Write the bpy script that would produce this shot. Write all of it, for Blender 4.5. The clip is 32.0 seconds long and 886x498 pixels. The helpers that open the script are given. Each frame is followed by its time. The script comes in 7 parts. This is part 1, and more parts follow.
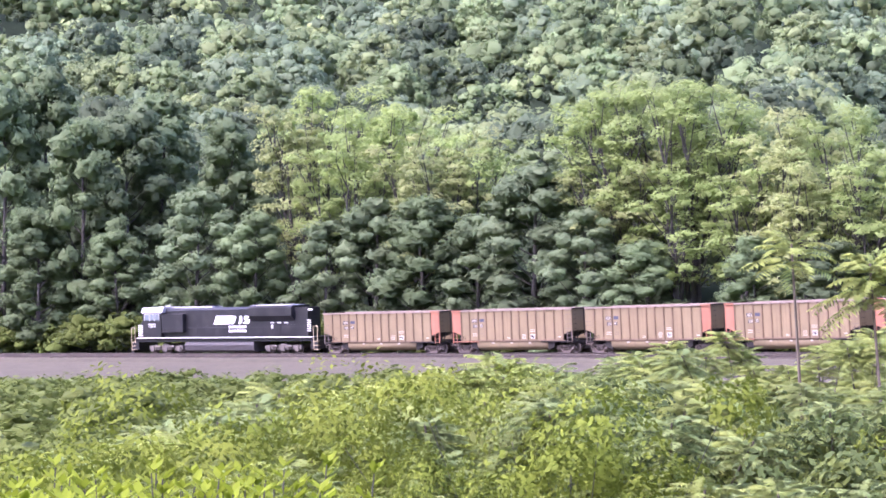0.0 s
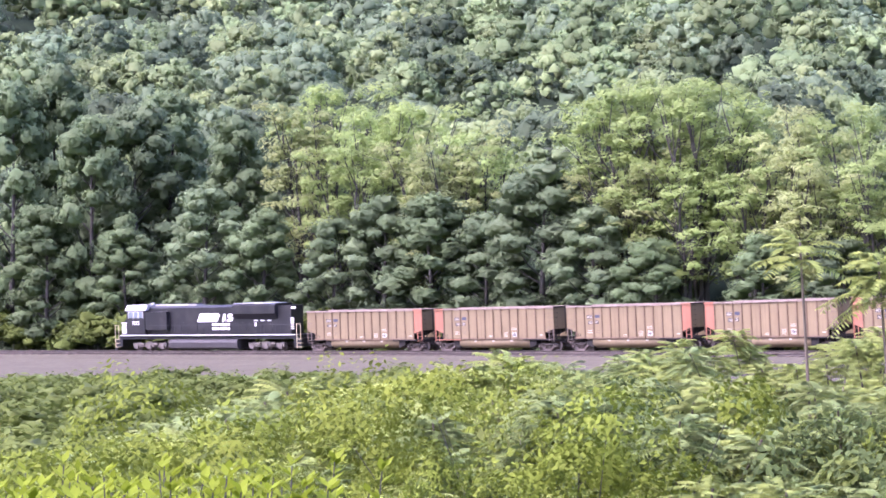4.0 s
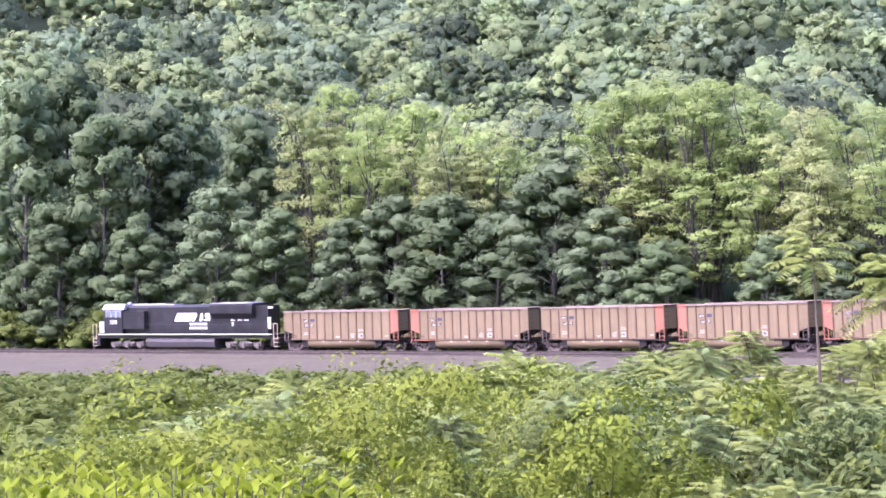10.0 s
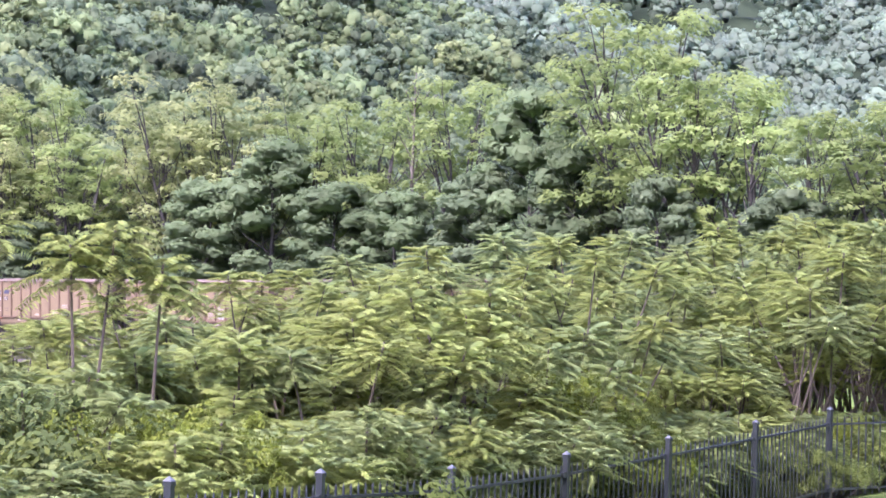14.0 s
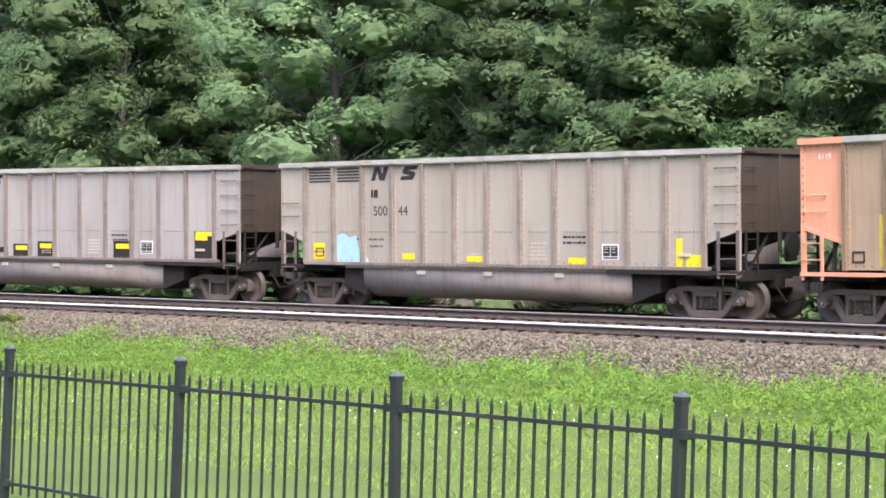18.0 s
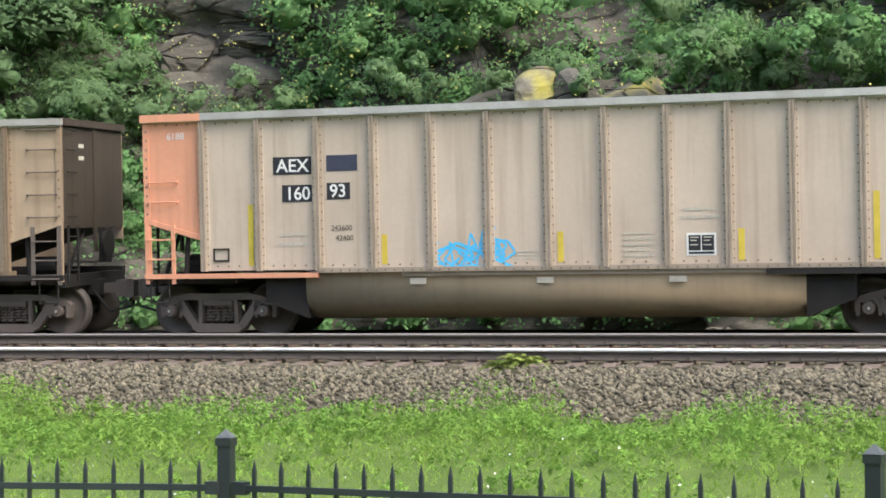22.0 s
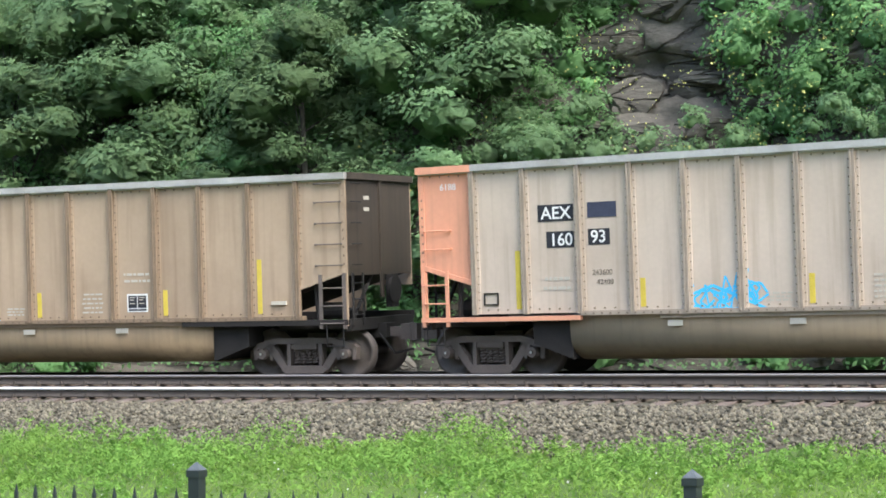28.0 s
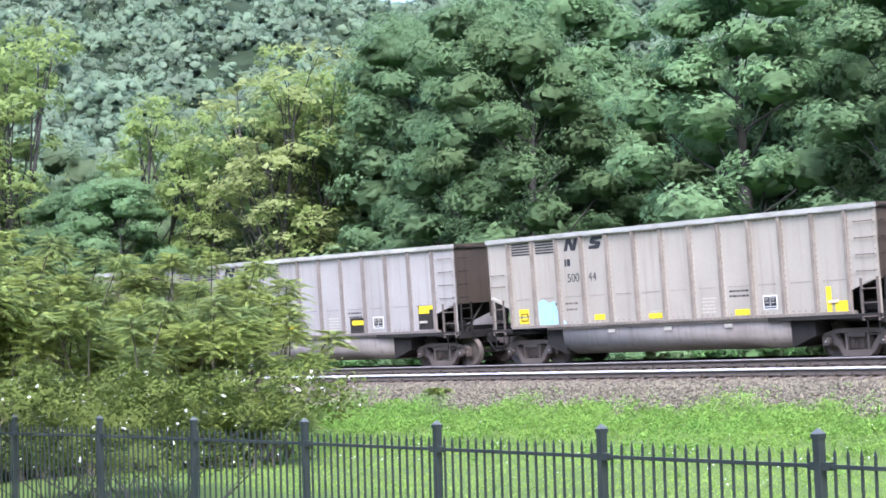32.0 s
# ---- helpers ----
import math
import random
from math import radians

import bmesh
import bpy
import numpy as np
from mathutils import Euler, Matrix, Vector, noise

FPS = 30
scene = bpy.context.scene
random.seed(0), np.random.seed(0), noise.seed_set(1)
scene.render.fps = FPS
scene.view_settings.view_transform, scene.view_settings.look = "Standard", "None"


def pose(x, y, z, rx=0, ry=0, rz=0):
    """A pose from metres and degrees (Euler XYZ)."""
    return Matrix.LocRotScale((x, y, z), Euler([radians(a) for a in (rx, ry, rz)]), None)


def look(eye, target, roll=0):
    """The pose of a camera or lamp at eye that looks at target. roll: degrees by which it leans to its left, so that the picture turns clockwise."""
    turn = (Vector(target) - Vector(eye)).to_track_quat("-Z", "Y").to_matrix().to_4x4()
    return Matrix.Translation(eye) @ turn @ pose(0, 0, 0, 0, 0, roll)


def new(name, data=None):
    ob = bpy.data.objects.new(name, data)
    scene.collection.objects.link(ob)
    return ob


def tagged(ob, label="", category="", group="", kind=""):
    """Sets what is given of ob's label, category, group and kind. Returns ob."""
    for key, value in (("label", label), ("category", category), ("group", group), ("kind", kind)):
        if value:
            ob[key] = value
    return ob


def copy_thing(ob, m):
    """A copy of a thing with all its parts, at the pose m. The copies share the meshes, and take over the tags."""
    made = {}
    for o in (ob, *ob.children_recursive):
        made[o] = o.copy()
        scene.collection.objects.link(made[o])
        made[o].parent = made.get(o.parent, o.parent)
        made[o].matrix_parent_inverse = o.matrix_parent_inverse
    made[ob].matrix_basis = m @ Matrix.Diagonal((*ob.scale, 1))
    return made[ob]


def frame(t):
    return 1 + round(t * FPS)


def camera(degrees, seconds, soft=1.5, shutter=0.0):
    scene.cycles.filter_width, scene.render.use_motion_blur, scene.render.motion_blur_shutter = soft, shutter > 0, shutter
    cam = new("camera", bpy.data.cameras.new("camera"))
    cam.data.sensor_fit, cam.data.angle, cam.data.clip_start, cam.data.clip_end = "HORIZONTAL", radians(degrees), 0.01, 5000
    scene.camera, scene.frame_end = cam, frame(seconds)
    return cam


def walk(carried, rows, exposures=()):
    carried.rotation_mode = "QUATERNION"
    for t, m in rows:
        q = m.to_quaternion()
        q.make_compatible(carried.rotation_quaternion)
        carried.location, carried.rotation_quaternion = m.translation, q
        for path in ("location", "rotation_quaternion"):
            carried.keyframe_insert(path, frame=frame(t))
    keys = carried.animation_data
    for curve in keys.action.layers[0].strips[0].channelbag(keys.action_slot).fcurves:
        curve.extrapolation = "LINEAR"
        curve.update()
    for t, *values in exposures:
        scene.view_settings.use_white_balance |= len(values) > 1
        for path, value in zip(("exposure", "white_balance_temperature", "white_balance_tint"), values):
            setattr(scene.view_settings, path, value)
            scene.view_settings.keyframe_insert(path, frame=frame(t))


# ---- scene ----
# ---------------------------------------------------------------- camera
FOV = math.degrees(2 * math.atan(784 / 3400))
cam = camera(FOV, 32.0, soft=1.7)
VIEW = [  # seconds; heading, pitch, roll in degrees; the eye
    (0, 0.00, 3.31, -0.34, 0.010, 0.200, 1.700), (0.5, -0.03, 3.31, -0.33, 0.010, 0.200, 1.700), (1, -0.05, 3.29, -0.34, 0.010, 0.200, 1.700),
    (1.5, -0.12, 3.24, -0.33, 0.010, 0.200, 1.700), (2, -0.11, 3.27, -0.31, 0.010, 0.200, 1.700), (2.5, -0.17, 3.25, -0.29, 0.010, 0.200, 1.700),
    (3, -0.22, 3.26, -0.27, 0.010, 0.200, 1.700), (3.5, -0.23, 3.26, -0.25, 0.010, 0.200, 1.700), (5.5, -0.32, 3.17, -0.24, 0.010, 0.200, 1.700),
    (6, -0.37, 3.22, -0.27, 0.010, 0.200, 1.700), (6.5, -0.43, 3.22, -0.16, 0.010, 0.200, 1.700), (7, -0.45, 3.24, -0.15, 0.010, 0.200, 1.700),
    (7.5, -0.47, 3.22, -0.14, 0.010, 0.200, 1.700), (8, -0.50, 3.25, -0.07, 0.010, 0.200, 1.700), (8.5, -0.51, 3.21, -0.09, 0.010, 0.200, 1.700),
    (9, -0.51, 3.24, -0.06, 0.010, 0.200, 1.700), (9.5, -0.61, 3.24, -0.03, 0.010, 0.200, 1.700), (10, -0.61, 3.25, -0.01, 0.010, 0.200, 1.700),
    (10.5, -0.64, 3.25, -0.04, 0.010, 0.200, 1.700), (11, -0.57, 3.26, -0.05, 0.010, 0.200, 1.700), (11.5, -0.55, 3.24, 0.07, 0.010, 0.200, 1.700),
    (12, 0.69, 3.21, 0.05, 0.010, 0.200, 1.700), (12.5, 6.89, 3.18, -0.13, 0.010, 0.200, 1.700), (13, 11.40, 3.16, -0.15, 0.014, 0.222, 1.698),
    (13.5, 18.54, 3.02, 0.88, 0.015, 0.235, 1.697), (14, 23.54, 2.97, 1.52, 0.017, 0.247, 1.695), (14.5, 29.38, 3.13, 2.04, 0.018, 0.260, 1.693),
    (15, 35.39, 2.55, 1.91, 0.019, 0.272, 1.691), (15.5, 41.37, 1.63, 1.40, 0.020, 0.285, 1.689), (17.5, 61.39, 1.59, 1.90, 0.078, 0.227, 1.662),
    (18, 66.06, 1.69, 1.76, 0.102, 0.213, 1.669), (18.5, 72.41, 1.84, 1.61, 0.139, 0.207, 1.663), (19, 78.93, 1.70, 1.42, 0.139, 0.171, 1.658),
    (19.5, 84.06, 1.14, 1.14, 0.127, 0.111, 1.671), (20, 90.59, 1.30, 0.99, 0.116, 0.033, 1.668), (20.5, 96.37, 1.45, 0.16, 0.101, -0.033, 1.679),
    (21, 100.34, 2.04, -0.18, 0.097, -0.058, 1.677), (21.5, 102.67, 2.11, -0.26, 0.102, -0.071, 1.680), (22, 103.01, 2.21, -0.28, 0.107, -0.084, 1.682),
    (22.5, 102.64, 2.23, -0.22, 0.110, -0.088, 1.680), (23, 103.93, 2.28, -0.21, 0.113, -0.093, 1.678), (23.5, 104.03, 2.47, -0.17, 0.117, -0.098, 1.680),
    (24, 105.30, 2.49, -0.27, 0.121, -0.102, 1.683), (24.5, 104.83, 2.55, -0.33, 0.128, -0.103, 1.683), (26.5, 101.83, 3.52, -0.36, 0.135, -0.098, 1.676),
    (27, 97.44, 3.49, -0.30, 0.130, -0.080, 1.675), (27.5, 93.01, 3.51, -0.30, 0.136, -0.052, 1.676), (28, 89.63, 3.50, -0.43, 0.150, -0.037, 1.677),
    (28.5, 84.95, 3.54, -0.54, 0.150, -0.016, 1.677), (29, 81.53, 3.59, -0.68, 0.130, 0.003, 1.683), (29.5, 76.76, 3.63, -0.99, 0.109, 0.021, 1.688),
    (30, 73.30, 3.68, -1.10, 0.089, 0.040, 1.693), (30.5, 68.98, 3.74, -0.99, 0.069, 0.059, 1.699), (31, 63.49, 3.62, -1.10, 0.060, 0.066, 1.705),
    (31.5, 58.60, 3.37, -1.33, 0.057, 0.075, 1.703), (32, 53.66, 3.42, -1.69, 0.038, 0.115, 1.719),
]


def aim(eye, h, p):
    h, p = radians(h), radians(p)
    return Vector(eye) + 50 * Vector((math.sin(h) * math.cos(p), math.cos(h) * math.cos(p), math.sin(p)))


walk(cam, [(t, look(Vector((ex, ey, ez)), aim((ex, ey, ez), h, p), r)) for t, h, p, r, ex, ey, ez in VIEW], [(0, 2.38, 5480, 47), (11.5, 2.38, 5480, 47), (15.5, 2.22, 5550, 42), (18, 1.8, 6150, 20), (19, 1.6, 6400, 11), (21, 1.45, 6400, 8), (23, 1.5, 6200, 8), (28, 1.6, 5850, 6), (30, 1.94, 5580, 10), (32, 2.04, 5420, 17)])

# ---------------------------------------------------------------- light
SUN_AZ, SUN_EL = 235.0, 52.0      # heading of the sun, clockwise from +y
world = bpy.data.worlds.new("sky")
scene.world = world
world.use_nodes = True
wn = world.node_tree
sky = wn.nodes.new("ShaderNodeTexSky")
sky.sky_type, sky.sun_disc = "NISHITA", False
sky.sun_elevation, sky.sun_rotation = radians(SUN_EL), radians(SUN_AZ)
sky.dust_density, sky.air_density, sky.ozone_density = 4.0, 1.0, 1.0
wn.nodes["Background"].inputs["Strength"].default_value = 0.15
wn.links.new(sky.outputs[0], wn.nodes["Background"].inputs["Color"])
sun = new("sun", bpy.data.lights.new("sun", "SUN"))
sun.data.energy, sun.data.angle, sun.data.color = 1.0, radians(35), (1.0, 0.94, 0.84)
sun_from = Vector((math.sin(radians(SUN_AZ)) * math.cos(radians(SUN_EL)), math.cos(radians(SUN_AZ)) * math.cos(radians(SUN_EL)), math.sin(radians(SUN_EL))))
sun.matrix_world = look(sun_from * 100, (0, 0, 0))

# ---------------------------------------------------------------- materials


def mat(name, rgb, rough=0.8, metal=0.0, var=0.25, scale=3.0, bump=0.0, bump_scale=40.0, fine=None, rnd=0.0, island=0.0, spec=0.3, dirt=None, dirt_scale=0.8, dirt_amt=0.5, hue=0.0, trans=0.0, tint=0.0, bump_d=0.02):
    """A surface: base colour varied at two scales, optional dirt, relief and per-piece change."""
    m = bpy.data.materials.new(name)
    m.use_nodes = True
    nt = m.node_tree
    N, L = nt.nodes, nt.links
    b = N["Principled BSDF"]
    b.inputs["Roughness"].default_value, b.inputs["Metallic"].default_value = rough, metal
    b.inputs["Specular IOR Level"].default_value = spec
    tc = N.new("ShaderNodeTexCoord")
    co = tc.outputs["Object"]

    def noise_at(s, d=4.0):
        n = N.new("ShaderNodeTexNoise")
        n.inputs["Scale"].default_value, n.inputs["Detail"].default_value = s, d
        L.new(co, n.inputs["Vector"])
        return n.outputs["Fac"]

    def mul(a, k, c):
        q = N.new("ShaderNodeMath")
        q.operation = "MULTIPLY_ADD"
        L.new(a, q.inputs[0])
        q.inputs[1].default_value, q.inputs[2].default_value = k, c
        return q.outputs[0]

    def times(a, c):
        q = N.new("ShaderNodeMath")
        q.operation = "MULTIPLY"
        L.new(a, q.inputs[0])
        L.new(c, q.inputs[1])
        return q.outputs[0]
    v = times(mul(noise_at(scale), 2 * var, 1 - var), mul(noise_at(scale * (fine or 9)), 1.4 * var, 1 - 0.7 * var))
    if rnd:
        oi = N.new("ShaderNodeObjectInfo")
        v = times(v, mul(oi.outputs["Random"], 2 * rnd, 1 - rnd))
    if island:
        ge = N.new("ShaderNodeNewGeometry")
        v = times(v, mul(ge.outputs["Random Per Island"], 2 * island, 1 - island))
    if tint:   # one value for each tree of a joined wood
        at = N.new("ShaderNodeAttribute")
        at.attribute_name = "tree_tint"
        v = times(v, mul(at.outputs["Fac"], 2 * tint, 1 - tint))
    h = N.new("ShaderNodeHueSaturation")
    h.inputs["Color"].default_value = (*rgb, 1)
    L.new(v, h.inputs["Value"])
    if hue:
        L.new(mul(noise_at(scale * 0.6, 2.0), 2 * hue, 0.5 - hue), h.inputs["Hue"])
    col = h.outputs["Color"]
    if dirt:
        r = N.new("ShaderNodeMapRange")
        r.inputs["From Min"].default_value, r.inputs["From Max"].default_value = 0.45, 0.75
        r.inputs["To Max"].default_value = dirt_amt
        L.new(noise_at(dirt_scale, 6.0), r.inputs["Value"])
        mx = N.new("ShaderNodeMix")
        mx.data_type = "RGBA"
        L.new(r.outputs[0], mx.inputs["Factor"])
        L.new(col, mx.inputs["A"])
        mx.inputs["B"].default_value = (*dirt, 1)
        col = mx.outputs["Result"]
    L.new(col, b.inputs["Base Color"])
    if bump:
        bp = N.new("ShaderNodeBump")
        bp.inputs["Strength"].default_value, bp.inputs["Distance"].default_value = bump, bump_d
        L.new(noise_at(bump_scale, 5.0), bp.inputs["Height"])
        L.new(bp.outputs[0], b.inputs["Normal"])
    if trans:
        t = N.new("ShaderNodeBsdfTranslucent")
        L.new(col, t.inputs["Color"])
        ms = N.new("ShaderNodeMixShader")
        ms.inputs[0].default_value = trans
        L.new(b.outputs[0], ms.inputs[1])
        L.new(t.outputs[0], ms.inputs[2])
        L.new(ms.outputs[0], N["Material Output"].inputs["Surface"])
    return m


def leaf(name, rgb, var=0.3, island=0.28, trans=0.45, scale=0.35, rnd=0.0, hue=0.02, tint=0.0, lumps=0.0):
    return mat(name, rgb, 0.65, var=var, scale=scale, fine=5, island=island, trans=trans, spec=0.12, rnd=rnd, hue=hue, tint=tint, bump=0.9 if lumps else 0.0, bump_scale=0.9 / lumps if lumps else 1.0, bump_d=0.6 * lumps)


M_GRASS_SOIL = mat("meadow_soil", (0.09, 0.138, 0.026), 0.95, var=0.3, scale=0.25, fine=30, dirt=(0.115, 0.165, 0.028), dirt_scale=0.5, bump=0.8, bump_scale=12)
# dark green with the woods' shade in it, so gaps read as foliage
M_WOOD_SOIL = mat("shaded_forest_floor", (0.03, 0.048, 0.02), 0.95, var=0.4, scale=0.3, fine=20, bump=0.8, bump_scale=6)
# darker than the loose stones: the shade in their gaps is in this colour
M_GRAVEL = mat("ballast_gravel", (0.082, 0.072, 0.046), 0.95, var=0.35, scale=1.2, fine=16, dirt=(0.054, 0.047, 0.031), dirt_scale=0.35, bump=1.0, bump_scale=22)
# soot and the shade below the cars are both in this stone colour
M_GRAVEL_DARK = mat("sooty_shaded_ballast", (0.064, 0.057, 0.041), 0.95, var=0.35, scale=1.2, fine=16, bump=1.0, bump_scale=22)
M_STONE = mat("ballast_stone", (0.136, 0.118, 0.082), 0.9, var=0.25, scale=3, island=0.55, bump=0.4)
M_RAIL = mat("rusty_rail", (0.072, 0.06, 0.05), 0.85, 0.0, var=0.25, scale=2)
# near-white base stands in for the sky mirrored in the worn rail
M_RAIL_GLINT = mat("railhead_sky_glint", (0.95, 0.95, 0.94), 0.5, 0.35, var=0.06, scale=4)
M_RAILDULL = mat("dull_railhead", (0.30, 0.27, 0.245), 0.5, 0.5, var=0.15, scale=3)
M_TIE = mat("weathered_tie", (0.13, 0.10, 0.08), 0.9, var=0.3, scale=2, rnd=0.3, bump=0.6)
M_FENCE = mat("black_enamel", (0.022, 0.028, 0.03), 0.42, var=0.25, scale=6, spec=0.5, dirt=(0.07, 0.08, 0.07), dirt_scale=2.5, dirt_amt=0.35)
M_BARK = mat("grey_bark", (0.075, 0.07, 0.062), 0.95, var=0.35, scale=2, bump=1.0, bump_scale=9)
M_BARK_PALE = mat("pale_bark", (0.16, 0.14, 0.115), 0.95, var=0.3, scale=2, bump=1.0, bump_scale=9)
M_STEM = mat("sumac_bark", (0.12, 0.10, 0.075), 0.95, var=0.3, scale=3)
M_LOCUST = leaf("locust_leaves", (0.295, 0.378, 0.125), 0.2, 0.09, rnd=0.12, trans=0.55)
M_LOCUST_TAN = leaf("flowering_locust_leaves", (0.34, 0.39, 0.155), 0.2, 0.09, rnd=0.12, trans=0.55)
M_OAK = leaf("oak_leaves", (0.185, 0.272, 0.125), 0.25, 0.12, rnd=0.2, trans=0.55, lumps=0.35)
M_MAPLE = leaf("maple_leaves", (0.21, 0.32, 0.155), 0.25, 0.12, rnd=0.2, trans=0.55, lumps=0.35)
M_OAK_FAR = leaf("slope_oak_leaves", (0.20, 0.272, 0.13), 0.2, 0.1, rnd=0.2, trans=0.55, lumps=0.5)
M_MAPLE_FAR = leaf("slope_maple_leaves", (0.198, 0.263, 0.135), 0.2, 0.1, rnd=0.2, trans=0.55, lumps=0.5)
# haze over the far hill is put into these paler, bluer leaf colours
M_DISTANT = leaf("distant_hazed_leaves", (0.27, 0.345, 0.235), 0.13, 0.06, 0.65, 0.05, tint=0.2)
M_DISTANT_PALE = leaf("distant_pale_hazed_leaves", (0.285, 0.375, 0.25), 0.13, 0.06, 0.65, 0.05, tint=0.2)
M_FAR = leaf("hillside_leaves", (0.178, 0.240, 0.132), 0.13, 0.08, 0.55, 0.085, tint=0.45, lumps=0.6)
M_FAR_BRIGHT = leaf("hillside_bright_leaves", (0.235, 0.31, 0.14), 0.13, 0.08, 0.55, 0.085, tint=0.3, lumps=0.6)
M_FAR_PALE = leaf("hillside_pale_leaves", (0.285, 0.355, 0.155), 0.13, 0.08, 0.55, 0.085, tint=0.25, lumps=0.6)
M_SUMAC = leaf("sumac_leaves", (0.395, 0.485, 0.175), 0.2, 0.06, 0.7)
M_SUMAC_TIP = leaf("fresh_sumac_leaves", (0.45, 0.53, 0.155), 0.2, 0.06, 0.7)
M_BUSH = leaf("shrub_leaves", (0.118, 0.152, 0.034), 0.25, 0.12, 0.35)
M_BUSH_DARK = leaf("dark_shrub_leaves", (0.08, 0.115, 0.034), 0.25, 0.12, 0.35)
M_BUSH_BRIGHT = leaf("young_shrub_leaves", (0.165, 0.21, 0.025), 0.3, 0.1, 0.35)
M_SHOOT = leaf("fresh_shoot_leaves", (0.205, 0.265, 0.018), 0.2, 0.1, 0.45)


def rock(name, rgb, dirt, amt):
    """Layered stone: bedding cracks and blocks over mottled colour."""
    m = mat(name, rgb, 0.9, var=0.45, scale=2.0, fine=7, dirt=dirt, dirt_scale=1.1, dirt_amt=amt)
    N, L = m.node_tree.nodes, m.node_tree.links
    b, tc = N["Principled BSDF"], [n for n in N if n.type == "TEX_COORD"][0]
    mp = N.new("ShaderNodeMapping")
    mp.inputs["Scale"].default_value, mp.inputs["Rotation"].default_value = (0.45, 0.45, 1.25), (0.22, 0.12, 0)
    L.new(tc.outputs["Object"], mp.inputs["Vector"])
    wob = N.new("ShaderNodeTexNoise")
    wob.inputs["Scale"].default_value, wob.inputs["Detail"].default_value = 1.3, 8.0
    L.new(mp.outputs[0], wob.inputs["Vector"])
    ad = N.new("ShaderNodeMix")
    ad.data_type = "RGBA"
    ad.inputs["Factor"].default_value = 0.35
    L.new(mp.outputs[0], ad.inputs["A"])
    L.new(wob.outputs["Color"], ad.inputs["B"])
    vo = N.new("ShaderNodeTexVoronoi")
    vo.feature = "DISTANCE_TO_EDGE"
    vo.inputs["Scale"].default_value = 1.1
    L.new(ad.outputs["Result"], vo.inputs["Vector"])
    mr = N.new("ShaderNodeMapRange")
    mr.inputs["From Max"].default_value, mr.inputs["To Min"].default_value = 0.035, 0.55
    L.new(vo.outputs["Distance"], mr.inputs["Value"])
    mx = N.new("ShaderNodeMix")
    mx.data_type, mx.blend_type = "RGBA", "MULTIPLY"
    mx.inputs["Factor"].default_value = 1.0
    L.new(b.inputs["Base Color"].links[0].from_socket, mx.inputs["A"])
    L.new(mr.outputs[0], mx.inputs["B"])
    L.new(mx.outputs["Result"], b.inputs["Base Color"])
    su = N.new("ShaderNodeMath")
    su.operation = "MULTIPLY_ADD"
    L.new(wob.outputs["Fac"], su.inputs[0])
    su.inputs[1].default_value = 1.2
    L.new(mr.outputs[0], su.inputs[2])
    bp = N.new("ShaderNodeBump")
    bp.inputs["Strength"].default_value, bp.inputs["Distance"].default_value = 1.0, 0.22
    L.new(su.outputs[0], bp.inputs["Height"])
    L.new(bp.outputs[0], b.inputs["Normal"])
    return m


M_ROCK = rock("layered_rock", (0.135, 0.12, 0.098), (0.07, 0.062, 0.052), 0.6)

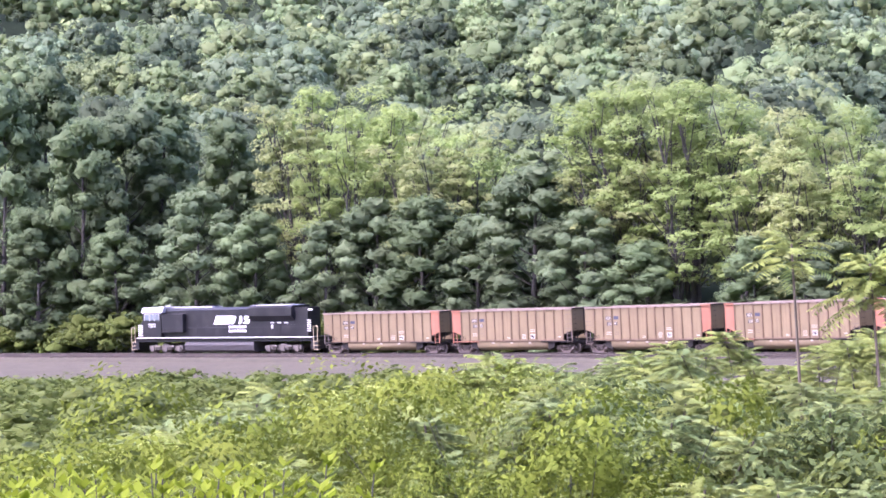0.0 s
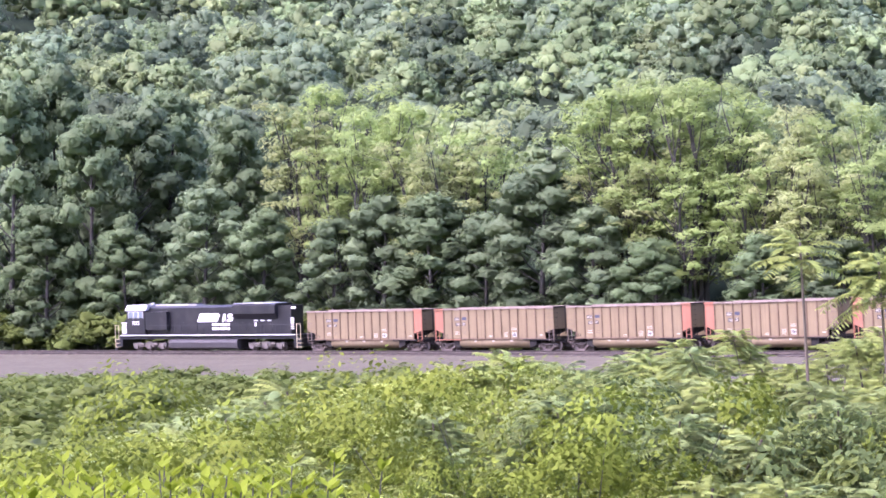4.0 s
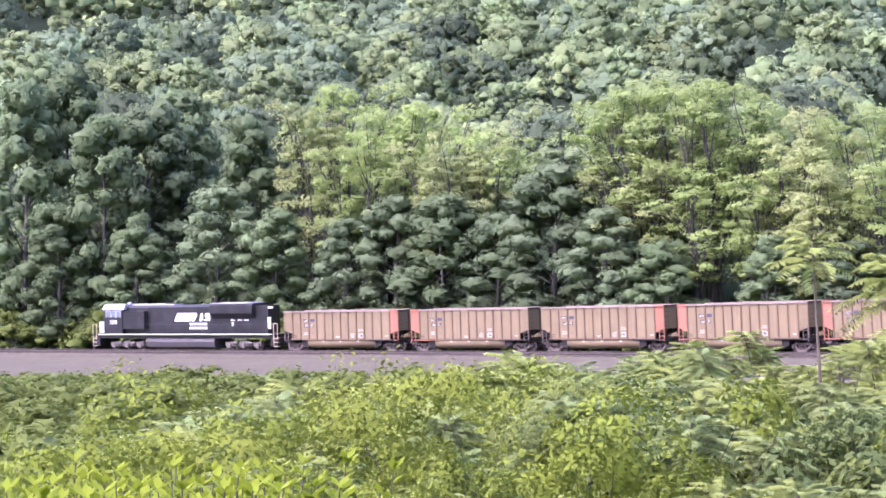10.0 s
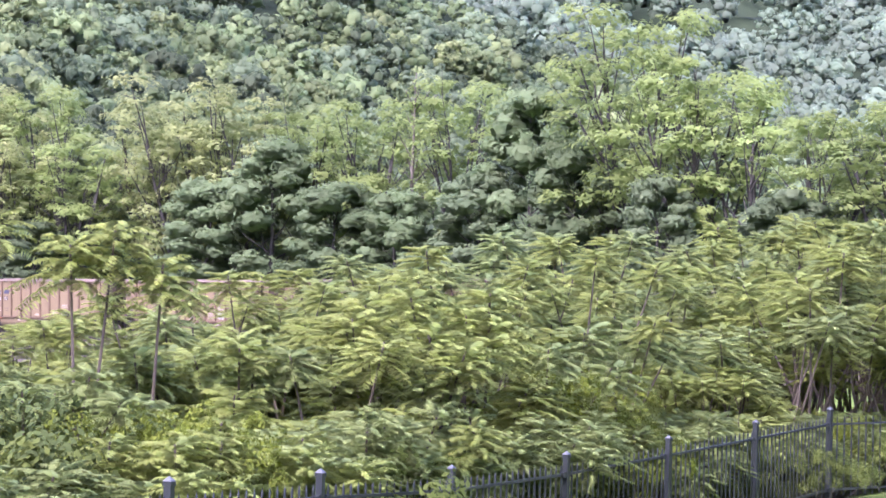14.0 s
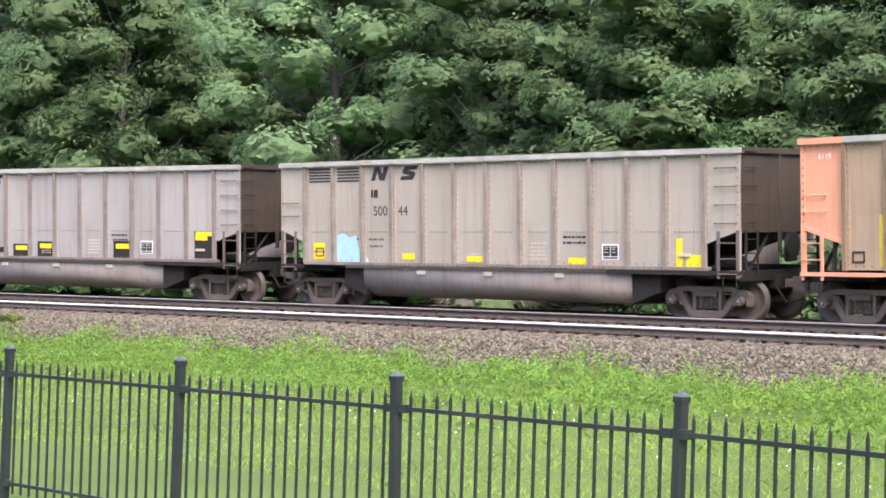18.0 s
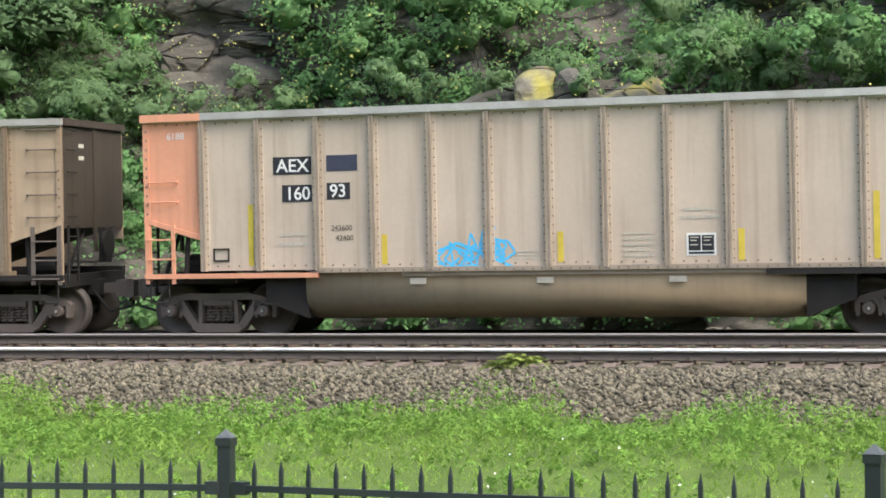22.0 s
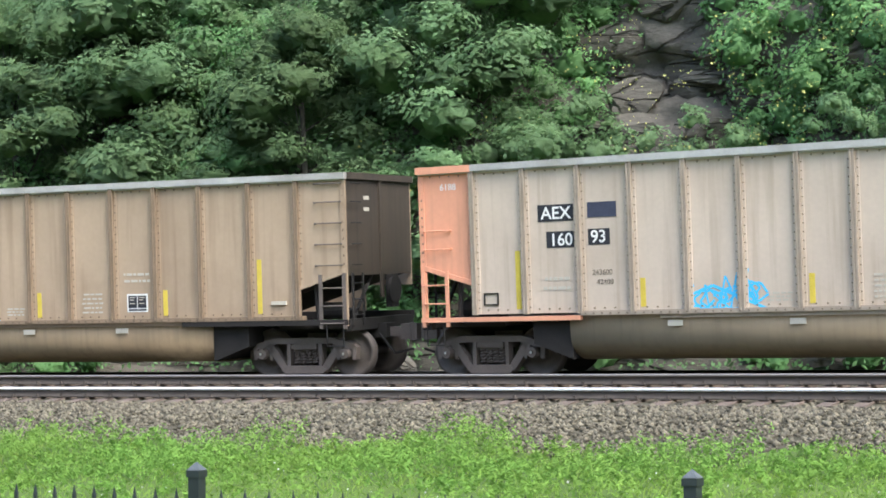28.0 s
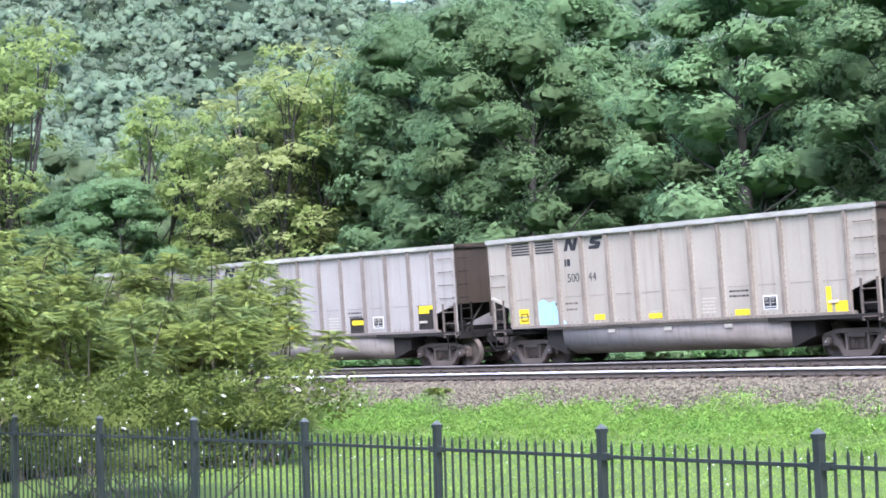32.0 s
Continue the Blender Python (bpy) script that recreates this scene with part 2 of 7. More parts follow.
# ---------------------------------------------------------------- mesh helpers


class Geo:
    """Collects corners and faces of one mesh."""

    def __init__(self):
        self.v, self.f, self.n = [], [], 0

    def add(self, verts, faces):
        self.v.append(np.asarray(verts, float).reshape(-1, 3))
        self.f.extend([tuple(i + self.n for i in q) for q in faces])
        self.n += len(self.v[-1])
        return self

    def box(self, x0, x1, y0, y1, z0, z1, m=None):
        p = np.array([[x, y, z] for z in (z0, z1) for x, y in ((x0, y0), (x1, y0), (x1, y1), (x0, y1))], float)
        if m is not None:
            p = p @ np.array(m.to_3x3()).T + np.array(m.translation)
        return self.add(p, [(3, 2, 1, 0), (4, 5, 6, 7), (0, 1, 5, 4), (1, 2, 6, 5), (2, 3, 7, 6), (3, 0, 4, 7)])

    def tube(self, a, b, r0, r1=None, n=8, caps=True):
        a, b = np.array(a, float), np.array(b, float)
        d = b - a
        d = d / max(np.linalg.norm(d), 1e-9)
        u = np.cross(d, (0, 0, 1) if abs(d[2]) < 0.9 else (1, 0, 0))
        u /= np.linalg.norm(u)
        w = np.cross(d, u)
        t = np.arange(n) * 2 * np.pi / n
        ring = np.cos(t)[:, None] * u + np.sin(t)[:, None] * w
        r1 = r0 if r1 is None else r1
        f = [(i, (i + 1) % n, n + (i + 1) % n, n + i) for i in range(n)]
        if caps:
            f += [tuple(range(n - 1, -1, -1)), tuple(range(n, 2 * n))]
        return self.add(np.vstack([a + ring * r0, b + ring * r1]), f)

    def prism(self, outline, y0, y1, axis="y"):
        """A flat outline of (a, b) pairs pushed along one axis."""
        o = np.array(outline, float)
        n = len(o)
        rows = []
        for y in (y0, y1):
            c = np.full(n, y)
            rows.append({"y": np.stack([o[:, 0], c, o[:, 1]], 1), "x": np.stack([c, o[:, 0], o[:, 1]], 1), "z": np.stack([o[:, 0], o[:, 1], c], 1)}[axis])
        f = [(i, (i + 1) % n, n + (i + 1) % n, n + i) for i in range(n)] + [tuple(range(n - 1, -1, -1)), tuple(range(n, 2 * n))]
        return self.add(np.vstack(rows), f)

    def mesh(self, name, material, smooth=False):
        me = bpy.data.meshes.new(name)
        me.from_pydata(np.vstack(self.v).tolist(), [], self.f)
        me.validate()
        bm = bmesh.new()
        bm.from_mesh(me)
        bmesh.ops.recalc_face_normals(bm, faces=bm.faces)
        bm.to_mesh(me)
        bm.free()
        if smooth:
            me.polygons.foreach_set("use_smooth", [True] * len(me.polygons))
        me.materials.append(material)
        return me


def fast_mesh(name, verts, faces, material, smooth=False, normals=None):
    """A mesh out of arrays: faces all of one corner count."""
    verts, faces = np.asarray(verts, np.float32), np.asarray(faces, np.int32)
    me = bpy.data.meshes.new(name)
    k = faces.shape[1]
    me.vertices.add(len(verts))
    me.vertices.foreach_set("co", verts.ravel())
    me.loops.add(faces.size)
    me.loops.foreach_set("vertex_index", faces.ravel())
    me.polygons.add(len(faces))
    me.polygons.foreach_set("loop_start", np.arange(0, faces.size, k, dtype=np.int32))
    if smooth:
        me.polygons.foreach_set("use_smooth", np.ones(len(faces), bool))
    me.update(calc_edges=True)
    me.materials.append(material)
    if normals is not None:
        me.attributes.new("custom_normal", "FLOAT_VECTOR", "POINT").data.foreach_set("vector", np.asarray(normals, np.float32).ravel())
    return me


def part(name, geo, material, parent, label="", smooth=False):
    me = geo if isinstance(geo, bpy.types.Mesh) else geo.mesh(name, material, smooth)
    ob = new(name, me)
    ob.parent = parent
    if label:
        tagged(ob, label)
    return ob


def thing(name, label, category, group="", kind="", data=None, m=None):
    ob = tagged(new(name, data), label, category, group, kind)
    if m is not None:
        ob.matrix_world = m
    return ob


# ---------------------------------------------------------------- the railway's line
# Distance s runs along the curve from the engine's stretch towards the near bank.
S = np.arange(-190, 421, 1.0)
I0 = int(np.where(S == 210)[0][0])
KAP = 0.0066 + 0.0006 * np.clip((S - 100) / 100, -1.7, 1.6)
HEAD = np.concatenate([[0], np.cumsum((KAP[1:] + KAP[:-1]) / 2)])
HEAD = HEAD - HEAD[I0] + 3.5991
LX = np.concatenate([[0], np.cumsum((np.sin(HEAD)[1:] + np.sin(HEAD)[:-1]) / 2)])
LY = np.concatenate([[0], np.cumsum((np.cos(HEAD)[1:] + np.cos(HEAD)[:-1]) / 2)])
LX, LY = LX - LX[I0] + 37.205, LY - LY[I0] + 0.195
LZ = 1.571 - 0.2965 * (S - 200) / 100 + 0.0705 * np.clip((S - 200) / 100, -3, 1) ** 2
CANT = 0.059


def rail_at(s, off=0.0, up=0.0):
    """A point off metres inside the curve of the train's track and up metres over its rails."""
    x, y, z, h = (np.interp(s, S, a) for a in (LX, LY, LZ, HEAD))
    return np.stack([x + off * np.cos(h), y - off * np.sin(h), z + up], -1) if np.ndim(s) else np.array([x + off * math.cos(h), y - off * math.sin(h), z + up])


def track_frame(x, y):
    """For points: the distance along the line and the offset inside it."""
    x, y = np.atleast_1d(x).astype(float), np.atleast_1d(y).astype(float)
    s, q = np.empty(len(x)), np.empty(len(x))
    for i in range(0, len(x), 20000):
        dx, dy = x[i:i + 20000, None] - LX[None, ::2], y[i:i + 20000, None] - LY[None, ::2]
        j = np.argmin(dx * dx + dy * dy, 1) * 2
        ex, ey = x[i:i + 20000] - LX[j], y[i:i + 20000] - LY[j]
        s[i:i + 20000] = S[j] + ex * np.sin(HEAD[j]) + ey * np.cos(HEAD[j])
        q[i:i + 20000] = ex * np.cos(HEAD[j]) - ey * np.sin(HEAD[j])
    return s, q


def smooth_noise(x, y, scale, seed=0):
    """Cheap rolling noise in about -1..1 for arrays."""
    r = np.random.RandomState(seed)
    out = 0
    for k in range(5):
        a, p, f = r.uniform(0, 6.28), r.uniform(0, 6.28), (1 + 0.45 * k) / scale
        out = out + np.sin((x * math.cos(a) + y * math.sin(a)) * f * 6.28 / 2 + p + 1.3 * np.sin((x * math.sin(a) - y * math.cos(a)) * f * 2 + p))
    return out / 3.2


def step(v, a, b):
    t = np.clip((np.asarray(v, float) - a) / (b - a), 0, 1)
    return t * t * (3 - 2 * t)


FENCE_AZ = [-15, 0, 10, 15.8, 20.4, 24.4, 27.8, 30.8, 33.4, 35.5, 39.4, 44, 50]
FENCE_R = [9, 10, 11.8, 13.5, 15.5, 17.6, 19.8, 22.0, 24.2, 26.5, 29, 29, 30]


def ground_z(x, y):
    """Height of the ground sheet."""
    x, y = np.atleast_1d(x).astype(float), np.atleast_1d(y).astype(float)
    s, q = track_frame(x, y)
    zr = np.interp(s, S, LZ)
    az, r = np.degrees(np.arctan2(x, y)), np.hypot(x, y)
    # inside the curve: lawn round the viewer, a hollow with thickets to the north
    hollow = step(r - np.interp(az, FENCE_AZ, FENCE_R), 0.4, 13) * (1 - step(az, 22, 46)) * (1 - step(-az, 60, 100))
    lawn = -0.52 * step(r, 6, 12) * (1 - step(az, 27, 41)) * (1 - step(-az, 60, 100)) - 1.8 * hollow
    far_side = 1 - step(s, 95, 140)
    toe = (zr - 0.9 - 0.085 * np.clip(q - 8, 0, 22)) * far_side + 0.30 * (1 - far_side)
    inside = lawn + (toe - lawn) * (1 - step(q, 9.4 + 16 * far_side, 15 + 26 * far_side))
    inside = inside + 0.05 * smooth_noise(x, y, 6, 3) * step(r, 19, 30)
    bed = zr - 0.75
    z_in = np.where(q < 6.0, bed, bed + (inside - bed) * step(q, 6.0, 9.0))
    # grass has grown over the foot of the near ballast
    turf = 8.5 + 0.3 * np.sin(s * 0.9) + 0.22 * np.sin(s * 2.3 + 1)
    z_turf = zr + np.interp(q, [6.9, 8.0, 9.7, 11.5], [-0.60, -0.93, -1.32, -1.75]) + 0.07
    z_in = np.where((q < 13) & (s > 120), z_in + (np.maximum(z_in, z_turf) - z_in) * step(q, turf - 0.25, turf + 0.1), z_in)
    # outside: ditch, then the hill
    o = -q
    near_bank = step(s, 176, 200)
    far = step(-s, -75, -30)
    start = 7.0 + np.interp(az, [10, 20, 30, 44, 180], [0, 80, 220, 330, 330]) * (1 - step(s, 158, 182))
    slope = 0.40 * far + 0.75 * near_bank + 0.33 * (1 - far) * (1 - near_bank)
    rise = np.clip(o - start, 0, None)
    hill = np.where(rise < 60, rise * slope, 60 * slope + (rise - 60) * np.minimum(slope, 0.36))
    hill = hill * (1 + 0.12 * smooth_noise(x, y, 90, 5)) + 1.2 * smooth_noise(x, y, 25, 6) * step(rise, 4, 30)
    z_out = zr - 0.55 - 0.35 * step(o, 4, 6) + np.minimum(hill, 190 + 0.02 * rise)
    return np.where(q > 0, z_in, z_out)


# ---------------------------------------------------------------- ground sheet
ring = np.concatenate([[0.0], np.arange(0.4, 66, 0.6), np.arange(66, 260, 1.5), 260 * 1.045 ** np.arange(0, 52)])
turn = np.radians(np.concatenate([np.arange(-30, 130, 0.6), np.arange(130, 330, 4.0)]))
RR, TT = np.meshgrid(ring, turn, indexing="ij")
gx, gy = (RR * np.sin(TT)).ravel(), (RR * np.cos(TT)).ravel()
nr, na = len(ring), len(turn)
ii, jj = np.meshgrid(np.arange(nr - 1), np.arange(na), indexing="ij")
jn = (jj + 1) % na
gf = np.stack([ii * na + jj, ii * na + jn, (ii + 1) * na + jn, (ii + 1) * na + jj], -1).reshape(-1, 4)[:, ::-1]
gz = ground_z(gx, gy)
ground_me = fast_mesh("ground", np.stack([gx, gy, gz], 1), gf, M_GRASS_SOIL, True)
ground_me.materials.append(M_WOOD_SOIL)
ground_me.materials.append(M_GRAVEL)
fs, fq = track_frame(gx, gy)
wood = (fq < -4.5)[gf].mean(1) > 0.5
grit = ((fq > 3) & (fq < 25 + 2.5 * smooth_noise(gx, gy, 12, 8)) & (fs < 100))[gf].mean(1) > 0.5
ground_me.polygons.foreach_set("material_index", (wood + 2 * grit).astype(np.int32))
ground = thing("ground", "grassy park ground rising into wooded hills", "ground", kind="structure", data=ground_me)

# ---------------------------------------------------------------- foliage


def unit(a):
    return a / np.maximum(np.linalg.norm(a, axis=-1, keepdims=True), 1e-9)


def leaf_cards(c, n, size, slim=0.55, rs=np.random):
    """Pointed leaf-shaped faces, folded a little along the middle, at centres c with normals n."""
    n = unit(n)
    u = unit(np.cross(n, rs.normal(size=n.shape)))
    w = np.cross(n, u)
    s = np.broadcast_to(np.asarray(size), (len(c),))[:, None]
    v = np.stack([c - u * s, c - w * s * slim + n * s * 0.12, c + u * s, c + w * s * slim + n * s * 0.12], 1)
    return v.reshape(-1, 3), np.arange(len(c) * 4).reshape(-1, 4)


G_ = (1 + math.sqrt(5)) / 2
ICO_V = unit(np.array([(-1, G_, 0), (1, G_, 0), (-1, -G_, 0), (1, -G_, 0), (0, -1, G_), (0, 1, G_), (0, -1, -G_), (0, 1, -G_), (G_, 0, -1), (G_, 0, 1), (-G_, 0, -1), (-G_, 0, 1)]))
ICO_F = np.array([(0, 11, 5), (0, 5, 1), (0, 1, 7), (0, 7, 10), (0, 10, 11), (1, 5, 9), (5, 11, 4), (11, 10, 2), (10, 7, 6), (7, 1, 8), (3, 9, 4), (3, 4, 2), (3, 2, 6), (3, 6, 8), (3, 8, 9), (4, 9, 5), (2, 4, 11), (6, 2, 10), (8, 6, 7), (9, 8, 1)])


def finer(v, f):
    """Each triangle of a ball split in four."""
    a, b, c = v[f[:, 0]], v[f[:, 1]], v[f[:, 2]]
    tri = np.concatenate([np.stack(q, 1) for q in ((a, a + b, c + a), (b, b + c, a + b), (c, c + a, b + c), (a + b, b + c, c + a))])
    pts, inv = np.unique(np.round(unit(tri).reshape(-1, 3), 5), axis=0, return_inverse=True)
    return pts, inv.reshape(-1, 3)


BALLS = [(ICO_V, ICO_F)]
BALLS.append(finer(*BALLS[0]))
BALLS.append(finer(*BALLS[1]))


def crown(rs, lobes, subs, cards, size, flat=0.7, core=0.0, up=0.4, ruffle=0.15, slim=0.5, by_size=False, depth=(0.55, 1.12), smooth=0.85, tints=None, detail=1):
    """Boughs (x, y, z, radius, flatness), each with tufts of small leaves round an inner layer of leaf masses."""
    lb = np.array(lobes, float)
    n = len(lb)
    c, r, fl = lb[:, :3], lb[:, 3], lb[:, 4]
    if by_size:   # more tufts on larger boughs
        rep = np.maximum(1, np.round(subs * r * r)).astype(int)
        c, r, fl = np.repeat(c, rep, 0), np.repeat(r, rep), np.repeat(fl, rep)
        subs = 1
    m = len(c)
    d = unit(rs.normal(size=(m, subs, 3)))
    d[..., 2] = np.where(d[..., 2] < -0.3, -0.5 * d[..., 2], d[..., 2])
    sq = np.stack([np.ones(m), np.ones(m), fl], 1)
    sc = c[:, None] + d * (r[:, None] * 0.8)[..., None] * sq[:, None]
    sr = r[:, None] * rs.uniform(0.3, 0.55, (m, subs))
    e = unit(rs.normal(size=(m, subs, cards, 3)) + 1.1 * d[:, :, None])
    p = sc[:, :, None] + e * (sr[:, :, None] * rs.uniform(*depth, (m, subs, cards)))[..., None] * np.array([1, 1, flat])
    dd = np.broadcast_to(d[:, :, None], e.shape)
    nr = unit(0.3 * e + 0.7 * dd + np.array([0, 0, up]) + ruffle * rs.normal(size=e.shape))
    p, nr, dd, e = (a.reshape(-1, 3) for a in (p, nr, dd, e))
    v, f = leaf_cards(p, nr, size * rs.uniform(0.65, 1.3, len(p)), slim, rs)
    vn = np.repeat(unit(smooth * unit(0.7 * dd + 0.3 * e + np.array([0, 0, up])) + (1 - smooth) * nr), 4, 0)
    bv, bf = BALLS[detail]
    if core:      # a closed, ragged mass of leaves inside each bough
        k = rs.uniform(0.62, 1.35, (n, len(bv), 1)) * core
        sq = np.stack([np.ones(n), np.ones(n), lb[:, 4]], 1)
        w = lb[:, None, :3] + (bv[None] * k + 0.12 * core * rs.normal(size=(n, len(bv), 3))) * lb[:, 3, None, None] * sq[:, None]
        wf = (bf[None] + len(bv) * np.arange(n)[:, None, None]).reshape(-1, 3)
        wf = np.column_stack([wf, wf[:, 2]])
        wn = unit(bv[None] + np.array([0, 0, 0.6 * up]) + 0.3 * rs.normal(size=(n, len(bv), 3))).reshape(-1, 3)
        v, f, vn = np.vstack([v, w.reshape(-1, 3)]), [f, wf + len(v)], np.vstack([vn, wn])
    if tints is not None:
        return v, f, vn, np.concatenate([np.repeat(tints, subs * cards * 4), np.repeat(tints, len(bv) if core else 0)])
    return v, f, vn


def leafy(name, vfn, material):
    """Leaf faces of four corners and, where there are any, the cores' triangles as one mesh."""
    if not isinstance(vfn[1], list):
        me = fast_mesh(name, vfn[0], vfn[1], material, True, vfn[2])
    else:
        quads, tris = vfn[1][0], vfn[1][1][:, :3]
        me = bpy.data.meshes.new(name)
        me.vertices.add(len(vfn[0]))
        me.vertices.foreach_set("co", np.asarray(vfn[0], np.float32).ravel())
        corners = np.concatenate([quads.ravel(), tris.ravel()]).astype(np.int32)
        me.loops.add(len(corners))
        me.loops.foreach_set("vertex_index", corners)
        me.polygons.add(len(quads) + len(tris))
        me.polygons.foreach_set("loop_start", np.concatenate([np.arange(len(quads)) * 4, quads.size + np.arange(len(tris)) * 3]).astype(np.int32))
        me.polygons.foreach_set("use_smooth", np.ones(len(quads) + len(tris), bool))
        me.update(calc_edges=True)
        me.materials.append(material)
        me.attributes.new("custom_normal", "FLOAT_VECTOR", "POINT").data.foreach_set("vector", np.asarray(vfn[2], np.float32).ravel())
    if len(vfn) > 3:
        me.attributes.new("tree_tint", "FLOAT", "POINT").data.foreach_set("value", np.asarray(vfn[3], np.float32))
    return me


def joined(grown):
    """Several crowns as one."""
    base = np.cumsum([0] + [len(q[0]) for q in grown])
    faces = [np.vstack([q[1][k] + b for q, b in zip(grown, base)]) for k in (0, 1)]
    return np.vstack([q[0] for q in grown]), faces, np.vstack([q[2] for q in grown]), np.concatenate([q[3] for q in grown])


def limbs(geo, rs, lobes, trunk_h, r0, lean=0.0, bare=0.0):
    """A tapered, slightly crooked trunk with limbs that reach into the lobes."""
    top = np.array([lean, 0, trunk_h])
    pts = [np.array([0, 0, -0.6]), np.array([lean * 0.2 + rs.uniform(-.1, .1), rs.uniform(-.1, .1), trunk_h * 0.4]), np.array([lean * 0.55, rs.uniform(-.15, .15), trunk_h * 0.7]), top]
    rr = [r0 * 1.25, r0 * 0.85, r0 * 0.65, r0 * 0.35]
    for i in range(3):
        geo.tube(pts[i], pts[i + 1], rr[i], rr[i + 1], 7, False)
    for x, y, z, r, fl in lobes:
        e = np.array([x, y, z])
        zz = np.clip(z - 0.8 * math.hypot(x, y) - 0.3 * r, 0.12 * trunk_h, 0.97 * trunk_h)
        t = zz / trunk_h
        a = np.array([lean * t ** 1.4, 0, zz])
        m = a * 0.5 + e * 0.5 + np.array([0, 0, -0.08 * np.linalg.norm(e - a)])
        rb = r0 * 0.34 * (1.1 - 0.6 * t)
        geo.tube(a, m, rb, rb * 0.7, 5, False).tube(m, e, rb * 0.7, rb * 0.25, 5, False)
        if bare:
            for _ in range(3):
                k = e + rs.normal(size=3) * r * 0.55
                geo.tube(m * 0.4 + e * 0.6, k, rb * 0.35, rb * 0.12, 4, False)


def tree_meshes(kind, seed, leaves, bark, subs, cards, size):
    """Trunk and crown of one tree about 20 m high."""
    rs = np.random.RandomState(seed)
    lobes = []
    if kind == "locust":   # slim stems that fork low and spread like a vase, airy tufts from a third of the height up
        g = Geo()
        a0 = rs.uniform(0, 6.28)
        for k in range(rs.randint(3, 5)):
            a0 += 1.9 + rs.uniform(-0.3, 0.3)
            lean, hh = rs.uniform(0.8, 3.0), rs.uniform(15.0, 19.0)
            tip = np.array([lean * math.cos(a0), lean * math.sin(a0), hh])

            def stem(t):
                return tip * np.array([t ** 1.4, t ** 1.4, t])
            own = []
            for i in range(13):
                a, t = rs.uniform(0, 6.28), 0.30 + 0.72 * ((i + rs.uniform()) / 13) ** 0.8
                w = rs.uniform(0.4, 2.5) * (1.0 if t < 0.85 else 0.55)
                o = stem(t)
                own.append((o[0] + w * math.cos(a), o[1] + w * math.sin(a), o[2] + 0.7, rs.uniform(0.9, 1.55), 0.62))
            pts = [np.array([0.25 * math.cos(a0), 0.25 * math.sin(a0), -0.6])] + [stem(t) + rs.normal(size=3) * 0.15 for t in (0.25, 0.5, 0.75, 0.92)]
            rr = (0.18, 0.14, 0.11, 0.07, 0.03)
            for i in range(4):
                g.tube(pts[i], pts[i + 1], rr[i], rr[i + 1], 6, False)
            for x, y, z, r, fl in own:
                t = min(0.9, max(0.2, (z - 1.8 - 0.4 * r) / hh - 0.08))
                o, e = stem(t), np.array([x, y, z])
                m = o * 0.5 + e * 0.5 + np.array([0, 0, -0.2])
                g.tube(o, m, 0.055, 0.04, 5, False).tube(m, e, 0.04, 0.015, 4, False)
                for _ in range(2):
                    g.tube(m * 0.4 + e * 0.6, e + rs.normal(size=3) * r * 0.5, 0.022, 0.01, 3, False)
            lobes += own
        return g.mesh("trunk", bark, True), leafy("crown", crown(rs, lobes, subs, cards, size, 0.75, 0.0, 0.45, 0.18, depth=(0.4, 1.15)), leaves)
    if kind == "dead":     # a grey, all but leafless tree
        g = Geo()
        g.tube((0, 0, -0.6), (0.2, 0.1, 9), 0.22, 0.14, 7, False).tube((0.2, 0.1, 9), (0.1, 0, 19.5), 0.14, 0.03, 6, False)
        for i in range(34):
            z, a = rs.uniform(5, 19), rs.uniform(0, 6.28)
            ln = rs.uniform(0.8, 2.8) * (1.15 - z / 24)
            e = np.array([0.15 + ln * math.cos(a), ln * math.sin(a), z + ln * rs.uniform(0.7, 1.5)])
            g.tube((0.15, 0, z), e, 0.05, 0.015, 4, False)
            for _ in range(3):
                k = rs.uniform(0.4, 0.9)
                b = np.array([0.15, 0, z]) * (1 - k) + e * k
                g.tube(b, b + rs.normal(size=3) * 0.4 + np.array([0, 0, 0.6]), 0.02, 0.008, 3, False)
            lobes.append((e[0], e[1], e[2], 0.4, 0.7))
        return g.mesh("trunk", bark, True), leafy("crown", crown(rs, lobes, 3, 6, size, 0.75), leaves)
    th, r0 = 15.0, 0.27
    n = 36
    top = rs.uniform(0.85, 1.15)
    for i in range(n):     # rounded boughs over an egg-shaped crown that comes down low
        t = 0.07 + 0.88 * (i + rs.uniform()) / n
        a = i * 2.4 + rs.uniform(-0.5, 0.5)
        d = 4.4 * math.sin(math.pi * min(0.97, 0.16 + 0.80 * t ** top)) ** 0.75 * rs.uniform(0.55, 1.0)
        lobes.append((d * math.cos(a), d * math.sin(a), 19.3 * t + 0.3, rs.uniform(1.25, 2.05), rs.uniform(0.6, 0.85)))
    lobes.append((0.3, 0, 18.2, 1.8, 0.8))
    g = Geo()
    limbs(g, rs, lobes, th, r0, rs.uniform(-0.8, 0.8))
    return g.mesh("trunk", bark, True), leafy("crown", crown(rs, lobes, subs, cards, size, 0.75, 0.68 if cards < 30 else 0.56, 0.35, 0.25, depth=(0.7, 1.15), smooth=0.85, detail=2), leaves)


def plant_tree(name, label, meshes, x, y, h, turn, group, spread=1.0, z=None):
    t = thing(name, label, "tree", group)
    z = float(ground_z(x, y)[0]) if z is None else z
    t.location, t.rotation_euler = (x, y, z), (0, 0, turn)
    t.scale = (h / 20 * spread, h / 20 * spread, h / 20)
    part("trunk", meshes[0], None, t)
    part("crown", meshes[1], None, t)
    return t


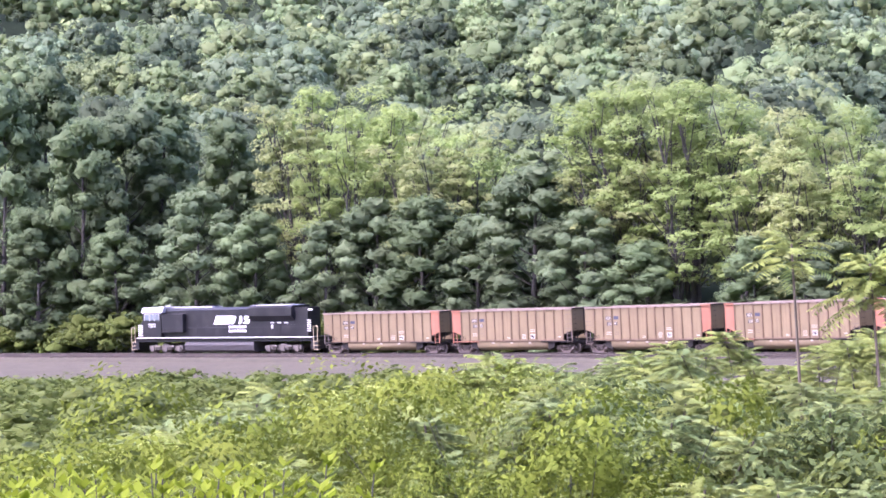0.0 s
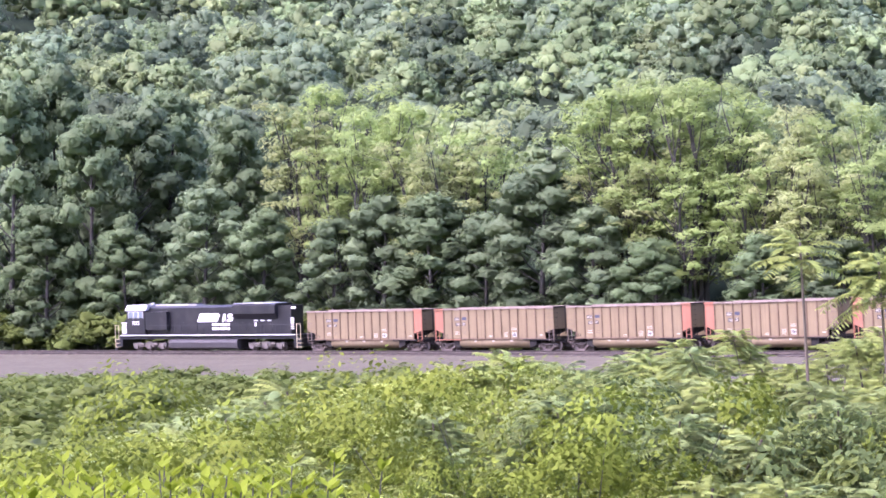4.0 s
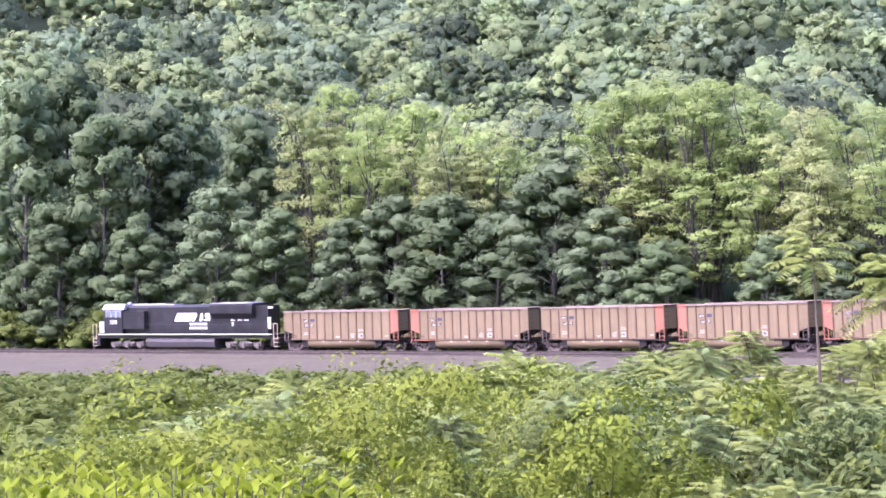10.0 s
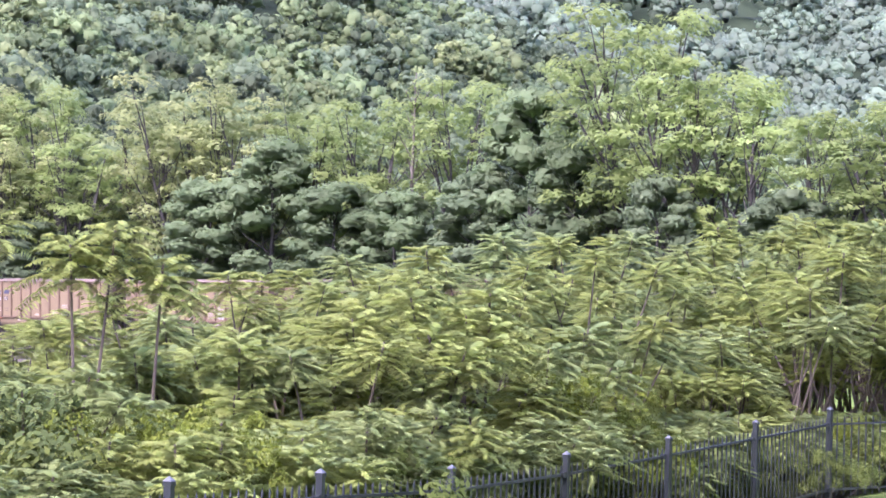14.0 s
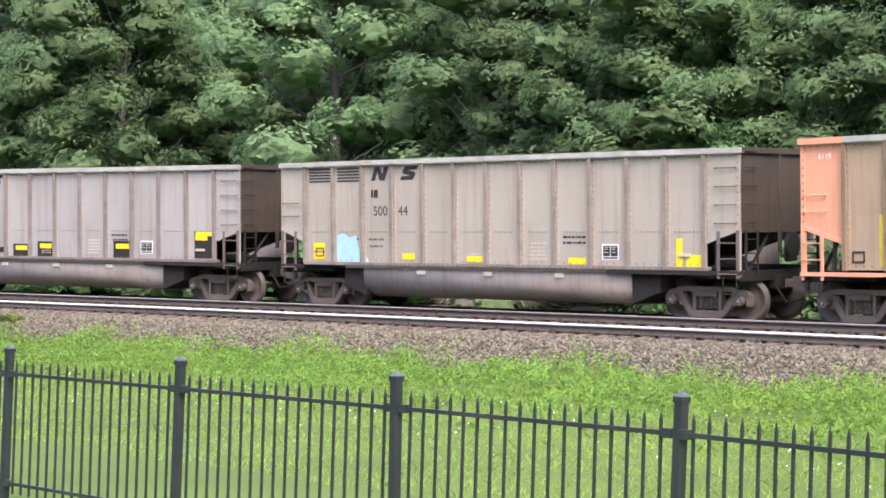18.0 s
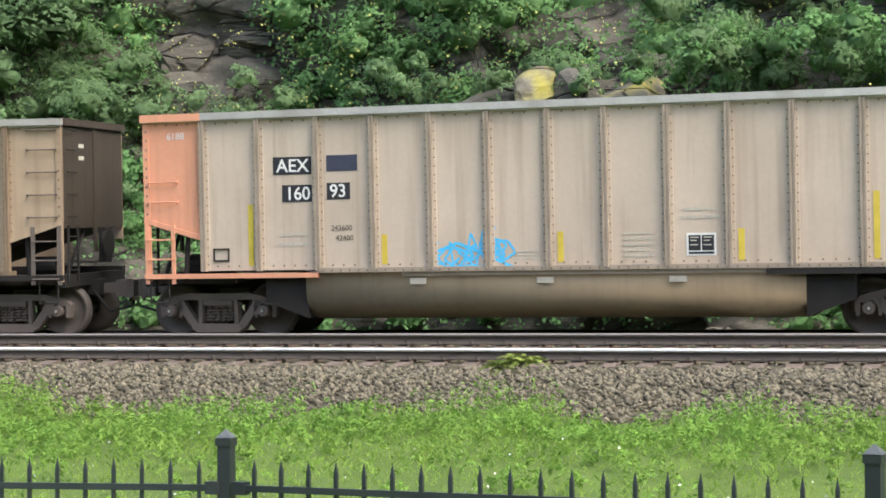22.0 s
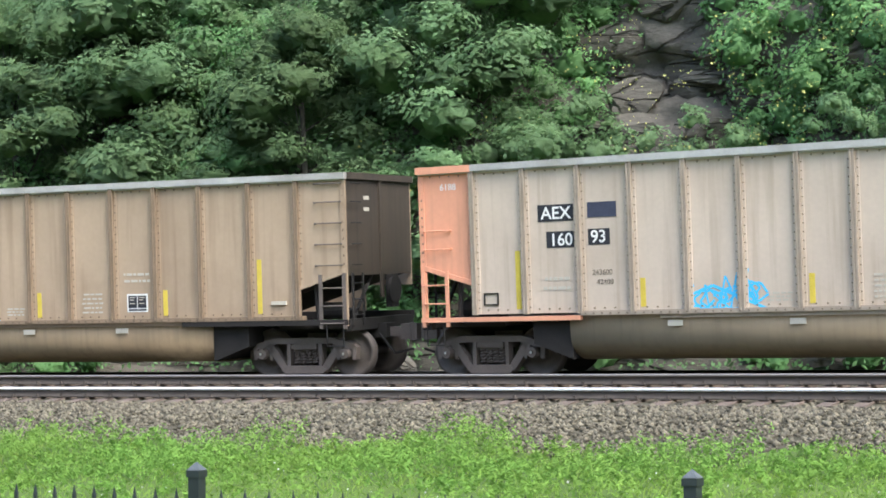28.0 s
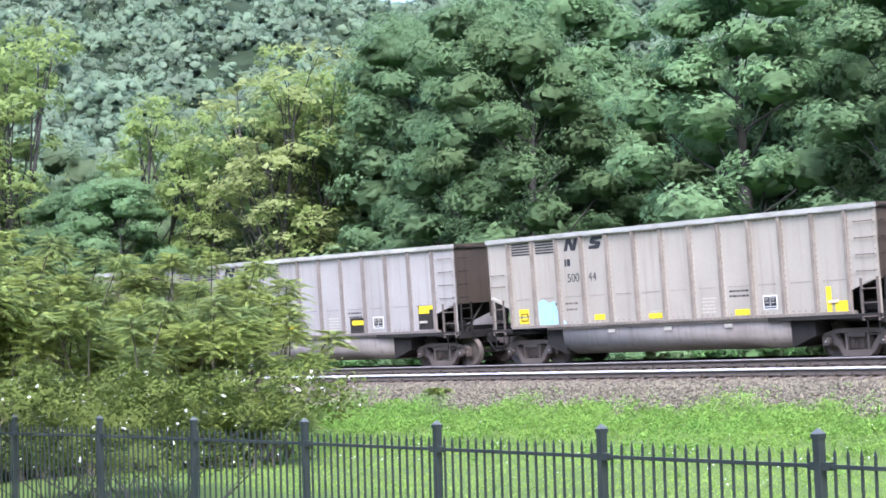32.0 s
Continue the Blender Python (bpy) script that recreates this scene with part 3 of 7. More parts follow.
def polar(az, r):
    return r * math.sin(radians(az)), r * math.cos(radians(az))


TREES = {"locust": [tree_meshes("locust", j, M_LOCUST if j % 3 else M_LOCUST_TAN, M_BARK, 9, 20, 0.15) for j in range(6)],
         "oak": [tree_meshes("oak", 10 + j, M_OAK_FAR, M_BARK, 10, 20, 0.19) for j in range(4)],
         "maple": [tree_meshes("maple", 20 + j, M_MAPLE_FAR, M_BARK, 10, 20, 0.19) for j in range(4)],
         "near_oak": [tree_meshes("oak", 30 + j, M_OAK, M_BARK, 14, 42, 0.13) for j in range(3)],
         "near_maple": [tree_meshes("maple", 40 + j, M_MAPLE, M_BARK, 14, 42, 0.135) for j in range(3)],
         "dead": [tree_meshes("dead", 50, M_MAPLE_FAR, M_BARK_PALE, 3, 6, 0.1)]}
LABELS = {"locust": "tall slender locust tree with airy yellow-green leaves", "oak": "full dark green broadleaf tree on the slope", "maple": "leafy mid-green broadleaf tree beside the railway", "dead": "grey leafless dead tree at the edge of the woods"}
rs = np.random.RandomState(7)


def outside(az, o):
    """The point o metres outside the track in heading az, and its distance."""
    r = np.arange(20.0, 420.0, 0.5)
    q = track_frame(r * math.sin(radians(az)), r * math.cos(radians(az)))[1]
    k = np.where(q > -o)[0]
    return polar(az, float(r[k[-1]]) if len(k) else 60.0) + (float(r[k[-1]]) if len(k) else 60.0,)


# trees that stand out along the outside of the curve: heading, metres behind the track, angle of the top, width, kind
STAND = [(-12.9, 14, 8.3, 11, "oak"), (-11.6, 20, 8.6, 11, "oak"), (-10.6, 12, 7.3, 10, "oak"), (-9.3, 17, 7.6, 11, "maple"), (-8.4, 24, 8.0, 11, "oak"), (-6.3, 18, 7.2, 10, "oak"),
         (-7.3, 9.5, 5.2, 10, "maple"), (-5.6, 9, 4.5, 8, "oak"), (-9.6, 8.5, 3.9, 8, "oak"), (-11.9, 9, 4.6, 9, "oak"),
         (-4.3, 15, 7.6, 11, "locust"), (-3.4, 19, 8.1, 11, "locust"), (-2.1, 14, 7.4, 10, "locust"), (-1.0, 17, 7.5, 10, "locust"), (0.2, 13, 6.9, 9, "locust"), (1.1, 17, 6.8, 9, "locust"),
         (-3.5, 9, 4.3, 8, "maple"), (-2.0, 9.5, 4.9, 9, "maple"), (-0.5, 9, 5.0, 10, "oak"), (1.0, 9, 4.4, 8, "maple"), (2.7, 10, 5.8, 11, "maple"), (4.2, 8.5, 4.6, 8, "maple"),
         (4.3, 16, 7.5, 11, "locust"), (5.3, 14, 7.9, 11, "locust"), (6.4, 17, 8.5, 12, "locust"), (7.5, 14, 8.1, 11, "locust"), (8.6, 17, 7.6, 10, "locust"), (10.0, 14, 6.9, 9, "locust"), (10.8, 16, 7.5, 9, "locust"), (12.2, 15, 7.4, 9, "locust"),
         (6.0, 9, 3.6, 7, "oak"), (9.3, 9, 3.7, 7, "oak"), (11.5, 9, 3.5, 7, "maple"), (13.3, 20, 5.7, 9, "oak"),
         (14.7, 17, 7.2, 9, "locust"), (15.6, 15, 7.6, 10, "locust"), (17.4, 16, 7.6, 10, "locust"), (18.4, 13, 6.2, 9, "oak"), (19.5, 17, 7.2, 9, "locust"), (21.2, 15, 7.4, 9, "locust"), (22.6, 14, 8.4, 5.5, "dead"), (23.9, 16, 8.3, 9, "locust"),
         (16.4, 11, 4.9, 8, "oak"), (20.3, 10, 5.0, 8, "oak"), (22.2, 11, 4.8, 7, "oak"), (24.6, 12, 5.5, 8, "maple"), (26.2, 14, 7.9, 9, "oak"), (27.3, 12, 6.4, 8, "oak"),
         (28.9, 14, 9.9, 10, "locust"), (30.6, 13, 9.0, 9, "locust"), (32.6, 14, 8.3, 9, "locust"), (34.8, 13, 7.0, 7, "locust"), (36.7, 14, 7.5, 8, "locust"), (40.0, 13, 10.1, 8, "locust"), (41.1, 12, 10.4, 8, "locust"), (48.6, 12, 9.2, 7, "locust"), (49.8, 14, 9.4, 6, "locust"), (44.9, 12, 8.0, 6, "locust"), (46.4, 13, 7.3, 5, "locust"),
         (29.8, 9, 5.4, 6, "maple"), (33.6, 9, 5.0, 6, "maple"), (38.4, 9.5, 5.2, 5, "maple"), (42.7, 10, 5.6, 6, "maple"), (44.0, 9.5, 6.0, 6, "maple")]
for az, o1, el, wide, k1 in STAND:
    x, y, r = outside(az, o1)
    z = float(ground_z(x, y)[0])
    h1 = 1.7 + r * math.tan(radians(el)) - z
    base_w = 7.0 if k1 == "locust" else (5.0 if k1 == "dead" else 9.5)
    bank = TREES["near_" + k1] if az > 37 and k1 in ("oak", "maple") else TREES[k1]
    plant_tree(f"{k1}_tree", LABELS[k1], bank[rs.randint(len(bank))], x, y, h1, rs.uniform(0, 6.28), "trees beside the railway", wide / base_w * 20 / h1, z)
# younger locusts in their shade
for i, (az, o1, el, wide) in enumerate(((5.2, 12, 6.0, 10), (7.0, 11, 5.9, 10), (8.9, 12, 5.8, 9), (10.9, 11, 5.6, 9), (12.6, 12, 5.7, 9), (-3.0, 11, 6.2, 10), (-0.6, 12, 6.3, 9))):
    x, y, r = outside(az, o1)
    z = float(ground_z(x, y)[0])
    h1 = 1.7 + r * math.tan(radians(el)) - z
    plant_tree("locust_tree", LABELS["locust"], TREES["locust"][i % 6], x, y, h1, 1.7 * i, "trees beside the railway", wide / 7.0 * 20 / h1, z)
# the close wood along the near curve: distance along the line, offset outside it, height, kind
FRONT = []
for s0 in np.arange(-75, -52, 4.6):
    FRONT.append((s0 + rs.uniform(-2, 2), rs.uniform(8, 17), rs.uniform(12, 17), "oak" if rs.uniform() < 0.6 else "maple"))
for s0 in np.arange(144, 166, 2.4):
    FRONT.append((s0 + rs.uniform(-1, 1), rs.uniform(10, 25), rs.uniform(13, 18), "oak" if rs.uniform() < 0.1 else "maple"))
for s0 in np.arange(166, 204.5, 2.0):
    FRONT.append((s0 + rs.uniform(-1.5, 1.5), rs.uniform(9.5, 22), rs.uniform(12, 18), "oak" if rs.uniform() < 0.5 else "maple"))
for s0 in np.arange(158, 204, 3.5):
    FRONT.append((s0 + rs.uniform(-1.5, 1.5), rs.uniform(23, 36), rs.uniform(12, 17), "oak" if rs.uniform() < 0.5 else "maple"))
for s0 in np.arange(142, 168, 2.8):
    FRONT.append((s0, rs.uniform(26, 42), rs.uniform(12, 16), "oak" if rs.uniform() < 0.5 else "maple"))
for s1, o1, h1, k1 in FRONT:
    p = rail_at(s1, -o1)
    if s1 > 128:     # the wood comes down towards the open valley
        el = np.interp(math.degrees(math.atan2(p[0], p[1])), [42, 46, 48, 50, 52, 53.5, 56], [5.0, 6.3, 7.8, 9.0, 10.0, 11.2, 15])
        h1 = min(h1, 1.7 + math.hypot(p[0], p[1]) * math.tan(radians(el)) - float(ground_z(p[0], p[1])[0]))
    if h1 < 4:
        continue
    bank = TREES["near_" + k1] if s1 > 128 else TREES[k1]
    plant_tree(f"{k1}_tree", LABELS[k1], bank[rs.randint(len(bank))], p[0], p[1], h1, rs.uniform(0, 6.28), "trees beside the railway", rs.uniform(1.0, 1.3))


# woods on the hills: crowns of several boughs, uncounted
def wood_points():
    out, r0 = [], 40.0
    while r0 < 1050:
        gap = 8.6 if r0 < 250 else (9.0 if r0 < 450 else 9.8)
        a0 = np.arange(-15, 75, math.degrees(gap / r0))
        a1, r1 = a0 + rs.uniform(-0.4, 0.4, len(a0)) * math.degrees(gap / r0), r0 + rs.uniform(-0.4, 0.4, len(a0)) * gap
        out.append(np.stack([a1, r1], 1))
        r0 += gap
    return np.vstack(out)


def hill_boughs(n, x, y, z, k):
    """k boughs over the dome of each of n trees: the rows, and the middle of each row's tree."""
    w, h, a0 = rs.uniform(3.6, 5.8, n)[:, None], rs.uniform(12, 18, n)[:, None], rs.uniform(0, 6.28, n)[:, None]
    i = np.arange(k)[None]
    th = np.arccos(1 - 1.3 * (i + 0.5) / k) + rs.uniform(-0.12, 0.12, (n, k))
    a = a0 + 2.4 * i + rs.uniform(-0.3, 0.3, (n, k))
    d = w * np.sin(th) * rs.uniform(0.75, 1.1, (n, k))
    up = z[:, None] + h * (0.60 + 0.32 * np.cos(th)) + rs.uniform(-0.6, 0.6, (n, k))
    r = w * 1.35 / math.sqrt(k) * rs.uniform(0.8, 1.3, (n, k))
    rows = np.stack([x[:, None] + d * np.cos(a), y[:, None] + d * np.sin(a), up, r, rs.uniform(0.7, 0.95, (n, k))], -1)
    mid = np.broadcast_to(np.stack([x, y, z + 0.5 * h[:, 0]], 1)[:, None], (n, k, 3))
    return rows.reshape(-1, 5), mid.reshape(-1, 3)


pts = wood_points()
az_p, d_p = pts[:, 0], pts[:, 1]
pp = np.stack([d_p * np.sin(np.radians(az_p)), d_p * np.cos(np.radians(az_p))], 1)
s_p, q_p = track_frame(pp[:, 0], pp[:, 1])
zp = ground_z(pp[:, 0], pp[:, 1])
foot = 7.0 + np.interp(az_p, [10, 20, 30, 44, 180], [0, 80, 220, 330, 330]) * (1 - step(s_p, 158, 182))
keep = (q_p < -21) & (np.degrees(np.arctan2(zp, d_p)) < 11.6) & ((-q_p - foot > -30) | ((q_p > -45) & (s_p < 150))) & ((s_p < 168) | (q_p > -45))
pp, d_p, zp, az_p = pp[keep], d_p[keep], zp[keep], az_p[keep]
# none are grown where a nearer ridge stands before the whole tree
order, ridge, shown = np.argsort(d_p), {}, np.ones(len(d_p), bool)
for i in order:
    k = int(az_p[i] // 1.5)
    shown[i] = (zp[i] + 15) / d_p[i] > ridge.get(k, -1.0)
    ridge[k] = max(ridge.get(k, -1.0), (zp[i] + 6) / d_p[i])
pp, d_p, zp = pp[shown], d_p[shown], zp[shown]
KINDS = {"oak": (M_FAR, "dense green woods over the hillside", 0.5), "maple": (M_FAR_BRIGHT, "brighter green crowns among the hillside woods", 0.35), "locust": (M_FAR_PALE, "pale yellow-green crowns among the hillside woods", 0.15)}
pick = rs.choice(3, len(pp), p=[k[2] for k in KINDS.values()])
dist = np.digitize(d_p, (150, 320, 520))
for ki, (kind, (mm, lab, _)) in enumerate(KINDS.items()):
    parts_v = []
    for di, (k, subs, cards, size) in enumerate(((30, 6, 14, 0.18), (26, 4, 8, 0.32), (20, 3, 6, 0.46), (9, 2, 6, 0.75))):
        sel = np.where((pick == ki) & (dist == di))[0]
        if not len(sel):
            continue
        lob, mid = hill_boughs(len(sel), pp[sel, 0], pp[sel, 1], zp[sel], k)
        v, f, vn, tone = crown(rs, lob, subs, cards, size, 0.8, 0.6 if di == 0 else 0.68, 0.3, 0.3, 0.6, depth=(0.8, 1.2), smooth=0.85, detail=1 if di == 0 else 0, tints=np.repeat(rs.uniform(0, 1, len(sel)), k))
        mid = np.concatenate([np.repeat(mid, subs * cards * 4, 0), np.repeat(mid, len(BALLS[1 if di == 0 else 0][0]), 0)])
        grown = (v, f, unit((0.25 if di == 3 else 0.55) * vn + 0.75 * unit(v - mid)), tone)
        # trees past 520 m take the leaf colours with haze in them
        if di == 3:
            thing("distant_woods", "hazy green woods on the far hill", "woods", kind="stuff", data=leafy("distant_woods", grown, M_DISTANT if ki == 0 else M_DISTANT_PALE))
        else:
            parts_v.append(grown)
    thing("hillside_woods", lab, "woods", kind="stuff", data=leafy("hillside_woods", joined(parts_v), mm))

# undergrowth that closes the foot of the woods
lob = []
for o0 in (8.5, 12, 17, 23, 30):
    for s0 in np.arange(-95, 185, 1.8):
        p = rail_at(s0 + rs.uniform(-0.8, 0.8), -(o0 + rs.uniform(-2, 2)))
        lob.append((p[0], p[1], rs.uniform(0.3, 2.6) if o0 < 10 else rs.uniform(0.5, 5.0), rs.uniform(0.9, 2.1), 0.8))
lob = np.array(lob)
lob[:, 2] += ground_z(lob[:, 0], lob[:, 1])
for k, mm in enumerate((M_OAK_FAR, M_MAPLE_FAR, M_FAR_BRIGHT)):
    sel = lob[np.arange(len(lob)) % 5 // 2 == k]
    thing("undergrowth", ("dark", "mid", "pale")[k] + " green undergrowth at the foot of the woods", "undergrowth", kind="stuff", data=leafy("undergrowth", crown(rs, sel, 5.5, 14, 0.16, 0.7, 0.6, 0.4, 0.25, by_size=True), mm))

# ---------------------------------------------------------------- thicket inside the curve
TOP_AZ = [-15, -11, -8, -4, 0, 5, 9, 12, 14, 17, 20, 24, 27, 30, 34, 38, 41, 44, 47, 49]
TOP_EL = [-2.9, -2.4, -1.8, -0.5, -0.1, 0.5, 0.9, 1.1, 0.8, 2.2, 2.3, 3.2, 4.0, 3.7, 4.5, 4.7, 4.2, 4.0, 3.6, 2.6]


def sumac_meshes(seed, heads=9, h=3.5, wide=1.3, fronds=15, long=1.0, rise=0.0, deep=0.25, low=0.62, broad=1.0, droop=0.32):
    """Bare slanting stems, each with an umbrella of long feathered leaves whose leaflets hang."""
    q = np.random.RandomState(seed)
    stems = []
    C, NN = [], []
    for i in range(heads):
        a, d = 2.4 * i + q.uniform(-0.4, 0.4), wide * math.sqrt((i + q.uniform(0.1, 0.9)) / heads)
        top = np.array([d * math.cos(a), d * math.sin(a), h * (low + (1 - low) * q.uniform(0.1, 1.0) ** 0.7) * (1 - 0.12 * d / wide)])
        foot = np.array([0.25 * q.normal(), 0.25 * q.normal(), -0.3])
        mid = foot * 0.4 + top * 0.6 + np.array([0.12 * q.normal(), 0.12 * q.normal(), -0.1])
        stems.append(Geo().tube(foot, mid, 0.027, 0.02, 5, False).tube(mid, top, 0.02, 0.011, 5, False).mesh("stem", M_STEM))
        for k in range(fronds):
            tier = k / fronds                        # the first leaves stand low and flat, the last ones rise
            b, el = 2.4 * k + q.uniform(-0.3, 0.3), 0.0 + 0.6 * tier + q.uniform(-0.15, 0.15) + rise
            dr = np.array([math.cos(b) * math.cos(el), math.sin(b) * math.cos(el), math.sin(el)])
            ln, base = long * q.uniform(0.6, 0.85) * (1.05 - 0.35 * tier), top - np.array([0, 0, deep * (1 - tier)])
            t = np.linspace(0.12, 1, 18)
            axis = base + dr * (ln * t[:, None]) - np.array([0, 0, 1]) * (droop * ln * (t ** 2.0))[:, None]
            side = unit(np.cross(dr, (0, 0, 1)))
            tang = unit(np.gradient(axis, axis=0))
            nrm = unit(np.cross(side, tang))
            lf = 0.165 * broad * long * (np.sin(0.45 + 2.35 * t) ** 0.7)[:, None]
            hw = tang * (0.0145 * broad * long)
            for sg in (-1, 1):
                out = unit(side * sg + tang * q.uniform(0.2, 0.55, (18, 1)) - nrm * q.uniform(0.0, 0.35, (18, 1)))
                mid_l = axis + out * lf * 0.5
                C.append(np.stack([axis, mid_l + hw, axis + out * lf - nrm * 0.15 * lf, mid_l - hw], 1).reshape(-1, 3))
                NN.append(np.repeat(0.12 * nrm + 0.75 * unit(axis - top + np.array([0, 0, 0.3 * long])) + 0.1 * q.normal(size=nrm.shape), 4, 0))
    v = np.vstack(C)
    return stems, (v, np.arange(len(v)).reshape(-1, 4), unit(np.vstack(NN) + np.array([0, 0, 0.3])))


def bush_meshes(seed, h=2.2, wide=1.5, size=0.036, per=42, subs=13, boughs=11, core=0.0):
    q = np.random.RandomState(seed)
    lob = [(wide * 0.6 * q.normal(), wide * 0.6 * q.normal(), h * q.uniform(0.3, 0.85), q.uniform(0.4, 0.75), 0.85) for _ in range(boughs)]
    vfn = crown(q, lob, subs, per, size, 0.8, core, 0.4, 0.5, smooth=0.85)
    g = Geo()
    for x, y, z, r, fl in lob:
        g.tube((0.1 * x, 0.1 * y, -0.3), (x, y, z), 0.011, 0.004, 4, False)
    return g, vfn


SUMACS, BUSHES, SAPLINGS, BUSHES_FAR, BUSHES_BRIGHT = {}, [], [], [], []
for hh, wd, nh in ((1.8, 0.9, 6), (3.4, 1.4, 8), (5.2, 1.9, 10)):
    SUMACS[hh] = []
    for j in range(4):
        g, vfn = sumac_meshes(200 + j + int(10 * hh), nh + 2, hh, wd, 30, 0.62 if hh < 2 else 0.74, low=0.5)
        SUMACS[hh].append((g, leafy("foliage", vfn, M_SUMAC if j % 3 else M_SUMAC_TIP)))
for j in range(6):
    g, vfn = bush_meshes(300 + j)
    BUSHES.append((g.mesh("branchwork", M_BARK), leafy("foliage", vfn, (M_BUSH, M_BUSH_DARK, M_BUSH)[j % 3])))
for j in range(6):
    g, vfn = bush_meshes(320 + j, size=0.095, per=10, subs=9, core=0.5)
    BUSHES_FAR.append((g.mesh("branchwork", M_BARK), leafy("foliage", vfn, M_BUSH)))
for j in range(3):
    g, vfn = bush_meshes(350 + j, 3.4, 2.0, 0.036, 42, 12, 32)
    BUSHES_BRIGHT.append((g.mesh("branchwork", M_BARK), leafy("foliage", vfn, M_BUSH_BRIGHT)))
TALL = []
for j in range(2):
    g, vfn = sumac_meshes(400 + j, 1 + 2 * j, 3.5, 0.1 + 0.7 * j, 13, 1.15, 0.3, 0.2, 0.85, 1.6, 0.5)
    SAPLINGS.append((g, leafy("foliage", vfn, M_SUMAC_TIP)))
    g, vfn = sumac_meshes(440 + j, 1, 4.2, 0.1, 17 + 15 * j, 0.82, 0.2 - 0.1 * j, 0.22 + 0.13 * j, 0.9, 1.0, 0.45)
    TALL.append((g, leafy("foliage", vfn, M_SUMAC_TIP)))
# upright leafy shoots
SHOOTS = []
for j in range(3):
    q = np.random.RandomState(420 + j)
    g, cc, nn = Geo(), [], []
    for _ in range(9):
        fx, fy = 0.35 * q.normal(), 0.35 * q.normal()
        hh = q.uniform(0.9, 1.5)
        tip = np.array([fx * 1.3, fy * 1.3, hh])
        g.tube((fx, fy, -0.1), tip, 0.008, 0.004, 4, False)
        for t in np.linspace(0.3, 1.0, 15):
            for a in q.uniform(0, 6.28, 3):
                out = np.array([math.cos(a), math.sin(a), 0.5 + 1.3 * max(0, t - 0.7)])
                cc.append(np.array([fx, fy, 0]) * (1 + 0.3 * t) + np.array([0, 0, hh * t]) + unit(out) * 0.055)
                nn.append(np.array([-0.6 * math.cos(a), -0.6 * math.sin(a), 1]))
    cc, nn = np.array(cc), unit(np.array(nn))
    u = unit(np.cross(np.cross(nn, np.array([0, 0, 1.0])), nn) * -1)
    w = np.cross(nn, u)
    z = 0.062 * q.uniform(0.7, 1.2, (len(cc), 1))
    v = np.stack([cc - u * z, cc - w * z * 0.36, cc + u * z, cc + w * z * 0.36], 1).reshape(-1, 3)
    SHOOTS.append((g.mesh("branchwork", M_BARK), leafy("foliage", (v, np.arange(len(v)).reshape(-1, 4), np.repeat(nn, 4, 0)), M_SHOOT)))
M_PETAL = mat("white_petals", (0.75, 0.73, 0.70), 0.7, var=0.15, trans=0.2)
g, vfn = bush_meshes(340)
fl_me = leafy("foliage", vfn, M_BUSH)
fl_me.materials.append(M_PETAL)
fl_n = len(fl_me.polygons)
fl_me.polygons.foreach_set("material_index", (np.random.RandomState(1).uniform(size=fl_n) < 0.012).astype(np.int32) * (np.arange(fl_n) < 11 * 13 * 42))
FLOWERING = (g.mesh("branchwork", M_BARK), fl_me)


def plant_shrub(name, label, cat, meshes, x, y, z, sc, turn, group):
    t = thing(name, label, cat, group)
    t.location, t.rotation_euler, t.scale = (x, y, z), (0, 0, turn), sc
    if isinstance(meshes[0], list):
        for me in meshes[0] if name in ("sumac", "sumac_sapling", "sapling") else meshes[0][:3]:
            part("stem", me, None, t)
    else:
        tagged(part("branchwork", meshes[0], None, t), kind="stuff")
    part("foliage", meshes[1], None, t)
    return t


rs = np.random.RandomState(21)


def put_sumac(x, y, z, h, lab="sumac shrub with slanting stems and feathery bright green leaves"):
    hh = min(SUMACS, key=lambda a: abs(a - h))
    k = h / hh
    w = min(1.25, max(0.85, k))
    return plant_shrub("sumac", lab, "shrub", SUMACS[hh][rs.randint(4)], x, y, z, (w, w, k), rs.uniform(0, 6.28), "thicket inside the curve")


for az0 in np.arange(-14.5, 48.6, 1.15):
    fr = float(np.interp(az0, FENCE_AZ, FENCE_R))
    for row, step_out in enumerate((6.4, 10.0, 13.6, 17.2) if az0 < 34 else (5.2, 8.6, 12.0, 15.5)):
        r0 = fr + step_out
        az, r = az0 + rs.uniform(-0.8, 0.8), r0 + rs.uniform(-2, 2)
        back = row >= 2
        el = np.interp(az, TOP_AZ, TOP_EL) - (rs.uniform(-0.45, 0.15) if back else rs.uniform(0.5, 2.4))
        if 29.4 < az < 32.2:      # a gap with low growth only
            el = min(el, 0.3)
        x, y = polar(az, r)
        z = float(ground_z(x, y)[0])
        h = 1.7 + r * math.tan(radians(el)) - z
        if h < 0.5:
            continue
        if h > 2.8 or rs.uniform() < (0.72 if az < 12 else 0.92):
            put_sumac(x, y, z, h)
        else:
            k = min(h / 2.2, 1.5)
            plant_shrub("bush", "dense leafy green bush in the thicket", "shrub", BUSHES[rs.randint(6)], x, y, z, (k, k, h / 2.2), rs.uniform(0, 6.28), "thicket inside the curve")
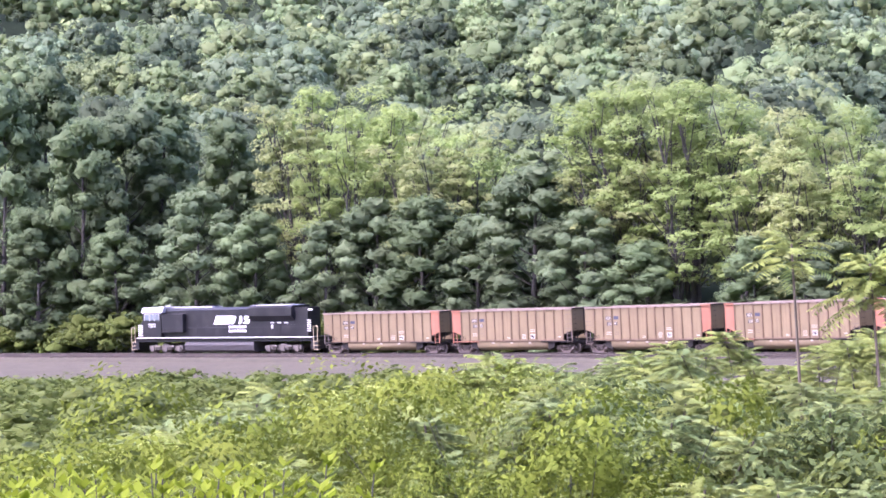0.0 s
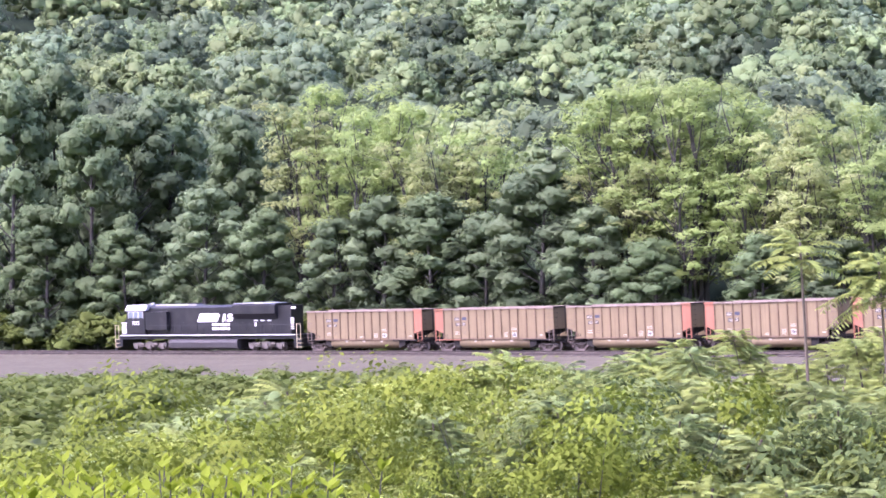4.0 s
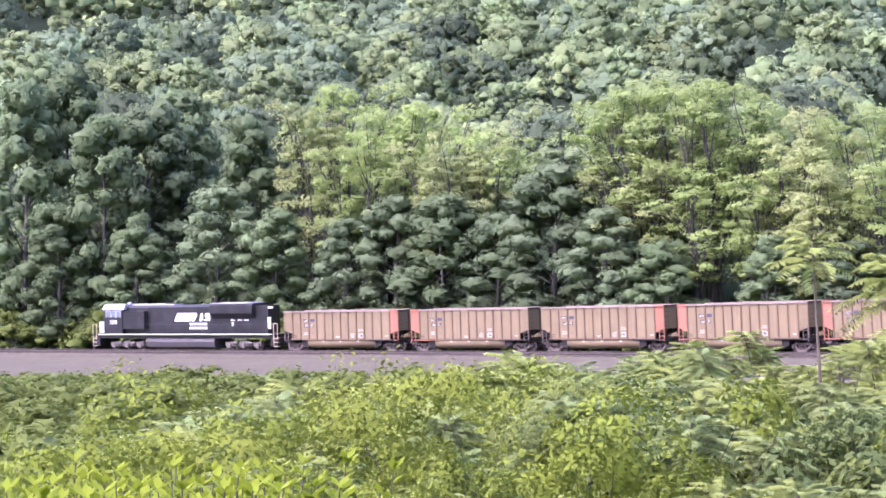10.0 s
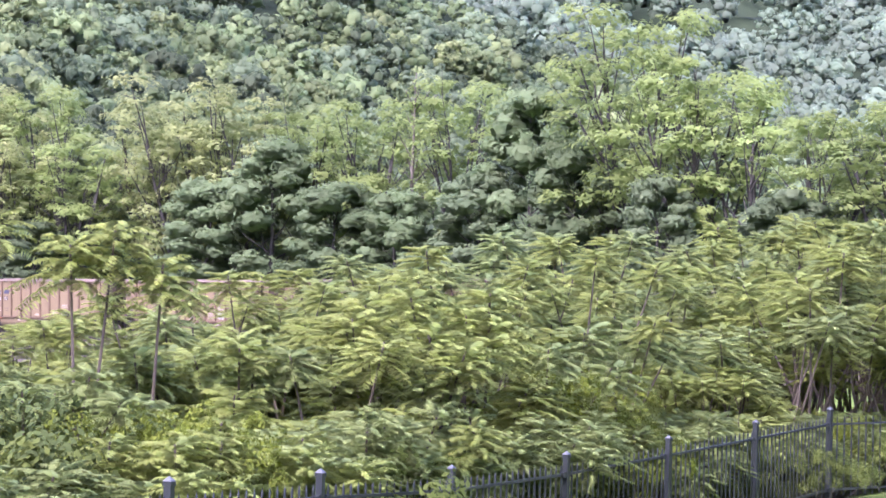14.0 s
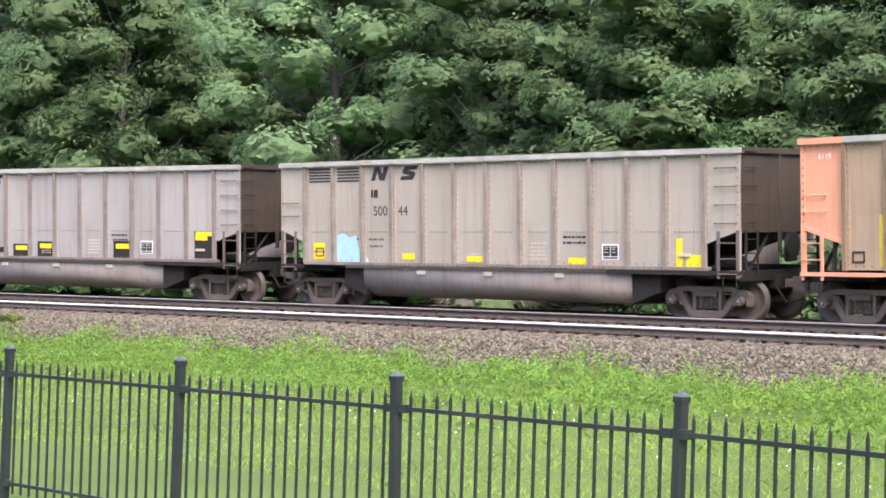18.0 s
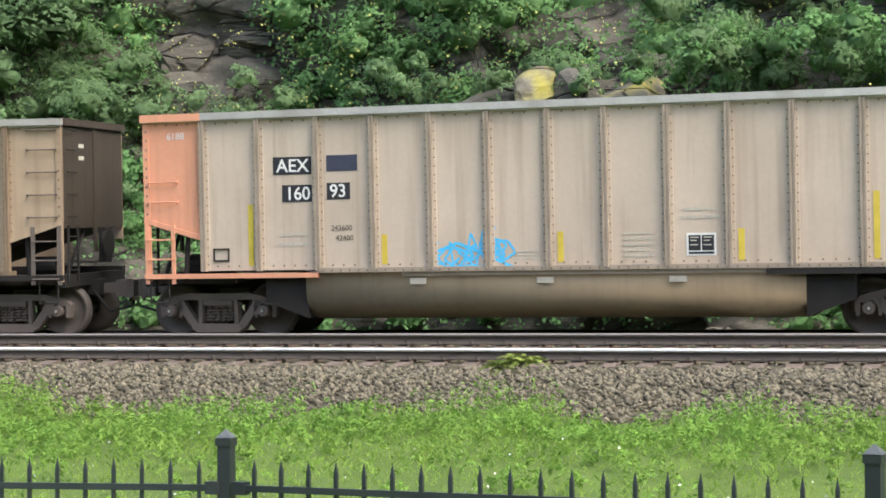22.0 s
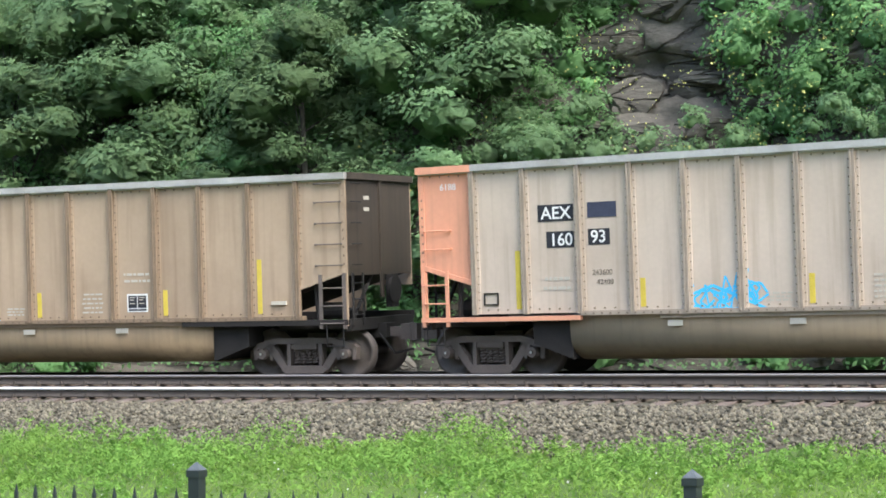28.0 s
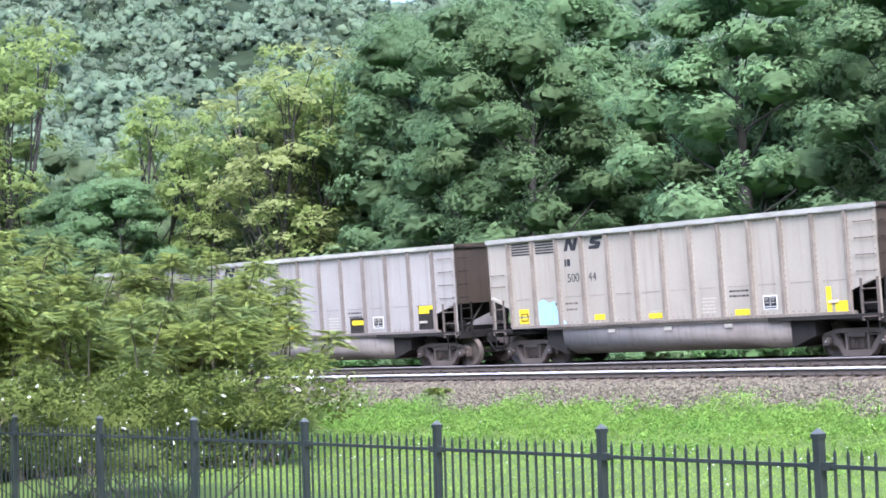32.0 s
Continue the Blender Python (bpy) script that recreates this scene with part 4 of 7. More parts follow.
for row in range(3):   # low ferny growth just behind the fence
    for az0 in np.arange(-2, 37.5, 0.85):
        az, r = az0 + rs.uniform(-0.4, 0.4), float(np.interp(az0, FENCE_AZ, FENCE_R)) + 2.0 + 1.4 * row + rs.uniform(0, 1.2)
        x, y = polar(az, r)
        z = float(ground_z(x, y)[0])
        h = max(0.7, 1.7 + r * math.tan(radians(float(np.interp(az, [-2, 10, 16, 24, 37], [-3.6, -3.0, -2.0, -1.2, -1.3])) + rs.uniform(-0.7, 0.3))) - z)
        if rs.uniform() < 0.76:
            plant_shrub("young_sumac", "low young sumac with ferny yellow-green leaves", "shrub", SUMACS[1.8][rs.randint(4)], x, y, z, (0.9, 0.9, h / 1.8), rs.uniform(0, 6.28), "low growth behind the fence")
        else:
            k = 0.42 * h
            plant_shrub("bush", "low leafy green bush behind the fence", "shrub", BUSHES_BRIGHT[rs.randint(3)] if rs.uniform() < (0.45 if az > 20 or az < 2 else 0.12) else BUSHES[rs.randint(6)], x, y, z, (0.5 * k, 0.5 * k, 0.8 * k), rs.uniform(0, 6.28), "low growth behind the fence")
for row in range(3):   # undergrowth that closes the foot of the tall sumacs
    for az0 in np.arange(35.5, 48.6, 0.8):
        az, r = az0 + rs.uniform(-0.4, 0.4), float(np.interp(az0, FENCE_AZ, FENCE_R)) + 4.6 + 1.5 * row + rs.uniform(0, 1.0)
        x, y = polar(az, r)
        h = rs.uniform(1.0, 1.7)
        plant_shrub("young_sumac", "low young sumac with ferny yellow-green leaves", "shrub", SUMACS[1.8][rs.randint(4)], x, y, float(ground_z(x, y)[0]), (0.9, 0.9, h / 1.8), rs.uniform(0, 6.28), "low growth behind the fence")
for az, r, el in ((10.2, 19, 5.1), (12.5, 19, 4.8), (13.8, 19, 5.3), (15.0, 19, 4.2)):
    x, y = polar(az, r)
    z = float(ground_z(x, y)[0])
    h = 1.7 + r * math.tan(radians(el)) - z
    plant_shrub("sumac_sapling", "lone slender sumac rising over the thicket", "shrub", TALL[0 if az < 11 else 1], x, y, z, (1, 1, h / 4.2) if az < 11 else (0.95, 0.95, h / 4.2), rs.uniform(0, 6.28), "tall sumacs")
for az, r in ((-8.6, 16), (-7.6, 15), (-6.2, 15.5), (-1.5, 18), (3.4, 15)):
    x, y = polar(az, r)
    z = float(ground_z(x, y)[0])
    h = 1.75 + r * math.tan(radians(np.interp(az, TOP_AZ, TOP_EL) - rs.uniform(0.1, 0.5))) - z
    plant_shrub("bright_bush", "bushy young shrub with fresh yellow-green leaves", "shrub", BUSHES_BRIGHT[rs.randint(3)], x, y, z, (h / 3.6, h / 3.6, h / 3.4), rs.uniform(0, 6.28), "thicket inside the curve")
for i in range(26):
    az, r = rs.uniform(-14, -5), rs.uniform(9.5, 12.5)
    x, y = polar(az, r)
    z = float(ground_z(x, y)[0])
    h = 1.7 + r * math.tan(radians(-2.9 + rs.uniform(-0.5, 0.5))) - z
    plant_shrub("leafy_shoots", "upright shoots with fresh yellow-green pointed leaves", "shrub", SHOOTS[rs.randint(3)], x, y, z, (1, 1, h / 1.5), rs.uniform(0, 6.28), "upright shoots")
for _ in range(190):   # far bushes below the engine's stretch
    az, r = rs.uniform(-15, 6), 40 + 125 * rs.uniform() ** 0.7
    x, y = polar(az, r)
    if track_frame(x, y)[1][0] < 33.0:
        continue
    z = float(ground_z(x, y)[0])
    k = rs.uniform(0.8, 1.35)
    plant_shrub("bush", "dense leafy green bush in the hollow", "shrub", BUSHES_FAR[rs.randint(6)], x, y, z, (k * 1.6, k * 1.6, k), rs.uniform(0, 6.28), "bushes of the hollow")

# ---------------------------------------------------------------- tracks
def sweep(name, s0, s1, ds, prof, material, lab="", cat="", parent=None, kind="structure", smooth=False):
    """A profile of (inside offset, height) pairs drawn along the line."""
    ss = np.arange(s0, s1 + 1e-6, ds)
    P = np.stack([rail_at(ss, o, u) for o, u in prof], 1)
    n, k = len(ss), len(prof)
    f = np.array([[i * k + j, i * k + (j + 1) % k, (i + 1) * k + (j + 1) % k, (i + 1) * k + j] for i in range(n - 1) for j in range(k)])
    me = fast_mesh(name, P.reshape(-1, 3), f, material, smooth)
    return part(name, me, material, parent) if parent else thing(name, lab, cat, kind=kind, data=me)


def cant_up(o, c):
    """Height of a rail over the outer track's level; the inner track lies steeper and a little lower."""
    return -(o - c) * CANT if c == 0 else -(o - c) * 0.14 - 0.105


def tie_mesh(tc, ss):
    g = Geo()
    for s in ss:
        h = float(np.interp(s, S, HEAD))
        m = Matrix.Translation(rail_at(s, tc, cant_up(tc, tc) - 0.19)) @ Matrix.Rotation(math.pi / 2 - h, 4, "Z") @ Matrix.Rotation(math.atan(0.14 if tc else CANT), 4, "X")
        g.box(-0.11, 0.11, -1.3, 1.3, -0.14, 0.015, m)
    return g.mesh("tie", M_TIE)


for tc, lab in ((0.0, "railway track that carries the train, on wooden ties"), (4.0, "empty railway track with one worn rail, sky glint painted on")):
    tr = thing("railway_track", lab, "track", "tracks of the curve", kind="structure")
    for side in (-0.75, 0.75):
        o, z = tc + side, cant_up(tc + side, tc)
        sweep("rail", -190, 400, 1.5, [(o - .07, z - .17), (o + .07, z - .17), (o + .07, z - .15), (o + .012, z - .13), (o + .012, z - .045), (o + .036, z - .035), (o + .036, z - .003), (o - .036, z - .003), (o - .036, z - .035), (o - .012, z - .045), (o - .012, z - .13), (o - .07, z - .15)], M_RAIL, parent=tr)
        # the inner track's heads get a deeper side face, which shows the painted glint
        head = [(o - .030, z - .002), (o + .041, z - .048 if tc else z - .002), (o + .038, z + .006), (o - .03, z + .006)]
        # up to s 135.5 the heads keep the plain rail colour, without glint
        sweep("railhead", -190, 135.5, 1.5, head, M_RAIL, parent=tr)
        sweep("railhead", 135.5, 400, 1.5, head, M_RAIL_GLINT if tc and side > 0 else M_RAILDULL, parent=tr)
    tagged(part("tie_row", tie_mesh(tc, np.concatenate([np.arange(-60, 150, 1.2), np.arange(150, 262, 0.55)])), M_TIE, tr), "weathered wooden ties half sunk in stone", kind="stuff")
    if tc:
        g = Geo()
        for s in np.arange(150, 255, 0.55):
            for side in (-0.75, 0.75):
                h = float(np.interp(s, S, HEAD))
                m = Matrix.Translation(rail_at(s, tc + side, cant_up(tc + side, tc) - 0.165)) @ Matrix.Rotation(math.pi / 2 - h, 4, "Z")
                g.box(-0.09, 0.09, -0.17, 0.17, -0.01, 0.012, m).box(-0.06, -0.02, 0.075, 0.12, 0, 0.05, m).box(0.02, 0.06, -0.12, -0.075, 0, 0.05, m)
        tagged(part("tie_plate", g.mesh("tie_plate", M_RAIL), M_RAIL, tr), "rusty tie plates and spikes", kind="stuff")
sweep("ballast_bed", -190, 400, 1.5, [(-4.6, -0.9), (-2.6, -.10), (0, -.18), (2.2, -.20), (2.2, -1.7), (-4.0, -1.7)], M_GRAVEL_DARK, "crushed stone bed under the train, dark with soot and painted shade", "ballast")
sweep("ballast_bed", -190, 400, 1.5, [(2.2, -.20), (3.2, -.26), (4.0, -.36), (5.2, -.47), (6.3, -.53), (6.9, -.60), (8.0, -.93), (9.7, -1.32), (9.0, -1.7), (2.2, -1.7)], M_GRAVEL, "grey-brown crushed stone bed under the tracks", "ballast")


def scatter_stones(name, lab, n, s_rng, q_of, z_of, size, material, seed):
    q = np.random.RandomState(seed)
    s = q.uniform(*s_rng, n)
    o = q_of(q, n)
    P = rail_at(s, o, z_of(o))
    r = size * q.uniform(0.5, 1.35, n)
    base = np.array([[1, 0, 0], [-1, 0, 0], [0, 1, 0], [0, -1, 0], [0, 0, 1], [0, 0, -1]], float)
    f = np.array([[0, 2, 4], [2, 1, 4], [1, 3, 4], [3, 0, 4], [2, 0, 5], [1, 2, 5], [3, 1, 5], [0, 3, 5]])
    a = q.uniform(0, 6.28, n)
    ca, sa = np.cos(a)[:, None], np.sin(a)[:, None]
    B = base[None] * r[:, None, None] * q.uniform(0.6, 1.2, (n, 6, 3)) + q.normal(size=(n, 6, 3)) * 0.22 * r[:, None, None]
    V = np.stack([B[..., 0] * ca - B[..., 1] * sa, B[..., 0] * sa + B[..., 1] * ca, B[..., 2] * 0.8], -1) + P[:, None, :]
    F = (f[None] + 6 * np.arange(n)[:, None, None]).reshape(-1, 3)
    thing(name, lab, "gravel", kind="stuff", data=fast_mesh(name, V.reshape(-1, 3), F, material))


def bed_top(o):
    return np.interp(o, [-4.6, -2.6, 0, 2.0, 3.2, 4.0, 5.2, 6.3, 6.9, 8.0, 9.7, 11.5], [-0.9, -.10, -.18, -.20, -.26, -.36, -.47, -.53, -.60, -.93, -1.32, -1.45])


scatter_stones("ballast_stones", "loose grey-brown crushed stones beside the rails", 56000, (164, 242), lambda q, n: q.triangular(5.2, 7.2, 9.4, n), lambda o: bed_top(o) + 0.012, 0.047, M_STONE, 5)
scatter_stones("ballast_stones", "loose grey-brown crushed stones between the tracks", 7000, (150, 250), lambda q, n: q.uniform(2.0, 5.6, n), lambda o: bed_top(o) + 0.005, 0.045, M_STONE, 6)

# ---------------------------------------------------------------- coal cars
PITCH, HALF = 16.2, 7.22
TRUCK, WHEEL = 6.05, 0.457
PANEL = 1.05


def moved(t):
    return 0.8139 * t - 0.0043 * t * t


def car_pose(s_mid, half=TRUCK):
    a, b = rail_at(s_mid - half), rail_at(s_mid + half)
    c, d = (a + b) / 2, b - a
    return Matrix.Translation(c) @ Matrix.Rotation(math.atan2(d[1], d[0]), 4, "Z") @ Matrix.Rotation(math.atan2(-d[2], math.hypot(d[0], d[1])), 4, "Y") @ Matrix.Rotation(math.atan(CANT), 4, "X")


def wheel_profile(g, y0, y1, r, n=28):
    """A rail wheel: tread, flange on the inner side, dished plate and hub."""
    sg = 1 if y1 > y0 else -1        # outer face at y0, flange towards y1
    rows = [(y0 - sg * 0.03, 0.02), (y0 - sg * 0.03, 0.12), (y0 + sg * 0.045, 0.16), (y0 + sg * 0.045, r * 0.80), (y0, r * 0.87), (y0, r), (y1 - sg * 0.03, r + 0.004), (y1 - sg * 0.02, r + 0.026), (y1, r + 0.026), (y1, r * 0.8), (y1 - sg * 0.05, 0.14), (y1 + sg * 0.02, 0.10)]
    t = np.arange(n) * 2 * math.pi / n
    v = np.vstack([np.stack([rr * np.cos(t), np.full(n, y), rr * np.sin(t)], 1) for y, rr in rows])
    f = [(k * n + i, k * n + (i + 1) % n, (k + 1) * n + (i + 1) % n, (k + 1) * n + i) for k in range(len(rows) - 1) for i in range(n)]
    f += [tuple(range(n))]
    g.add(v, f)


def build_wheelset():
    g = Geo()
    wheel_profile(g, -0.80, -0.665, WHEEL)
    wheel_profile(g, 0.80, 0.665, WHEEL)
    g.tube((0, -1.05, 0), (0, 1.05, 0), 0.075, n=10)
    return g.mesh("wheelset", M_WHEEL, True)


def side_frame(y):
    """A cast frame over two axles with windows either side of its springs."""
    g = Geo()
    y0, y1 = y - 0.09, y + 0.09
    g.prism([(-1.12, 0.55), (-1.03, 0.66), (-0.62, 0.76), (0.62, 0.76), (1.03, 0.66), (1.12, 0.55), (0.95, 0.55), (0.60, 0.65), (-0.60, 0.65), (-0.95, 0.55)], y0, y1)
    for sg in (-1, 1):
        g.prism([(sg * a, b) for a, b in ((0.70, 0.66), (0.84, 0.60), (0.47, 0.11), (0.33, 0.15))], y0, y1)
        g.prism([(sg * a, b) for a, b in ((0.30, 0.67), (0.37, 0.67), (0.38, 0.24), (0.31, 0.20))], y0, y1)
        g.prism([(sg * a, b) for a, b in ((1.02, 0.64), (1.12, 0.58), (1.10, 0.34), (1.03, 0.34))], y0, y1)
        g.prism([(sg * a, b) for a, b in ((0.69, 0.62), (0.76, 0.60), (0.75, 0.34), (0.69, 0.34))], y0, y1)
    g.prism([(-0.50, 0.16), (-0.36, 0.23), (0.36, 0.23), (0.50, 0.16), (0.40, 0.08), (-0.40, 0.08)], y0 - 0.04, y1 + 0.04)
    g.box(-0.27, 0.27, y0 - 0.02, y1 - 0.02, 0.55, 0.64)
    return g.mesh("side_frame", M_TRUCK)


def spring_mesh(x, y):
    """One coil spring, drawn as a single bent rod."""
    n, k = 34, 5
    a = np.arange(n) * 1.0
    c = np.stack([x + 0.055 * np.cos(a), y + 0.055 * np.sin(a), 0.25 + 0.29 * a / a[-1]], 1)
    w = np.stack([np.cos(a), np.sin(a), 0 * a], 1)
    t = np.arange(k) * 2 * math.pi / k
    v = c[:, None] + 0.017 * (np.cos(t)[None, :, None] * w[:, None] + np.sin(t)[None, :, None] * np.array([0, 0, 1.0]))
    f = [(i * k + j, i * k + (j + 1) % k, (i + 1) * k + (j + 1) % k, (i + 1) * k + j) for i in range(n - 1) for j in range(k)]
    return fast_mesh("spring", v.reshape(-1, 3), f, M_TRUCK, True)


def build_truck(car, x):
    g = Geo().box(-0.24, 0.24, -1.06, 1.06, 0.53, 0.68).box(-0.3, 0.3, -0.35, 0.35, 0.6, 0.82)
    tk = part("truck", g, M_TRUCK, car, "grimy cast steel truck")
    tk.location = (x, 0, 0)
    part("side_frame", FRAME_NEAR, None, tk)
    part("side_frame", FRAME_FAR, None, tk)
    for k, xx in enumerate((-0.2, -0.067, 0.067, 0.2)):
        part("spring", SPRINGS[k], None, tk)
    for sg in (-1, 1):
        ws = part("wheelset", WHEELSET, None, tk, "dark steel wheels with worn rims")
        ws.location = (sg * 0.89, 0, WHEEL)
        cap = part("bearing_cap", Geo().tube((sg * 0.89, -1.08, WHEEL), (sg * 0.89, -1.2, WHEEL), 0.11, 0.095, 12).tube((sg * 0.89, -1.2, WHEEL), (sg * 0.89, -1.22, WHEEL), 0.045, 0.04, 8), M_TRUCK, tk)
        part("cap_bolt", Geo().tube((sg * 0.89, -1.215, WHEEL), (sg * 0.89, -1.232, WHEEL), 0.03, 0.022, 8), M_PALE_METAL, tk)
    wheels.extend([o for o in tk.children if o.name.startswith("wheelset")])
    return tk


def car_paint(name, rgb, grime, amt, rough=0.62):
    """Sheet paint with dust in upright streaks and darker grime in blotches."""
    m = mat(name, rgb, rough, var=0.10, scale=0.8, fine=14, rnd=0.05, spec=0.3, dirt=grime, dirt_scale=0.55, dirt_amt=amt, bump=0.08, bump_scale=30)
    nt = m.node_tree
    N, L = nt.nodes, nt.links
    tc = [n for n in N if n.type == "TEX_COORD"][0]
    mp = N.new("ShaderNodeMapping")
    mp.inputs["Scale"].default_value = (7, 7, 0.35)
    no = N.new("ShaderNodeTexNoise")
    no.inputs["Scale"].default_value, no.inputs["Detail"].default_value = 1.0, 5.0
    mr = N.new("ShaderNodeMapRange")
    mr.inputs["From Min"].default_value, mr.inputs["From Max"].default_value, mr.inputs["To Max"].default_value = 0.48, 0.8, 0.65
    mx = N.new("ShaderNodeMix")
    mx.data_type = "RGBA"
    b = N["Principled BSDF"]
    old = b.inputs["Base Color"].links[0].from_socket
    L.new(tc.outputs["Object"], mp.inputs["Vector"])
    L.new(mp.outputs[0], no.inputs["Vector"])
    L.new(no.outputs["Fac"], mr.inputs["Value"])
    L.new(mr.outputs[0], mx.inputs["Factor"])
    L.new(old, mx.inputs["A"])
    mx.inputs["B"].default_value = (*grime, 1)
    L.new(mx.outputs["Result"], b.inputs["Base Color"])
    return m


M_WHEEL = mat("grimy_wheel_steel", (0.11, 0.092, 0.08), 0.6, 0.15, var=0.3, scale=4, dirt=(0.12, 0.09, 0.07), dirt_scale=3)
M_TRUCK = mat("grimy_cast_steel", (0.15, 0.122, 0.105), 0.75, 0.05, var=0.3, scale=4, dirt=(0.08, 0.065, 0.055), dirt_scale=2, bump=0.3)
# one near-black for underframe, slopes and dark patches
M_UNDER = mat("underframe_black", (0.025, 0.022, 0.02), 0.85, var=0.3, scale=3)
M_PALE_METAL = mat("worn_bright_metal", (0.6, 0.58, 0.55), 0.4, 0.6, var=0.1)
# darker copy of the orange, offsetting the higher exposure on the engine's stretch
M_ORANGE_DARK = car_paint("dark_orange_paint", (0.32, 0.14, 0.085), (0.22, 0.11, 0.075), 0.4)
M_ORANGE = car_paint("faded_orange_paint", (0.74, 0.35, 0.215), (0.50, 0.26, 0.16), 0.35)
M_WHITE = mat("white_stencil", (0.78, 0.77, 0.73), 0.7, var=0.12, scale=5)
M_PALE = mat("worn_stencil", (0.50, 0.46, 0.38), 0.7, var=0.2, scale=6)
M_BLACK = mat("black_stencil", (0.03, 0.03, 0.035), 0.65, var=0.25, scale=6)
M_NAVY = mat("dark_patch", (0.05, 0.055, 0.085), 0.65, var=0.25, scale=6)
M_YELLOW = mat("yellow_reflector", (0.85, 0.62, 0.02), 0.5, var=0.12, scale=5)
M_YELLOW_OLD = mat("dusty_yellow_strip", (0.62, 0.48, 0.07), 0.6, var=0.25, scale=5)
M_BLUE = mat("blue_spray_paint", (0.10, 0.52, 0.86), 0.6, var=0.2, scale=6)
M_BLUE_PALE = mat("washed_blue_spray_paint", (0.36, 0.58, 0.72), 0.6, var=0.25, scale=4)
PAINT = {
    "tan": (car_paint("dusty_tan_paint", (0.58, 0.48, 0.38), (0.36, 0.275, 0.195), 0.45), mat("tan_rib", (0.36, 0.295, 0.23), 0.65, var=0.2, scale=2, dirt=(0.27, 0.215, 0.155), dirt_scale=3), mat("tan_rivets", (0.20, 0.16, 0.11), 0.7)),
    "brown": (car_paint("brown_tan_paint", (0.42, 0.315, 0.215), (0.24, 0.165, 0.105), 0.55), mat("brown_rib", (0.25, 0.18, 0.12), 0.65, var=0.2, scale=2, dirt=(0.18, 0.13, 0.08), dirt_scale=3), mat("brown_rivets", (0.15, 0.11, 0.075), 0.7)),
    "rust": (car_paint("rusty_brown_paint", (0.205, 0.158, 0.088), (0.135, 0.10, 0.058), 0.5), mat("rust_rib", (0.165, 0.115, 0.075), 0.65, var=0.2, scale=2), mat("rust_rivets", (0.14, 0.10, 0.075), 0.7)),
    "grey": (car_paint("weathered_aluminium", (0.345, 0.325, 0.305), (0.23, 0.20, 0.18), 0.45), mat("grey_rib", (0.22, 0.19, 0.17), 0.65, var=0.25, scale=2, dirt=(0.12, 0.10, 0.09), dirt_scale=3), mat("grey_rivets", (0.13, 0.11, 0.10), 0.7)),
    "cream": (car_paint("dusty_cream_sheet", (0.375, 0.34, 0.285), (0.28, 0.235, 0.18), 0.45), mat("cream_rib", (0.25, 0.215, 0.18), 0.65, var=0.25, scale=2, dirt=(0.14, 0.11, 0.09), dirt_scale=3), mat("cream_rivets", (0.15, 0.12, 0.10), 0.7)),
}
TUBS = {"tan": car_paint("dusty_belly_paint", (0.285, 0.22, 0.14), (0.19, 0.145, 0.092), 0.6), "brown": car_paint("brown_belly_paint", (0.29, 0.215, 0.13), (0.15, 0.11, 0.07), 0.6), "rust": PAINT["rust"][0], "grey": car_paint("grey_belly", (0.30, 0.27, 0.245), (0.15, 0.125, 0.11), 0.6)}
TUBS["cream"] = TUBS["grey"]
M_STENCIL = mat("faint_stencil", (0.13, 0.105, 0.08), 0.8, var=0.2)
M_CHORD_OLD = mat("dull_top_rail", (0.27, 0.215, 0.175), 0.6, 0.1, var=0.2, scale=2)
M_CHORD = mat("bare_top_rail", (0.55, 0.53, 0.50), 0.45, 0.35, var=0.2, scale=2, dirt=(0.30, 0.26, 0.21), dirt_scale=1.2, dirt_amt=0.6)
# very dark brown base, with grime streaks and blotches over it
M_ENDS = car_paint("dark_brown_end_sheet", (0.068, 0.053, 0.04), (0.035, 0.03, 0.027), 0.8)

wheels = []
FRAME_NEAR, FRAME_FAR = side_frame(-1.0), side_frame(1.0)
SPRINGS = [spring_mesh(x, -1.0) for x in (-0.2, -0.067, 0.067, 0.2)]
WHEELSET = build_wheelset()


def flat(g, x0, x1, z0, z1, y, d=0.004):
    return g.box(x0, x1, y - d, y, z0, z1)


def text_part(car, words, x, z, size, material, y=-1.585, label="", bold=0.0, squeeze=1.0):
    cu = bpy.data.curves.new("lettering", "FONT")
    cu.body, cu.size, cu.extrude, cu.offset, cu.align_x = words, size, 0.002, bold, "CENTER"
    me = bpy.data.meshes.new_from_object(tmp := bpy.data.objects.new("tmp", cu))
    bpy.data.objects.remove(tmp)
    me.transform(Matrix.Translation((x, y, z)) @ Matrix.Rotation(math.pi / 2, 4, "X") @ Matrix.Diagonal((squeeze, 1, 1, 1)))
    me.materials.clear()
    me.materials.append(material)
    return part("lettering", me, material, car, label)


def rows_of_bars(g, q, x0, x1, z, n, h=0.05, gap=0.09, y=-1.56):
    """Lines of writing too small to read, as broken bars."""
    for k in range(n):
        x = x0 + q.uniform(0, 0.06)
        while x < x1 - 0.04:
            w = min(q.uniform(0.04, 0.16), x1 - x)
            flat(g, x, x + w, z - k * gap, z - k * gap + h, y)
            x += w + 0.03


